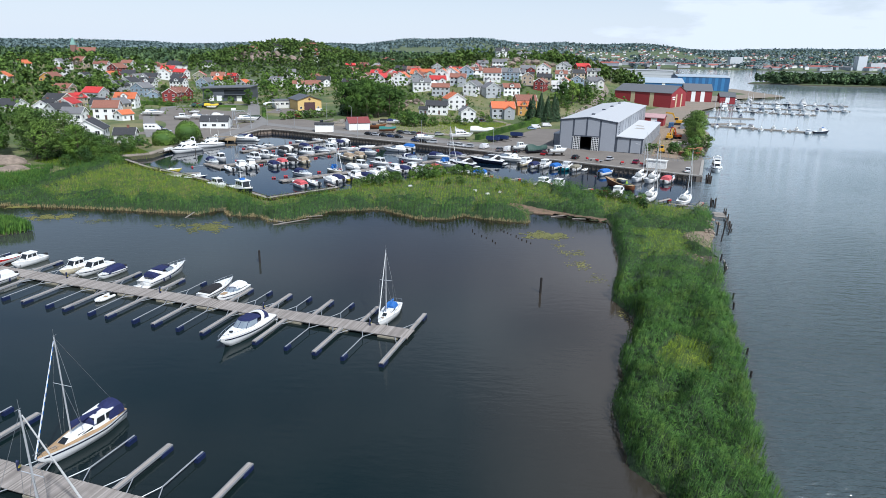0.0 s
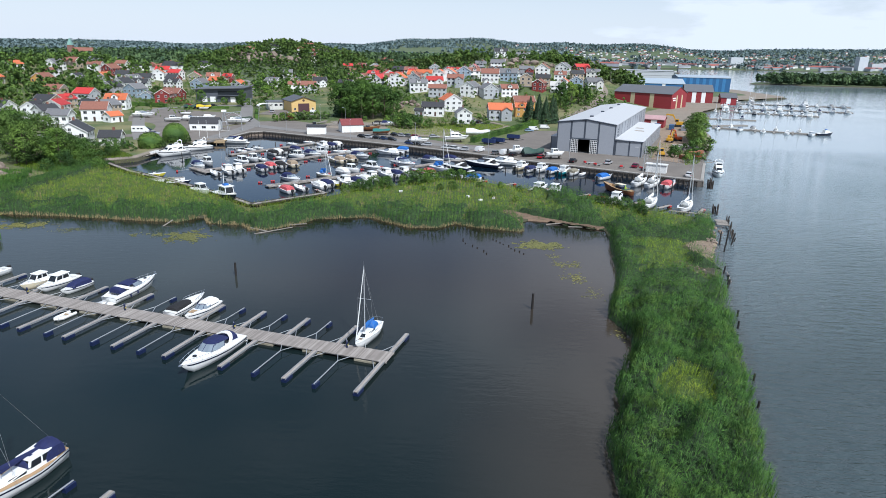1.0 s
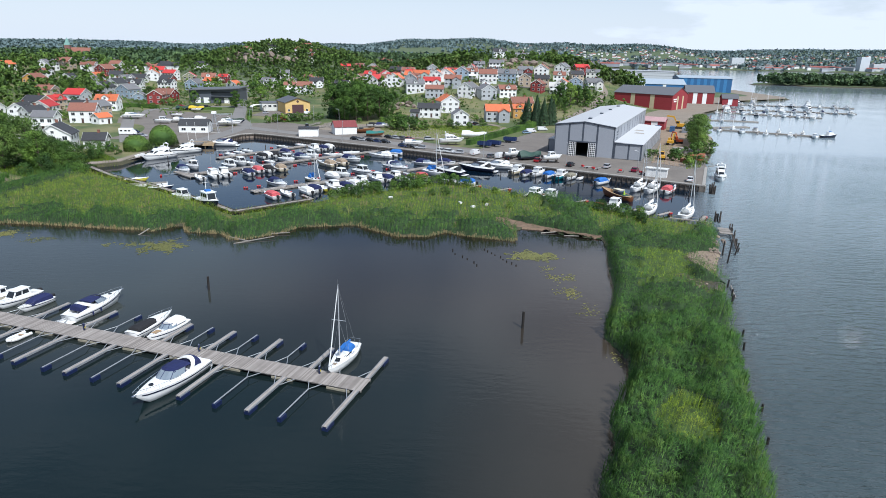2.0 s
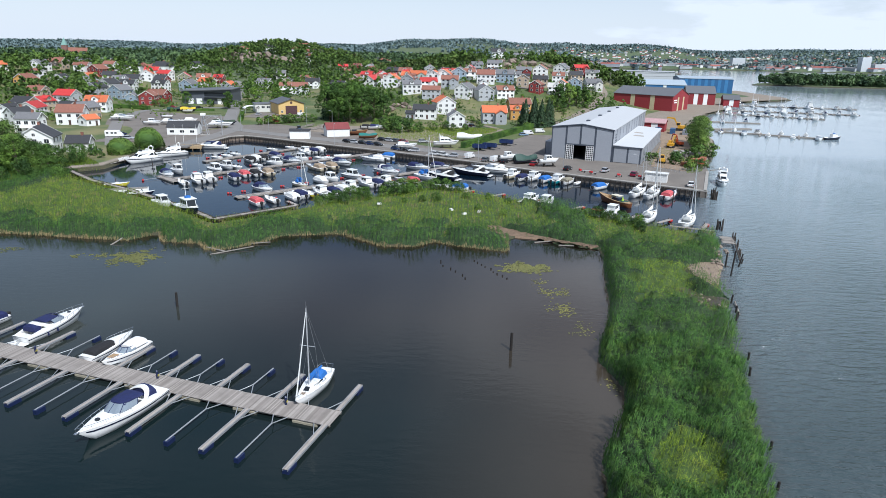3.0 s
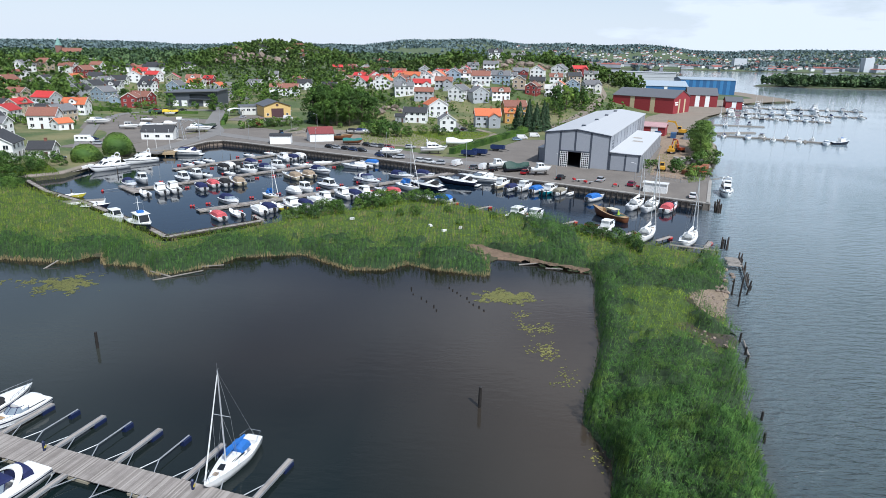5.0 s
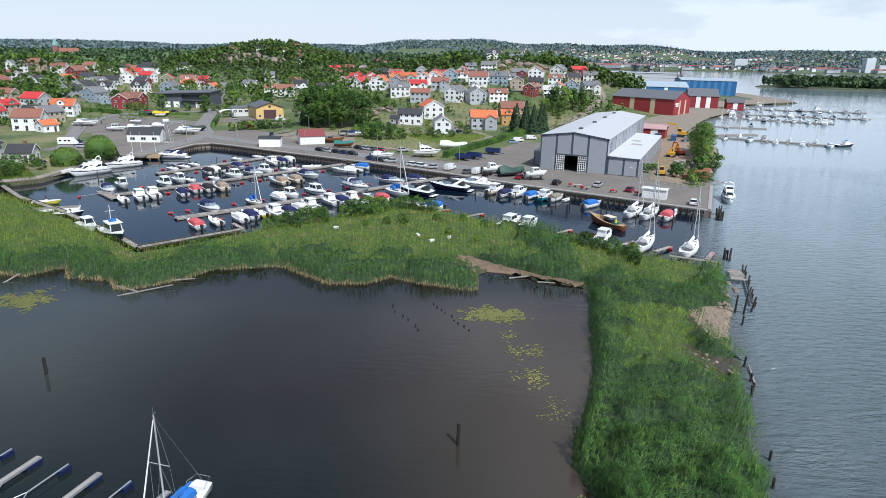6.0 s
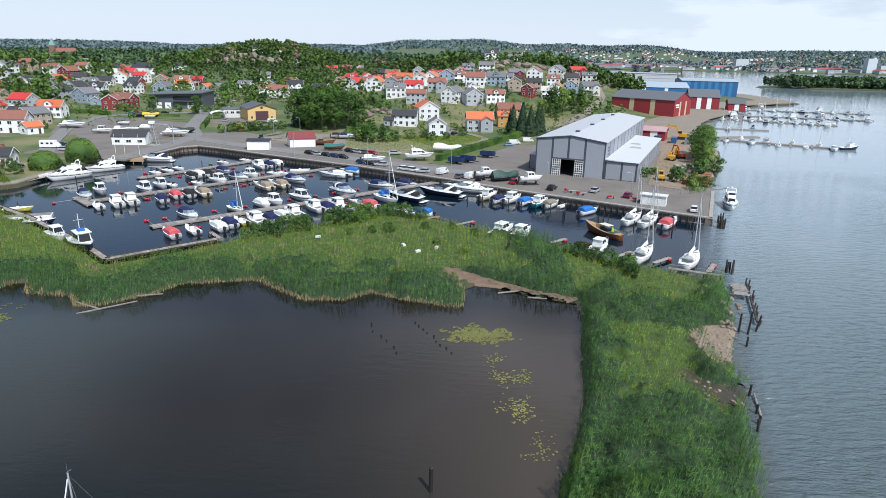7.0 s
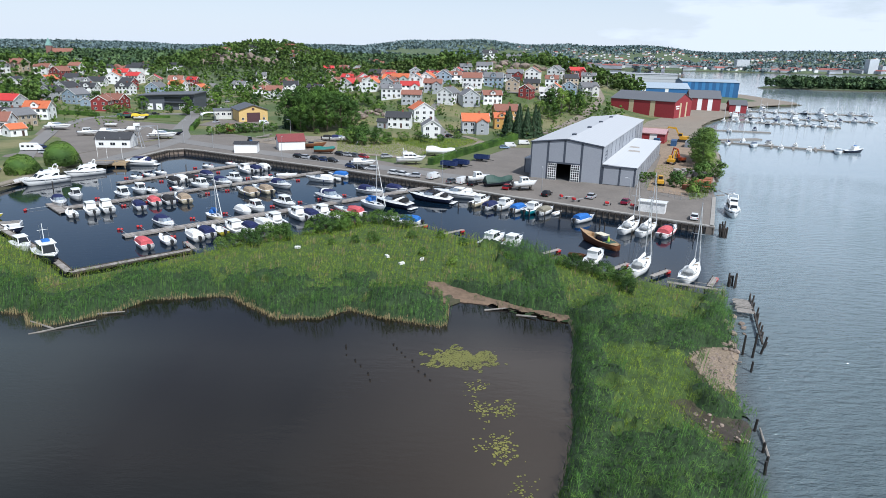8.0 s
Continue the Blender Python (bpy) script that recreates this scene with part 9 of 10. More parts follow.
# ---------------------------------------------------------------- the farther marina by the red hall
def far_pier(x0, y0, x1, y1, width, boats, seed, fingers=True):
    v = Vector((x1 - x0, y1 - y0, 0))
    ang = math.degrees(math.atan2(v.y, v.x))
    ob = thing("pier", turned(x0, y0, 0, ang), "grey floating pier of the farther marina", "pier", "far piers")
    part("deck", Geo().slab(0, v.length, -width / 2, width / 2, -0.2, 0.55, 0.05), M_WOODGREY, ob)
    if fingers:
        for k in range(int(v.length / 9)):
            for s in (-1, 1):
                part("finger", Geo().box(4 + k * 9, 4.9 + k * 9, s * (width / 2 + 3.2) - 3.0, s * (width / 2 + 3.2) + 3.0, -0.1, 0.42), M_WOODGREY, ob)
    rnd = random.Random(seed)
    for k in range(boats):
        s = (k + 0.6) / boats * v.length
        side = 1 if k % 2 else -1
        kind, col = rnd.choice([("sail", "plain"), ("sail", "plain"), ("sail", "navy"), ("sail", "plain"), ("cruiser", "clear"), ("cruiser_s", "clear"), ("cabin", "white"), ("cruiser", "navy"), ("cruiser", "dark"), ("flybridge", "white")])
        p = Vector((x0, y0, 0)) + v.normalized() * s + Vector((-v.y, v.x, 0)).normalized() * side * (width / 2 + 5.2)
        boat(kind, col, p.x, p.y, ang + 90 * side + (180 if rnd.random() < 0.5 else 0))


TEMPLATES.clear()
SIZE[0], FAR[0] = 1.0, True
far_pier(146, 375, 192, 352, 3.0, 9, 1)
far_pier(148, 384, 172, 392, 4.0, 0, 2, False)
far_pier(160, 430, 192, 424, 3.0, 2, 3, False)
far_pier(190, 492, 252, 462, 3.0, 16, 4)
far_pier(205, 520, 300, 505, 3.0, 20, 5)
far_pier(236, 575, 330, 560, 3.0, 18, 6)
boat("trawler", "black", 196.5, 352.0, 10)
for k in range(9):
    boat("covered", "white", 196 + k * 4.5, 520 + k * 5.5, -40)
for o in TEMPLATES.values():
    gone(o)

# ---------------------------------------------------------------- plants
def unit(v):
    return v / (np.linalg.norm(v, axis=-1, keepdims=True) + 1e-9)


def leaf_cards(centres, sizes, seed, out, soft=0.85):
    """Small four-cornered leaf sprays, turned loosely outwards, each at its own angle; with their normals."""
    r = np.random.RandomState(seed)
    n = len(centres)
    a = unit(r.normal(size=(n, 3)) + 1.15 * out)
    b = unit(np.cross(a, r.normal(size=(n, 3))))
    c = np.cross(a, b)
    s = np.asarray(sizes)[:, None]
    k = r.uniform(0.5, 0.9, (n, 1))
    p = np.stack([centres - b * s * 0.5, centres - c * s * k * 0.45, centres + b * s * 0.5, centres + c * s * k * 0.45], 1)
    p[:, 3] += a * s * 0.15
    nor = np.repeat(unit(out * soft + a * (1 - soft)), 4, 0)
    return p.reshape(-1, 3), np.arange(4 * n).reshape(n, 4), nor


def crown_points(rs, h0, h1, rad, clumps, per):
    """Leaf places and the way they face: clumps on an uneven crown, with gaps between them."""
    z = rs.uniform(0, 1, clumps) ** 0.85
    ang = rs.uniform(0, math.tau, clumps)
    prof = np.sin(np.clip(z, 0.03, 1) ** 0.75 * math.pi * 0.93) ** 0.7
    wob = 0.75 + 0.25 * np.sin(ang * 2 + rs.uniform(0, 6)) + 0.15 * np.sin(ang * 3 + z * 5 + rs.uniform(0, 6))
    r = rad * prof * wob * rs.uniform(0.45, 1.0, clumps) ** 0.5
    c = np.stack([r * np.cos(ang), r * np.sin(ang), h0 + (h1 - h0) * z], -1)
    cs = rs.uniform(0.55, 1.15, clumps) * rad * 0.26
    off = unit(rs.normal(size=(clumps, per, 3)))
    face = off.copy()
    off *= rs.uniform(0.5, 1.0, (clumps, per, 1)) ** 0.5
    off[..., 2] *= 0.7
    mid = np.array([0, 0, h0 + (h1 - h0) * 0.35])
    face = unit(0.75 * face + 0.6 * unit(c - mid)[:, None] + np.array([0, 0, 0.2]))
    return (c[:, None] + off * cs[:, None, None]).reshape(-1, 3), face.reshape(-1, 3)


def make_tree(seed, height, rad, clumps, per, leaf, mat, conifer=False, bush=False, label="", name="tree"):
    rs = np.random.RandomState(seed)
    ob = thing(name, pose(0, 0, -80), label, "tree" if not bush else "bush", "trees and bushes")
    if conifer:
        n = clumps * per
        z = rs.uniform(0, 1, n) ** 1.3
        ang = rs.uniform(0, math.tau, n)
        tier = 0.75 + 0.25 * np.abs(np.sin(z * 26))
        r = rad * (1 - z) ** 0.85 * tier * rs.uniform(0.55, 1, n)
        pts = np.stack([r * np.cos(ang), r * np.sin(ang), height * (0.06 + 0.94 * z) - r * 0.25], -1)
        face = unit(np.stack([np.cos(ang), np.sin(ang), 0.45 + 0 * ang], -1))
    else:
        pts, face = crown_points(rs, height * (0.02 if bush else 0.10), height, rad, clumps, per)
    co, f, nor = leaf_cards(pts, rs.uniform(0.6, 1.3, len(pts)) * leaf, seed, face)
    part("crown", big_mesh("crown", co, [f], mat, nor), mat, ob)
    g = Geo()
    if not bush:
        g.rod((0, 0, -0.6), (0.1, 0.05, height * 0.45), height * 0.022, height * 0.014, 7)
        g.rod((0.1, 0.05, height * 0.45), (0.0, 0.1, height * 0.85), height * 0.014, height * 0.004, 6)
        if not conifer:
            for k in range(6):
                a, z0 = k * 1.05 + seed, height * (0.28 + 0.07 * k)
                g.rod((0.05, 0.03, z0), (rad * 0.62 * math.cos(a), rad * 0.62 * math.sin(a), z0 + height * 0.16), height * 0.009, height * 0.003, 5)
    else:
        for k in range(5):
            a = k * 1.3 + seed
            g.rod((0, 0, -0.4), (rad * 0.5 * math.cos(a), rad * 0.5 * math.sin(a), height * 0.6), 0.06, 0.02, 5)
    part("trunk", g, M_BARK, ob)
    return ob


TREES = [make_tree(50 + k, 12.0, 4.6, 56, 38, 0.72, M_LEAF[k % 3], label="broad leafy green tree with an uneven crown") for k in range(5)]
SPRUCE = [make_tree(70 + k, 13.0, 3.2, 46, 40, 0.66, M_NEEDLE, conifer=True, label="dark green spruce tree") for k in range(2)]
SHORE_TREES = [make_tree(150 + k, 12.0, 5.0, 95, 62, 0.40, M_LEAF[(1, 2, 2)[k]], label="tall broad-crowned leafy tree on the lagoon shore") for k in range(3)]
GROVE_TREES = [make_tree(160 + k, 12.0, 4.8, 85, 55, 0.44, M_LEAF[0], label="tall dark green tree of a dense grove") for k in range(2)]
SHORE_BUSHES = [make_tree(180 + k, 3.2, 2.5, 62, 50, 0.20, M_LEAF[k % 3], bush=True, label="dense leafy green shrub", name="bush") for k in range(4)]
BUSHES = [make_tree(80 + k, 3.2, 2.4, 32, 26, 0.38, M_LEAF[k % 3], bush=True, label="rounded leafy green bush", name="bush") for k in range(4)]


def plant(proto, x, y, height, base, spin, z=None, wide=1.0):
    ob = copy_thing(proto, pose(x, y, height_at(x, y) if z is None else z, 0, 0, spin))
    k = height / base
    ob.scale = (k * wide, k * wide, k)
    return ob


rnd = random.Random(77)


def grove(rows, protos, base):
    for x, y, h in rows:
        plant(rnd.choice(protos), x, y, h, base, rnd.uniform(0, 360), wide=rnd.uniform(0.9, 1.15))


# the big trees on the western shore
grove([(-136, 204, 15), (-122, 204, 11), (-131, 201, 13), (-132, 214, 14), (-150, 205, 15), (-146, 218, 14), (-158, 195, 13), (-160, 215, 14), (-170, 205, 15), (-150, 230, 12), (-125, 213, 9)], SHORE_TREES, 12)
grove([(-117, 205, 4.5), (-113, 214, 4), (-116, 221, 5), (-119, 229, 5), (-123, 222, 5.5), (-114, 198, 4), (-128, 226, 5), (-120, 194, 3.5), (-112, 207, 3.5), (-133, 223, 6), (-139, 228, 6), (-110, 203, 3.6), (-116, 212, 5), (-121, 216, 6), (-127, 219, 6.5), (-125, 207, 6), (-118, 200, 5), (-131, 208, 6)], SHORE_BUSHES, 3.2)
# garden bushes
grove([(-117, 250, 4.0), (-119, 238, 3.5), (-114, 233, 3.0)], BUSHES, 3.2)
# dark grove in the middle
grove([(-60, 378, 17), (-61, 370, 14), (-62, 364, 18), (-56, 362, 16), (-50, 357, 18), (-44, 358, 18), (-38, 362, 16), (-58, 372, 19), (-48, 370, 19), (-40, 372, 17), (-57, 385, 17), (-53, 382, 18), (-34, 368, 13), (-56, 356, 9)], GROVE_TREES, 12)
grove([(-64, 367, 18), (-62.5, 373, 16)], SPRUCE, 13)
grove([(-27, 322, 5), (-22, 319, 5.5), (-17, 322, 5), (-23, 327, 6.5), (-12, 330, 4), (-6, 334, 4), (0, 338, 4), (-28, 330, 5), (4, 330, 3.4), (10, 336, 3), (-30, 345, 5), (-18, 342, 4.5), (-26, 350, 5), (-12, 324, 3.5), (-34, 340, 4)], BUSHES, 3.2)
grove([(41, 357, 14), (45, 355, 15), (49, 354, 14), (53, 358, 15), (46, 361, 15), (50, 363, 13), (40, 361, 12), (55, 362, 13)], SPRUCE, 13)
# by the point and along the harbour
grove([(105, 286, 9), (107, 292, 11.5), (109, 298, 12.5), (112, 304, 12), (113, 310, 10), (105.5, 281, 6)], SHORE_TREES, 12)
grove([(84.5, 250, 4.5), (88, 243, 4), (86, 238, 3.5), (91, 243, 3.5), (97, 264, 5), (100, 268, 5), (77, 257, 3), (81, 262, 2.5), (104, 270, 5), (87.5, 257, 4)], BUSHES, 3.2)
grove([(70, 443, 13), (78, 448, 15), (84, 455, 12), (74, 455, 14), (90, 462, 10), (64, 436, 9), (68, 428, 8), (92, 470, 9)], TREES, 12)
# shrubs on the spit, in loose clumps
grove([(-24, 183.5, 3.2), (-20.5, 186, 3.8), (-17, 186.5, 3.4), (-21.5, 181.5, 3.0), (-27.5, 179, 2.6), (-18, 189.5, 3.0), (-25.5, 181.5, 2.8), (-10.5, 193.5, 4.0), (-7.5, 196.5, 4.2), (-4.5, 198.5, 3.6), (-8.5, 192.5, 3.2), (-12.5, 191, 3.0), (-5.5, 195, 3.0), (1.5, 201.5, 3.4), (4.5, 200.5, 3.6), (7.5, 199.5, 3.0), (-1, 202, 2.8), (44, 170.5, 2.8), (42, 173.5, 3.0), (46.5, 168.5, 3.2), (49.5, 165.5, 3.2), (49, 161, 2.6), (40, 176, 2.0), (21, 186, 1.6), (16, 191, 1.8), (30, 178, 1.6), (2, 186, 2.2), (-1.5, 184.5, 1.8), (13, 178, 1.6), (19, 172, 1.8), (-6, 183, 1.4), (33, 169, 1.5), (10, 190, 1.6)], SHORE_BUSHES, 3.2)
# roadside and garden planting
grove([(-92, 338, 3.6), (-89, 341, 4.2), (-86, 344, 4.4), (-83, 346, 4.2), (-80, 349, 4.6), (-77, 352, 4.2), (-74, 355, 4.4), (-70, 357, 4), (-88, 345, 3.6), (-82, 351, 4), (-104, 418, 4), (-128, 420, 4), (-139, 424, 4.5), (-122, 412, 4), (-150, 425, 4.5), (-144, 440, 5), (-134, 428, 4)], BUSHES, 3.2)
grove([(-122, 425, 12), (-135, 416, 10), (-166, 428, 9), (-110, 430, 9), (-108, 450, 10), (-150, 500, 11), (-120, 470, 10), (-200, 440, 10), (-236, 420, 12), (-246, 432, 13), (-258, 445, 12), (-180, 505, 14)], TREES, 12)
for k in range(120):
    x, y = rnd.uniform(-60, 110), rnd.uniform(345, 560)
    if all(math.hypot(x - a, y - b) > c for a, b, c in HOUSES):
        plant(rnd.choice(BUSHES), x, y, rnd.uniform(2.2, 5.0), 4.0, rnd.uniform(0, 360))
for k in range(60):
    x, y = rnd.uniform(-260, -170), rnd.uniform(250, 520)
    if all(math.hypot(x - a, y - b) > c for a, b, c in HOUSES):
        plant(rnd.choice(BUSHES), x, y, rnd.uniform(2.5, 5.0), 3.2, rnd.uniform(0, 360))
for o in TREES + SPRUCE + BUSHES + GROVE_TREES + SHORE_TREES + SHORE_BUSHES:
    gone(o)


def clipped_bush(x, y, rad, height):
    """A dense clipped bush: a leafy skin over a core coloured dark as the shade inside."""
    r = np.random.RandomState(int(abs(x) * 7))
    n = 3600
    a, v = r.uniform(0, math.tau, n), r.uniform(0.0, 1.0, n)
    q = np.sqrt(1 - v**2.4) * (1 + 0.07 * np.sin(3 * a + 4 * v) + r.normal(0, 0.025, n))
    P = np.stack([rad * q * np.cos(a), rad * q * np.sin(a), 0.1 + (height - 0.1) * v * (1 + r.normal(0, 0.02, n))], -1)
    co, f, nor = leaf_cards(P, r.uniform(0.28, 0.55, n), 5, unit(P * (1, 1, 1.2) - (0, 0, height * 0.3)))
    ob = thing("clipped_bush", pose(x, y, height_at(x, y)), "large rounded clipped green bush beside the yachts", "bush", "clipped bushes")
    part("foliage", big_mesh("foliage", co, [f], M_LEAF[2], nor), M_LEAF[2], ob)
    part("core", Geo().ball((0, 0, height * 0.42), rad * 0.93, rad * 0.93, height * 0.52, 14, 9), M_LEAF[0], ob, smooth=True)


clipped_bush(-109.0, 258.5, 5.0, 7.4)
clipped_bush(-111.5, 243.0, 4.6, 5.4)


# clipped hedges: a leafy body with a flat top
def hedge(pts, width, height, label, leaf=0.26, density=42):
    rs = np.random.RandomState(int(abs(pts[0][0]) * 10))
    P, F = [], []
    for (x0, y0), (x1, y1) in zip(pts, pts[1:]):
        n = math.hypot(x1 - x0, y1 - y0)
        m = int(n * (width + 2 * height) * density / 3)
        s, q = rs.uniform(0, 1, m), rs.uniform(0, width + 2 * height, m)
        off = np.where(q < height, -width / 2, np.where(q < height + width, q - height - width / 2, width / 2))
        z = np.where(q < height, q, np.where(q < height + width, height, 2 * height + width - q))
        off = off + rs.normal(0, 0.08, m)
        z = z + rs.normal(0, 0.08, m)
        dx, dy = (x1 - x0) / n, (y1 - y0) / n
        px, py = x0 + dx * n * s - dy * off, y0 + dy * n * s + dx * off
        P.append(np.stack([px, py, land_height(px, py) + np.maximum(z, 0.05)], -1))
        side = np.where(q < height, -1.0, np.where(q < height + width, 0.0, 1.0))
        F.append(unit(np.stack([-dy * side, dx * side, 1 - 0.7 * np.abs(side)], -1)))
    P = np.concatenate(P)
    co, f, nor = leaf_cards(P, rs.uniform(0.7, 1.4, len(P)) * leaf, 9, np.concatenate(F))
    ob = thing("hedge", pose(0, 0, 0), label, "hedge", "hedges")
    part("foliage", big_mesh("foliage", co, [f], M_LEAF[1], nor), M_LEAF[1], ob)
    # solid core behind the leaves, its dark green standing in for inner shade
    core = Geo()
    for (x0, y0), (x1, y1) in zip(pts, pts[1:]):
        n, a = math.hypot(x1 - x0, y1 - y0), math.degrees(math.atan2(y1 - y0, x1 - x0))
        core.box(0, n, -width / 2 + 0.12, width / 2 - 0.12, -0.3, height - 0.15, turned(x0, y0, height_at((x0 + x1) / 2, (y0 + y1) / 2), a))
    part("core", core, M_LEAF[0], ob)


hedge([(9.0, 276.0), (20, 300), (32, 325), (44, 350)], 2.2, 2.6, "long clipped green hedge above the yard")
hedge([(-106, 352), (-112, 372), (-116, 384)], 1.8, 2.0, "clipped green roadside hedge")
hedge([(-176, 398), (-190, 402), (-204, 400)], 2.0, 2.2, "clipped green hedge before the houses")
hedge([(-150, 398), (-138, 400)], 1.8, 1.6, "low clipped garden hedge by the yard")


# woods on the hillsides: many small crowns in one mass
def woods(name, spots, leaf, per, mat, seed, label, dens=7):
    rs = np.random.RandomState(seed)
    P, S, F = [], [], []
    for x, y, z, h in spots:
        rad = h * rs.uniform(0.28, 0.42)
        pts, face = crown_points(rs, h * 0.12, h, rad, dens, per)
        P.append(pts + (x, y, z))
        F.append(face)
        S.append(rs.uniform(0.7, 1.35, len(pts)) * leaf * (h / 10))
    co, f, nor = leaf_cards(np.concatenate(P), np.concatenate(S), seed, np.concatenate(F))
    ob = new(name, big_mesh(name, co, [f], mat, nor))
    return tagged(ob, label, "woods", kind="stuff")


def in_view(x, y, z):
    """Which places on the land can be seen from over the lagoon, past the hills before them."""
    ok = np.ones(len(x), bool)
    for k in np.linspace(0.45, 0.97, 14):
        py = 30 + (y - 30) * k
        ok &= hills(12 + (x - 12) * k, py) + np.where(py > 560, 3.0, 0.0) < 39.5 + (z - 39.5) * k
    return ok


def scatter(seed, ellipses, clear=True, room=1.0):
    r = random.Random(seed)
    out = []
    for cx, cy, rx, ry, n, h0, h1 in ellipses:
        xs, ys, hs = [], [], []
        while len(xs) < n:
            a, q = r.uniform(0, math.tau), math.sqrt(r.random())
            xs.append(cx + rx * q * math.cos(a)), ys.append(cy + ry * q * math.sin(a)), hs.append(r.uniform(h0, h1))
        zs = land_height(np.array(xs), np.array(ys))
        seen = in_view(np.array(xs), np.array(ys), zs + np.array(hs))
        for x, y, z, h, vis in zip(xs, ys, zs, hs, seen):
            if vis and z > 1.2 and (not clear or all(math.hypot(x - a, y - b) > c * room + 1 for a, b, c in HOUSES)):
                out.append((x, y, float(z) - 0.3, h))
    return out


# bare rock that the trees leave free
HOUSES.extend([(-216, 776, 19), (-198, 770, 17), (-233, 764, 14), (-258, 764, 14), (40, 598, 13), (66, 600, 12), (12, 606, 9), (92, 604, 9)])
woods("hill_woods", scatter(1, [(40, 700, 115, 90, 720, 4, 9), (-40, 640, 60, 60, 330, 7, 12), (130, 650, 45, 80, 330, 7, 13), (10, 600, 60, 30, 110, 4, 7), (-80, 610, 30, 60, 150, 7, 12)]), 2.1, 11, M_HILL, 3, "dense green woods on the central hill", 6)
woods("hill_woods", scatter(2, [(-235, 850, 115, 120, 1500, 7, 13), (-150, 800, 70, 90, 500, 6, 11), (-420, 780, 110, 110, 300, 6, 10), (-560, 830, 140, 120, 500, 6, 11), (-140, 690, 60, 40, 120, 6, 10), (-230, 690, 80, 40, 140, 6, 11)]), 2.1, 12, M_HILL, 4, "dense green woods on the western hill", 5)
woods("hill_woods", scatter(3, [(-350, 560, 90, 90, 330, 7, 13), (-300, 460, 60, 55, 150, 7, 12), (-265, 480, 30, 40, 45, 7, 11), (-440, 640, 120, 110, 450, 8, 13), (-340, 420, 80, 60, 150, 7, 12), (-300, 330, 60, 60, 95, 7, 12), (-230, 290, 40, 50, 60, 5, 9)]), 2.0, 12, M_LEAF[2], 5, "light green woods among the western houses", 6)
woods("hill_woods", scatter(4, [(-110, 560, 50, 60, 55, 6, 11), (-160, 640, 50, 60, 65, 6, 11), (-60, 480, 30, 40, 50, 6, 10), (60, 600, 60, 40, 110, 4, 8), (120, 720, 40, 100, 330, 7, 12), (0, 440, 40, 30, 30, 3, 6), (70, 520, 50, 30, 50, 3, 7), (-190, 570, 40, 60, 40, 6, 10), (-90, 500, 30, 50, 16, 6, 10), (-150, 560, 40, 40, 16, 6, 10), (100, 470, 18, 40, 40, 4, 8)]), 1.8, 12, M_LEAF[1], 6, "garden trees among the hillside houses", 6)
woods("garden_shrubs", scatter(9, [(20, 450, 95, 105, 700, 1.5, 4.5), (-220, 400, 75, 130, 520, 1.6, 5.0), (-130, 540, 90, 90, 420, 1.8, 6), (-280, 540, 80, 70, 300, 2, 6), (20, 560, 90, 50, 300, 1.8, 5)], True, 0.85), 1.9, 9, M_LEAF[2], 16, "green garden shrubs and young trees between the houses", 4)
woods("far_woods", scatter(5, [(-500, 1000, 260, 260, 1500, 9, 15), (-700, 1350, 400, 300, 1700, 10, 16), (-150, 1050, 200, 200, 900, 9, 14), (-300, 1400, 300, 250, 1100, 9, 15), (60, 1000, 90, 200, 450, 8, 13), (-60, 1500, 220, 300, 900, 9, 15)], False), 4.2, 4, M_FARWOOD, 7, "far woods in the valley behind the hills", 4)
woods("far_woods", scatter(6, [(760, 1070, 330, 85, 1300, 8, 15), (1250, 1040, 300, 110, 900, 8, 15), (560, 1030, 110, 45, 420, 8, 15), (720, 1000, 260, 14, 500, 8, 13), (1150, 950, 300, 20, 500, 8, 13)], False), 3.6, 5, M_FARWOOD, 8, "wooded point across the river", 4)


# distance haze is mixed into these leaf colours as pale blue
M_RIDGE = foliage("hazy_ridge_woods", (0.110, 0.168, 0.195), (0.150, 0.212, 0.235), translucent=0.15, patch=0.003)


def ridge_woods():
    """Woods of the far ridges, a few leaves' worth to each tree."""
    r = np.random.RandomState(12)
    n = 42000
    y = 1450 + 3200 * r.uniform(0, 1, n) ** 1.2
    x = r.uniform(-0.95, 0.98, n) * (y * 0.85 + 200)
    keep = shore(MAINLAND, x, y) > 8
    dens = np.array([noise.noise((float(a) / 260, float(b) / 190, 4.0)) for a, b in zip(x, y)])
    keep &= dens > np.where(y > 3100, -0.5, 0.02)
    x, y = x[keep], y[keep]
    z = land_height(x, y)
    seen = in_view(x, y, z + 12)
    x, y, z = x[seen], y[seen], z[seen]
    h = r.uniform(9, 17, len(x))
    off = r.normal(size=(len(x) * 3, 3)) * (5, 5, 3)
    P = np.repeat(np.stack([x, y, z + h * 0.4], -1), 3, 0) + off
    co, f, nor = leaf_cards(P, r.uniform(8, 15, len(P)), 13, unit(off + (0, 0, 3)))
    tagged(new("far_woods", big_mesh("far_woods", co, [f], M_RIDGE, nor)), "wooded ridges on the horizon with blue haze in their colour", "woods", kind="stuff")


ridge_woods()


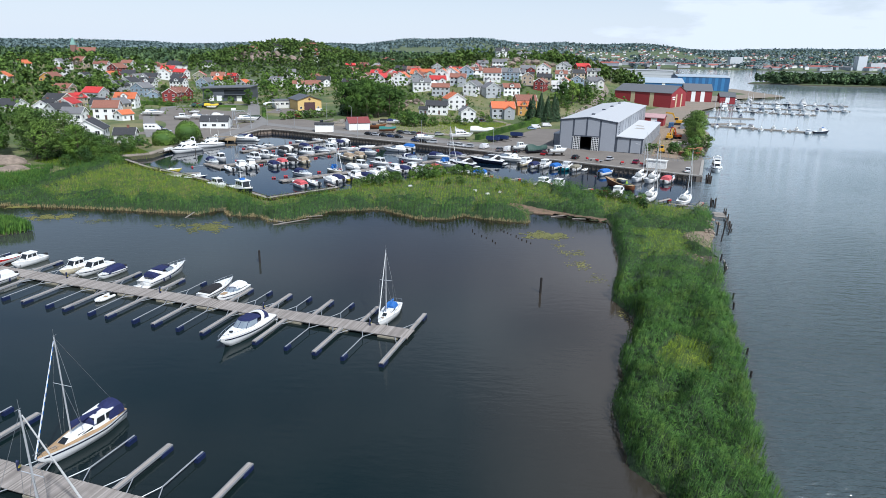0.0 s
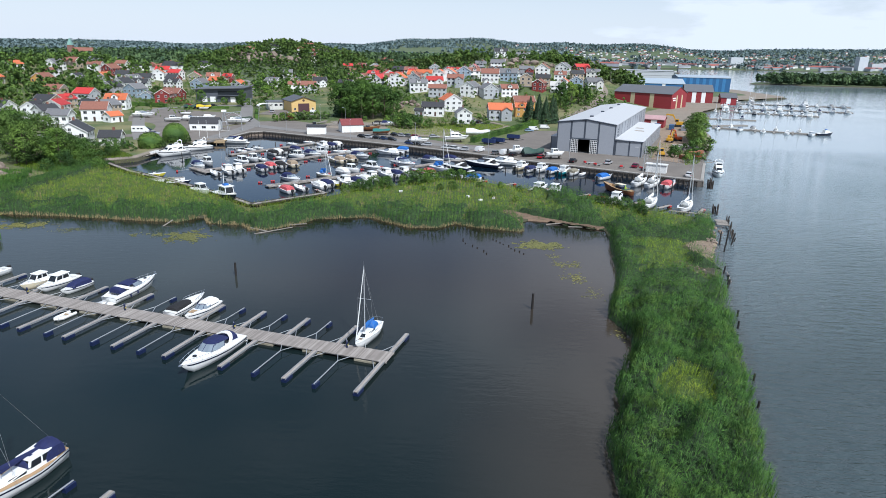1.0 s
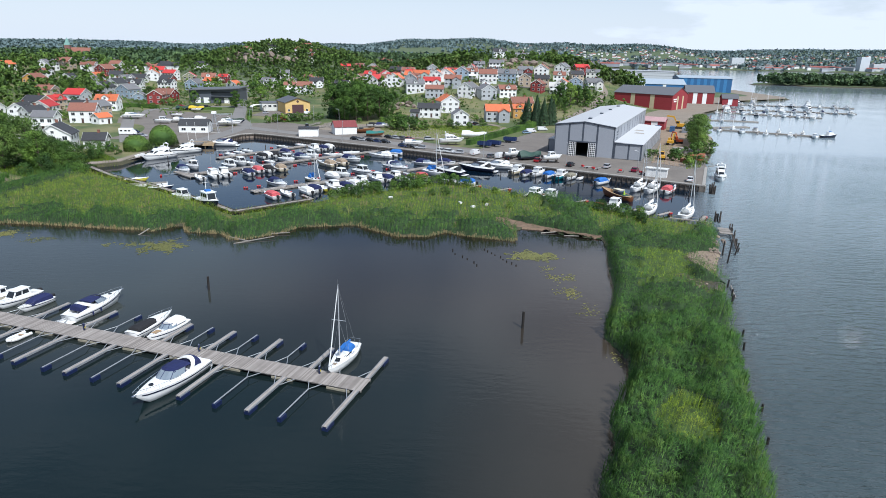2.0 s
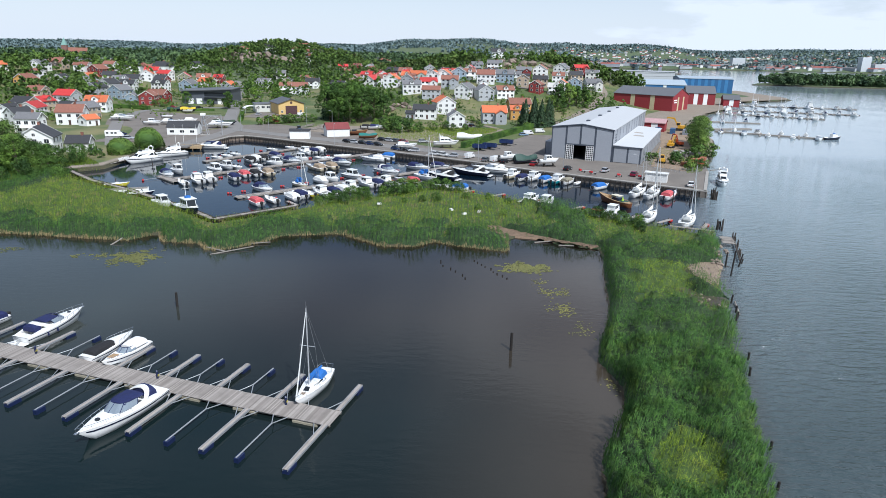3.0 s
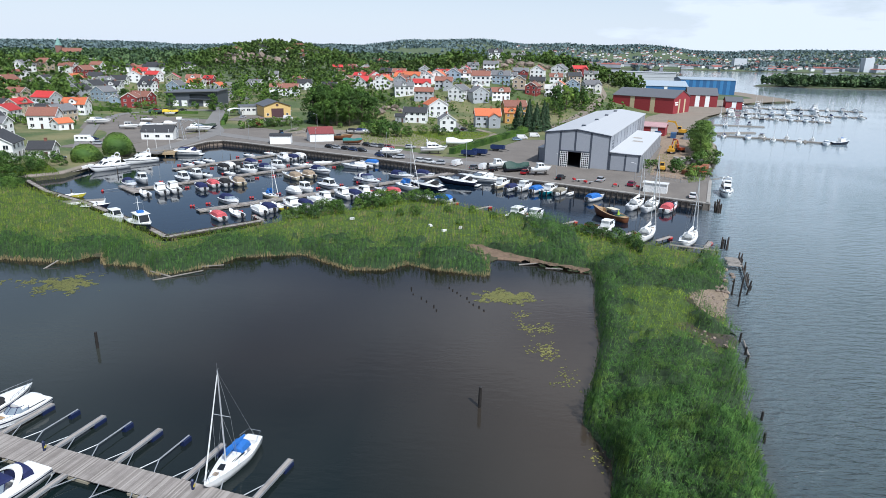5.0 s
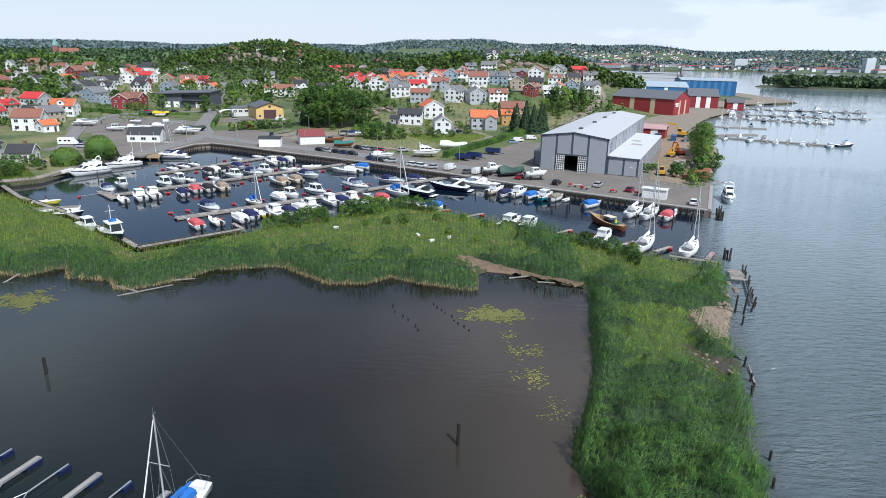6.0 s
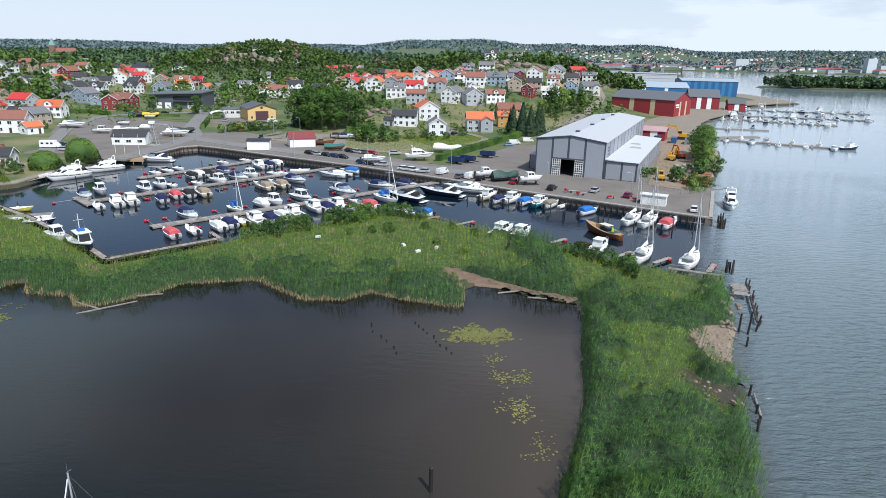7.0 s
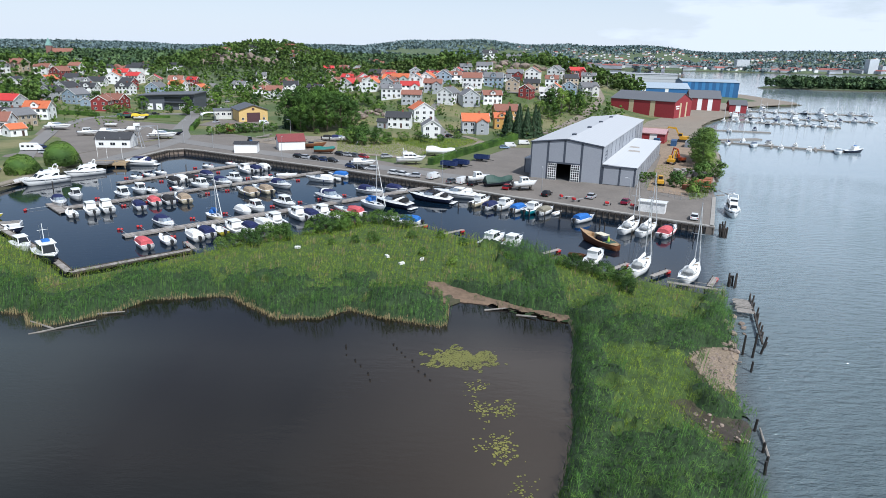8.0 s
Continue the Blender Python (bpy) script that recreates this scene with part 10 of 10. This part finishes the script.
# the town across the bay, and the far end of the valley: small gabled houses
def far_town(name, n, seed, region, wall, roofs, size, label):
    r = random.Random(seed)
    g, gr = Geo(), [Geo() for _ in roofs]
    xs, ys = zip(*[region(r) for _ in range(n)])
    zs = land_height(np.array(xs), np.array(ys))
    on = shore(MAINLAND, np.array(xs), np.array(ys)) > 12
    for x, y, z, ok in zip(xs, ys, zs, on):
        if not ok or z < 1:
            continue
        w, d, h = r.uniform(*size), r.uniform(7, 10), r.uniform(4.5, 7)
        m = turned(x, y, z, r.choice((0, 90)) + r.uniform(-25, 25))
        g.box(-w / 2, w / 2, -d / 2, d / 2, -3, h, m)
        sec = [(-d / 2 - 0.4, h - 0.1), (d / 2 + 0.4, h - 0.1), (0, h + d * 0.36)]
        r.choice(gr).loft([[tuple(m @ Vector((s * (w / 2 + 0.4), q, v))) for q, v in sec] for s in (-1, 1)])
    tagged(new(name, g.mesh(name, wall)), label, "houses", kind="stuff")
    for rf, q in zip(roofs, gr):
        tagged(new(name + "_roofs", q.mesh(name + "_roofs", rf)), "tiled roofs of the far houses", "roofs", kind="stuff")


M_FARWHITE = surface("far_white_walls", (0.70, 0.70, 0.68), 0.7, var=0.1, scale=0.02, stain=0)
M_FARRED = surface("far_red_roofs", (0.30, 0.10, 0.08), 0.8, var=0.2, scale=0.05, stain=0)
M_FARGREY = surface("far_grey_walls", (0.32, 0.34, 0.37), 0.7, var=0.3, scale=0.02, stain=0)
town = lambda r: (r.uniform(250, 2600), 2120 + 1300 * r.random() ** 1.5)
far_town("far_town", 900, 1, town, M_FARWHITE, [ROOFS["brown"], M_FARRED, ROOFS["grey"], ROOFS["black"]], (9, 15), "small white houses of the town across the bay")
far_town("far_blocks", 130, 2, lambda r: (r.uniform(350, 2300), 2090 + 160 * r.random()), M_FARGREY, [ROOFS["grey"], M_FARRED], (30, 80), "long harbour buildings of the town across the bay")
far_town("valley_houses", 150, 3, lambda r: (r.uniform(-260, 40), r.uniform(760, 1500)), M_FARWHITE, [M_FARRED, ROOFS["brown"], ROOFS["black"]], (9, 14), "white houses in the far valley")
far_town("valley_houses", 120, 4, lambda r: (r.uniform(-620, -280), r.uniform(640, 1100)), M_FARWHITE, [ROOFS["brown"], ROOFS["black"]], (9, 15), "white houses in the western valley")
for x, y, w, h in ((1265, 2130, 28, 40), (1330, 2150, 50, 20), (900, 2200, 40, 30), (1580, 2140, 50, 12)):
    single("apartment_block", Geo().slab(-w / 2, w / 2, -12, 12, -3, h, 0.4), banded("far_block_panels", (0.55, 0.58, 0.60), "Z", 3.2, 0.2, 0.7, dark=0.7, var=0.06), "pale apartment block across the bay", "building", "far blocks", m=pose(x, y, height_at(x, y)))


# ---------------------------------------------------------------- reeds, grass and water lilies
def reach(poly, n, seed):
    r = np.random.RandomState(seed)
    xs, ys = [p[0] for p in poly], [p[1] for p in poly]
    x, y = r.uniform(min(xs), max(xs), n), r.uniform(min(ys), max(ys), n)
    k = inside(poly, x, y)
    return x[k], y[k], r


def patchy(x, y, scale, seed):
    return np.array([noise.noise((float(a) / scale, float(b) / scale, seed)) for a, b in zip(x, y)])


SUNWARD = np.array([math.sin(_a) * math.cos(_e), math.cos(_a) * math.cos(_e), math.sin(_e)])


def blades(name, x, y, z, h, w, r, mat, label, lean=0.22, bend=(0.25, 0.1)):
    """Blades of reed or grass: each a bent, tapering leaf."""
    n = len(x)
    a = r.uniform(0, math.tau, n)
    ux, uy = np.cos(a) * w / 2, np.sin(a) * w / 2
    lx, ly = (r.normal(0, lean, n) + bend[0]) * h * 0.35, (r.normal(0, lean, n) + bend[1]) * h * 0.35
    base = np.stack([x, y, z], -1)
    side = np.stack([ux, uy, 0 * ux], -1)
    mid = base + np.stack([lx * 0.35, ly * 0.35, h * 0.55], -1)
    tip = base + np.stack([lx, ly, h], -1)
    co = np.stack([base - side * 0.7, base + side * 0.7, mid + side, mid - side, tip], 1).reshape(-1, 3)
    k = np.arange(n)[:, None] * 5
    ob = new(name, big_mesh(name, co, [k + np.array([0, 1, 2, 3]), k + np.array([3, 2, 4])], mat))
    return tagged(ob, label, "reeds" if "reed" in name else "grass", kind="stuff")


def tufted(x, y, cell, pull):
    """Draws plants together into tufts; gives their new places and a number of its own for each tuft."""
    i, j = np.floor(x / cell), np.floor(y / cell)
    h1, h2, h3 = (np.mod(np.sin(i * a + j * b) * 43758.5453, 1.0) for a, b in ((12.99, 78.23), (39.35, 11.14), (73.16, 52.24)))
    cx, cy = (i + 0.15 + 0.7 * h1) * cell, (j + 0.15 + 0.7 * h2) * cell
    return x + (cx - x) * pull, y + (cy - y) * pull, h3


def reed_bed(name, x, y, z, h, r, mat, label, low=0.35, size=1.0, stems=0.22, face=None):
    """Reeds: an upright stem for one plant in four, and arching leaves, most of them in the upper half."""
    n = len(x)
    stem = r.uniform(0, 1, n) < stems
    a, tilt = r.uniform(0, math.tau, n), r.uniform(0.10, 0.85, n)
    base = np.where(stem, 0.0, h * (low + (0.93 - low) * r.uniform(0, 1, n) ** 0.6))
    length = np.where(stem, h * r.uniform(0.95, 1.15, n), r.uniform(0.45, 0.95, n) * size)
    w = np.where(stem, 0.045, r.uniform(0.05, 0.085, n)) * size
    hx = np.where(stem, 0.08, tilt) * length
    wind = 0.14 * length
    up = np.where(stem, length, length * (0.85 - 0.75 * tilt))
    p0 = np.stack([x, y, z + base], -1)
    p1 = p0 + np.stack([np.cos(a) * hx * 0.45 + wind * 0.4, np.sin(a) * hx * 0.45, up * 0.62], -1)
    p2 = p0 + np.stack([np.cos(a) * hx + wind, np.sin(a) * hx, up], -1)
    side = np.stack([-np.sin(a) * w / 2, np.cos(a) * w / 2, 0.25 * w * r.normal(size=n)], -1)
    g = unit(np.cross(side, p2 - p0))
    turn = np.sign((g * SUNWARD).sum(-1, keepdims=True))
    side, g = side * turn, g * turn
    co = np.stack([p0, p1 + side, p2, p1 - side], 1).reshape(-1, 3)
    nor = np.repeat(unit(0.8 * face + 0.3 * g), 4, 0)
    ob = new(name, big_mesh(name, co, [np.arange(4 * n).reshape(n, 4)], mat, nor))
    return tagged(ob, label, "reeds", kind="stuff")


def cover(x, y):
    """What grows where on the spit: distance to the shore, tall reeds or not, bare or not, and the height."""
    d = shore(SPIT, x, y)
    n1, n2, n3 = patchy(x, y, 9.0, 1.7), patchy(x, y, 1.6, 5.1), patchy(x, y, 3.8, 8.3)
    bare = np.zeros(np.shape(x), bool)
    for q in BARE:  # plants hang over the ragged edge of the bare ground
        near = (x > min(p[0] for p in q) - 2) & (x < max(p[0] for p in q) + 2) & (y > min(p[1] for p in q) - 2) & (y < max(p[1] for p in q) + 2)
        bare[near] = shore(q, x[near], y[near]) > 0.25 + 1.4 * n2[near]
    south_d = shore(SPIT_SOUTH + [(37.6, 220), (-118, 220)], x, y)
    inner_d = shore(SPIT_INNER + [(60, -20), (60, 141.7)], x, y)
    near_lagoon = np.where(y > 149.5, np.where(x < 38, south_d, 99), inner_d)
    near_lagoon = np.minimum(near_lagoon, np.hypot(x - 37.5, y - 149.5) + 0.5)
    wide = np.where(x < -46, 7.0, np.where(y > 146, 7.5, 4.2 + 26 * smooth01((124 - y + 14 * n1) / 16)))
    tall = (near_lagoon < wide + 5 * n1 + 5 * n3 + 3 * n2) | ((d < 3.8 + 5 * n1 + 4 * n3 + 2 * n2) & ((x > 30) & (y < 160)))
    # a grassy hollow among the reeds of the strip
    tall &= ~(((x - 30.5) / 3.4) ** 2 + ((y - 75.5) / 4.6) ** 2 < 1 + 1.2 * n3)
    tall &= ~bare
    reed = np.clip(2.4 + 0.4 * n1 + 0.7 * n2 + 2.4 * n3, 1.1, 3.9) * np.clip(0.8 + d / 7, 0.75, 1)
    grass = (1.15 + 0.4 * n1 + 0.7 * n2 + 1.0 * n3) * np.where(y < 150, 1.25, 1) * np.where(x < -48, 1.35, 1)
    return d, tall, bare, np.where(tall, np.maximum(reed, 0.9), np.maximum(grass, 0.3)), south_d


def spit_plants():
    # the close-grown lower growth, as one uneven mass under the leaves
    step = 0.45
    gx, gy = np.meshgrid(np.arange(-118, 68, step), np.arange(-20, 216, step))
    d = shore(SPIT, gx, gy)
    on = d > -0.45
    h, bare = np.zeros(gx.shape), np.zeros(gx.shape, bool)
    rs = np.random.RandomState(5)
    _, tl, br, hh, _ = cover(gx[on], gy[on])
    tall = np.zeros(gx.shape, bool)
    h[on], bare[on], tall[on] = hh * np.where(tl, 0.50, 0.32) * rs.uniform(0.78, 1.1, hh.shape), br, tl
    gap = np.min([-shore(q, gx, gy) for q in BARE], 0)
    # the slope of the plants' tops, for the way that the leaves face
    top = land_height(gx, gy)
    top[on] += hh * (0.4 + 0.6 * smooth01(d[on] / 1.2)) * np.where(br, 0, 1)
    for _ in range(2):
        top[1:-1, 1:-1] = (top[1:-1, 1:-1] * 2 + top[:-2, 1:-1] + top[2:, 1:-1] + top[1:-1, :-2] + top[1:-1, 2:]) / 6
    sy, sx = np.gradient(top, step)

    def facing(x, y):
        j = np.clip(((x + 118) / step).round().astype(int), 0, gx.shape[1] - 1)
        i = np.clip(((y + 20) / step).round().astype(int), 0, gx.shape[0] - 1)
        return unit(np.stack([-1.2 * sx[i, j], -1.2 * sy[i, j], np.ones(len(x))], -1))

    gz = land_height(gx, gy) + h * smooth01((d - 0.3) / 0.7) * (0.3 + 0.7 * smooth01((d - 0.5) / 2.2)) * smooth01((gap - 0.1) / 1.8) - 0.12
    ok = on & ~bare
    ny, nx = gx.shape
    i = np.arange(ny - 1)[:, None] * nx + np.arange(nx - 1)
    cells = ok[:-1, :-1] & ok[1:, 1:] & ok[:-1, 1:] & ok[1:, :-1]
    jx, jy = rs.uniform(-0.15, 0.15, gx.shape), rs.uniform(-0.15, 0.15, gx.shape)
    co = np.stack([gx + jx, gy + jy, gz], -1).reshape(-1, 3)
    for name, pick, mat, label in (("reed_undergrowth", tall[:-1, :-1], M_UNDER, "solid lower growth of the reed bed, coloured dark as gap shade"), ("grass_sward", ~tall[:-1, :-1], M_SWARD, "matted yellow-green sward on the spit")):
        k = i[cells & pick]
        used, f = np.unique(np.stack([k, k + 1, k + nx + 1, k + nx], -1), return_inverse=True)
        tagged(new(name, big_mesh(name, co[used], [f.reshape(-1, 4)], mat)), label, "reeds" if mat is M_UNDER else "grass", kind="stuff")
    # reeds stand tall along the water's edges; bright grass fills the middle of the spit
    x, y, r = reach(SPIT, 1150000, 1)
    x2, y2, _ = reach([p for p in SPIT_INNER if p[1] < 112] + [p for p in SPIT_OUTER if p[1] < 112], 160000, 4)
    x, y = np.concatenate([x, x2]), np.concatenate([y, y2])
    d, tall, bare, h, south_d = cover(x, y)
    pick = r.uniform(0, 1, len(x))
    keep = tall & (d > 0.02) & (pick < np.where(y < 35, 0.4, np.where(y < 112, 1.0, 0.76)))
    X, Y, E = x[keep], y[keep], d[keep]
    N = facing(X, Y)
    X, Y, q = tufted(X, Y, 0.9, 0.42)
    reed_bed("reeds", X, Y, land_height(X, Y) - 0.05, h[keep] * (0.72 + 0.48 * q), r, M_REED, "dense tall green reeds on the spit", np.where(E < 1.4, 0.15, 0.48), stems=np.where(E < 1.4, 0.5, 0.16), face=N)
    keep = ~tall & ~bare & (pick < 0.62) & (d > 0.3) & (y > 35)
    X, Y = x[keep], y[keep]
    N = facing(X, Y)
    X, Y, q = tufted(X, Y, 0.8, 0.4)
    reed_bed("tall_grass", X, Y, land_height(X, Y) - 0.05, h[keep] * (0.6 + 0.6 * q) * r.uniform(0.85, 1.15, len(X)), r, M_GRASS, "rough green and straw-coloured grass on the spit", 0.2, 0.75, face=N)
    straw = ~tall & ~bare & (pick > 0.62) & (pick < 0.80) & (y > 150) & (patchy(x, y, 2.4, 44.0) > 0.24)
    X, Y = x[straw], y[straw]
    blades("dry_grass", X, Y, land_height(X, Y) - 0.05, r.uniform(0.9, 1.7, len(X)), r.uniform(0.04, 0.08, len(X)), r, M_DEADREED, "pale dry grass tufts on the spit", 0.3)
    edge = (south_d < 1.6) & (y < 158) & (y > 138) & (x < 38) & (d > -0.2) & (pick < 0.9) & ~((x > 19) & (x < 38))
    X, Y = x[edge], y[edge]
    ragged = np.clip(0.65 + 0.9 * patchy(X, Y, 1.3, 14.0), 0.25, 1.1)
    blades("dead_reeds", X - 0.1, Y - 0.7, 0 * X - 0.1, r.uniform(0.5, 1.15, len(X)) * ragged + 0.15, r.uniform(0.035, 0.07, len(X)), r, M_DEADREED, "straw-coloured dead reed stems at the waterline", 0.25)
    # the reed patch on the far left and the reeds before the western shore
    x, y, r = reach(REED_ISLAND, 60000, 2)
    blades("reeds", x, y, land_height(x, y), r.uniform(1.5, 2.4, len(x)), r.uniform(0.09, 0.15, len(x)), r, M_REED, "dense green reeds in the lagoon corner")
    x, y, r = reach([(-170, 150), (-116, 150), (-116, 176), (-122, 190), (-170, 168)], 60000, 3)
    blades("reeds", x, y, land_height(x, y) - 0.05, r.uniform(1.2, 2.0, len(x)), r.uniform(0.09, 0.15, len(x)), r, M_REED, "green reeds below the western rocks")


spit_plants()


def rough_grass():
    """Unmown verges about the harbour."""
    for k, (poly, n, h) in enumerate((
        ([(-36, 340), (-28, 300), (2, 292), (8, 300), (30, 345), (4, 345)], 26000, 0.7),
        ([(-118, 190), (-106, 212), (-107, 221), (-125, 240), (-135, 200)], 20000, 0.8),
        ([(60, 372), (118, 350), (116, 420), (84, 425)], 14000, 0.7),
        ([(74.5, 247.5), (79.5, 245.5), (97, 290), (91, 291)], 5000, 0.5),
        ([(83, 232), (90, 236), (100, 262), (90, 262)], 6000, 0.7),
    )):
        x, y, r = reach(poly, n, 40 + k)
        blades("tall_grass", x, y, land_height(x, y) + 0.05, r.uniform(0.4, 1.0, len(x)) * h, r.uniform(0.06, 0.12, len(x)), r, M_GRASS, "rough unmown grass beside the harbour", 0.4)


rough_grass()


def lilies(name, cx, cy, rx, ry, ang, n, seed, thin=0.0):
    r = np.random.RandomState(seed)
    a, q = r.uniform(0, math.tau, n), r.uniform(0, 1, n) ** 0.6
    x, y = rx * q * np.cos(a), ry * q * np.sin(a)
    c, s = math.cos(radians(ang)), math.sin(radians(ang))
    X, Y = cx + c * x - s * y, cy + s * x + c * y
    k = 0.6 * patchy(X, Y, 2.6, seed * 1.3) + 0.6 * patchy(X, Y, 0.8, seed * 2.3) > thin - 0.5 * (1 - q) + 0.35 * q
    X, Y = X[k], Y[k]
    m = len(X)
    rad = r.uniform(0.06, 0.16, m)
    th = np.linspace(0, math.tau, 7)[:-1][None] + r.uniform(0, 6, (m, 1))
    ring = np.stack([X[:, None] + rad[:, None] * np.cos(th), Y[:, None] + rad[:, None] * np.sin(th), 0.012 + r.uniform(0, 0.03, (m, 6))], -1)
    co = ring.reshape(-1, 3)
    f = np.arange(m * 6).reshape(m, 6)
    tagged(new(name, big_mesh(name, co, [f], M_LILY)), "patch of yellow-green water lily pads", "water lilies", kind="stuff")


for k, row in enumerate(((21.5, 136.6, 6.8, 4.4, 8, 4200), (24.5, 124.5, 3.4, 4.5, 10, 620), (25.5, 116.5, 3.6, 5.0, 5, 520), (22.6, 128.5, 2.6, 3.0, 0, 160), (27.0, 109.0, 3.0, 5.0, 0, 150), (-53.0, 135.6, 7.5, 6.5, 20, 6500), (-60.0, 136.2, 6.5, 3.0, 10, 1500), (-92.0, 140.5, 9.0, 4.5, 8, 4800), (-80.0, 138.0, 6.0, 2.5, 8, 500), (-105.0, 149.0, 5.0, 1.8, 15, 3800), (27.5, 93.0, 1.5, 4.0, 0, 110))):
    lilies("water_lilies", *row, seed=k + 2, thin=0.10)

# bare rock showing through on the hill fronts
stones(16, lambda r: (r.uniform(-40, -12), r.uniform(388, 404)), (1.2, 3.2), 41, "bare brown rock face on the knoll", name="rock_outcrop", group="outcrops")
stones(34, lambda r: (r.uniform(8, 100), r.uniform(588, 612)), (2.0, 5.5), 42, "bare grey-brown rock on the hillside", name="rock_outcrop", group="outcrops")
stones(44, lambda r: (r.uniform(-268, -186), r.uniform(752, 800)), (3.0, 8.0), 43, "bare grey-brown rock on the wooded hill", name="rock_outcrop", group="outcrops")

# the patterns from which copies were made
spare = set(PATTERNS)
for o in list(bpy.data.objects):
    up = o
    while up.parent:
        up = up.parent
    if up in PATTERNS:
        spare.add(o)
bpy.data.batch_remove(list(spare))
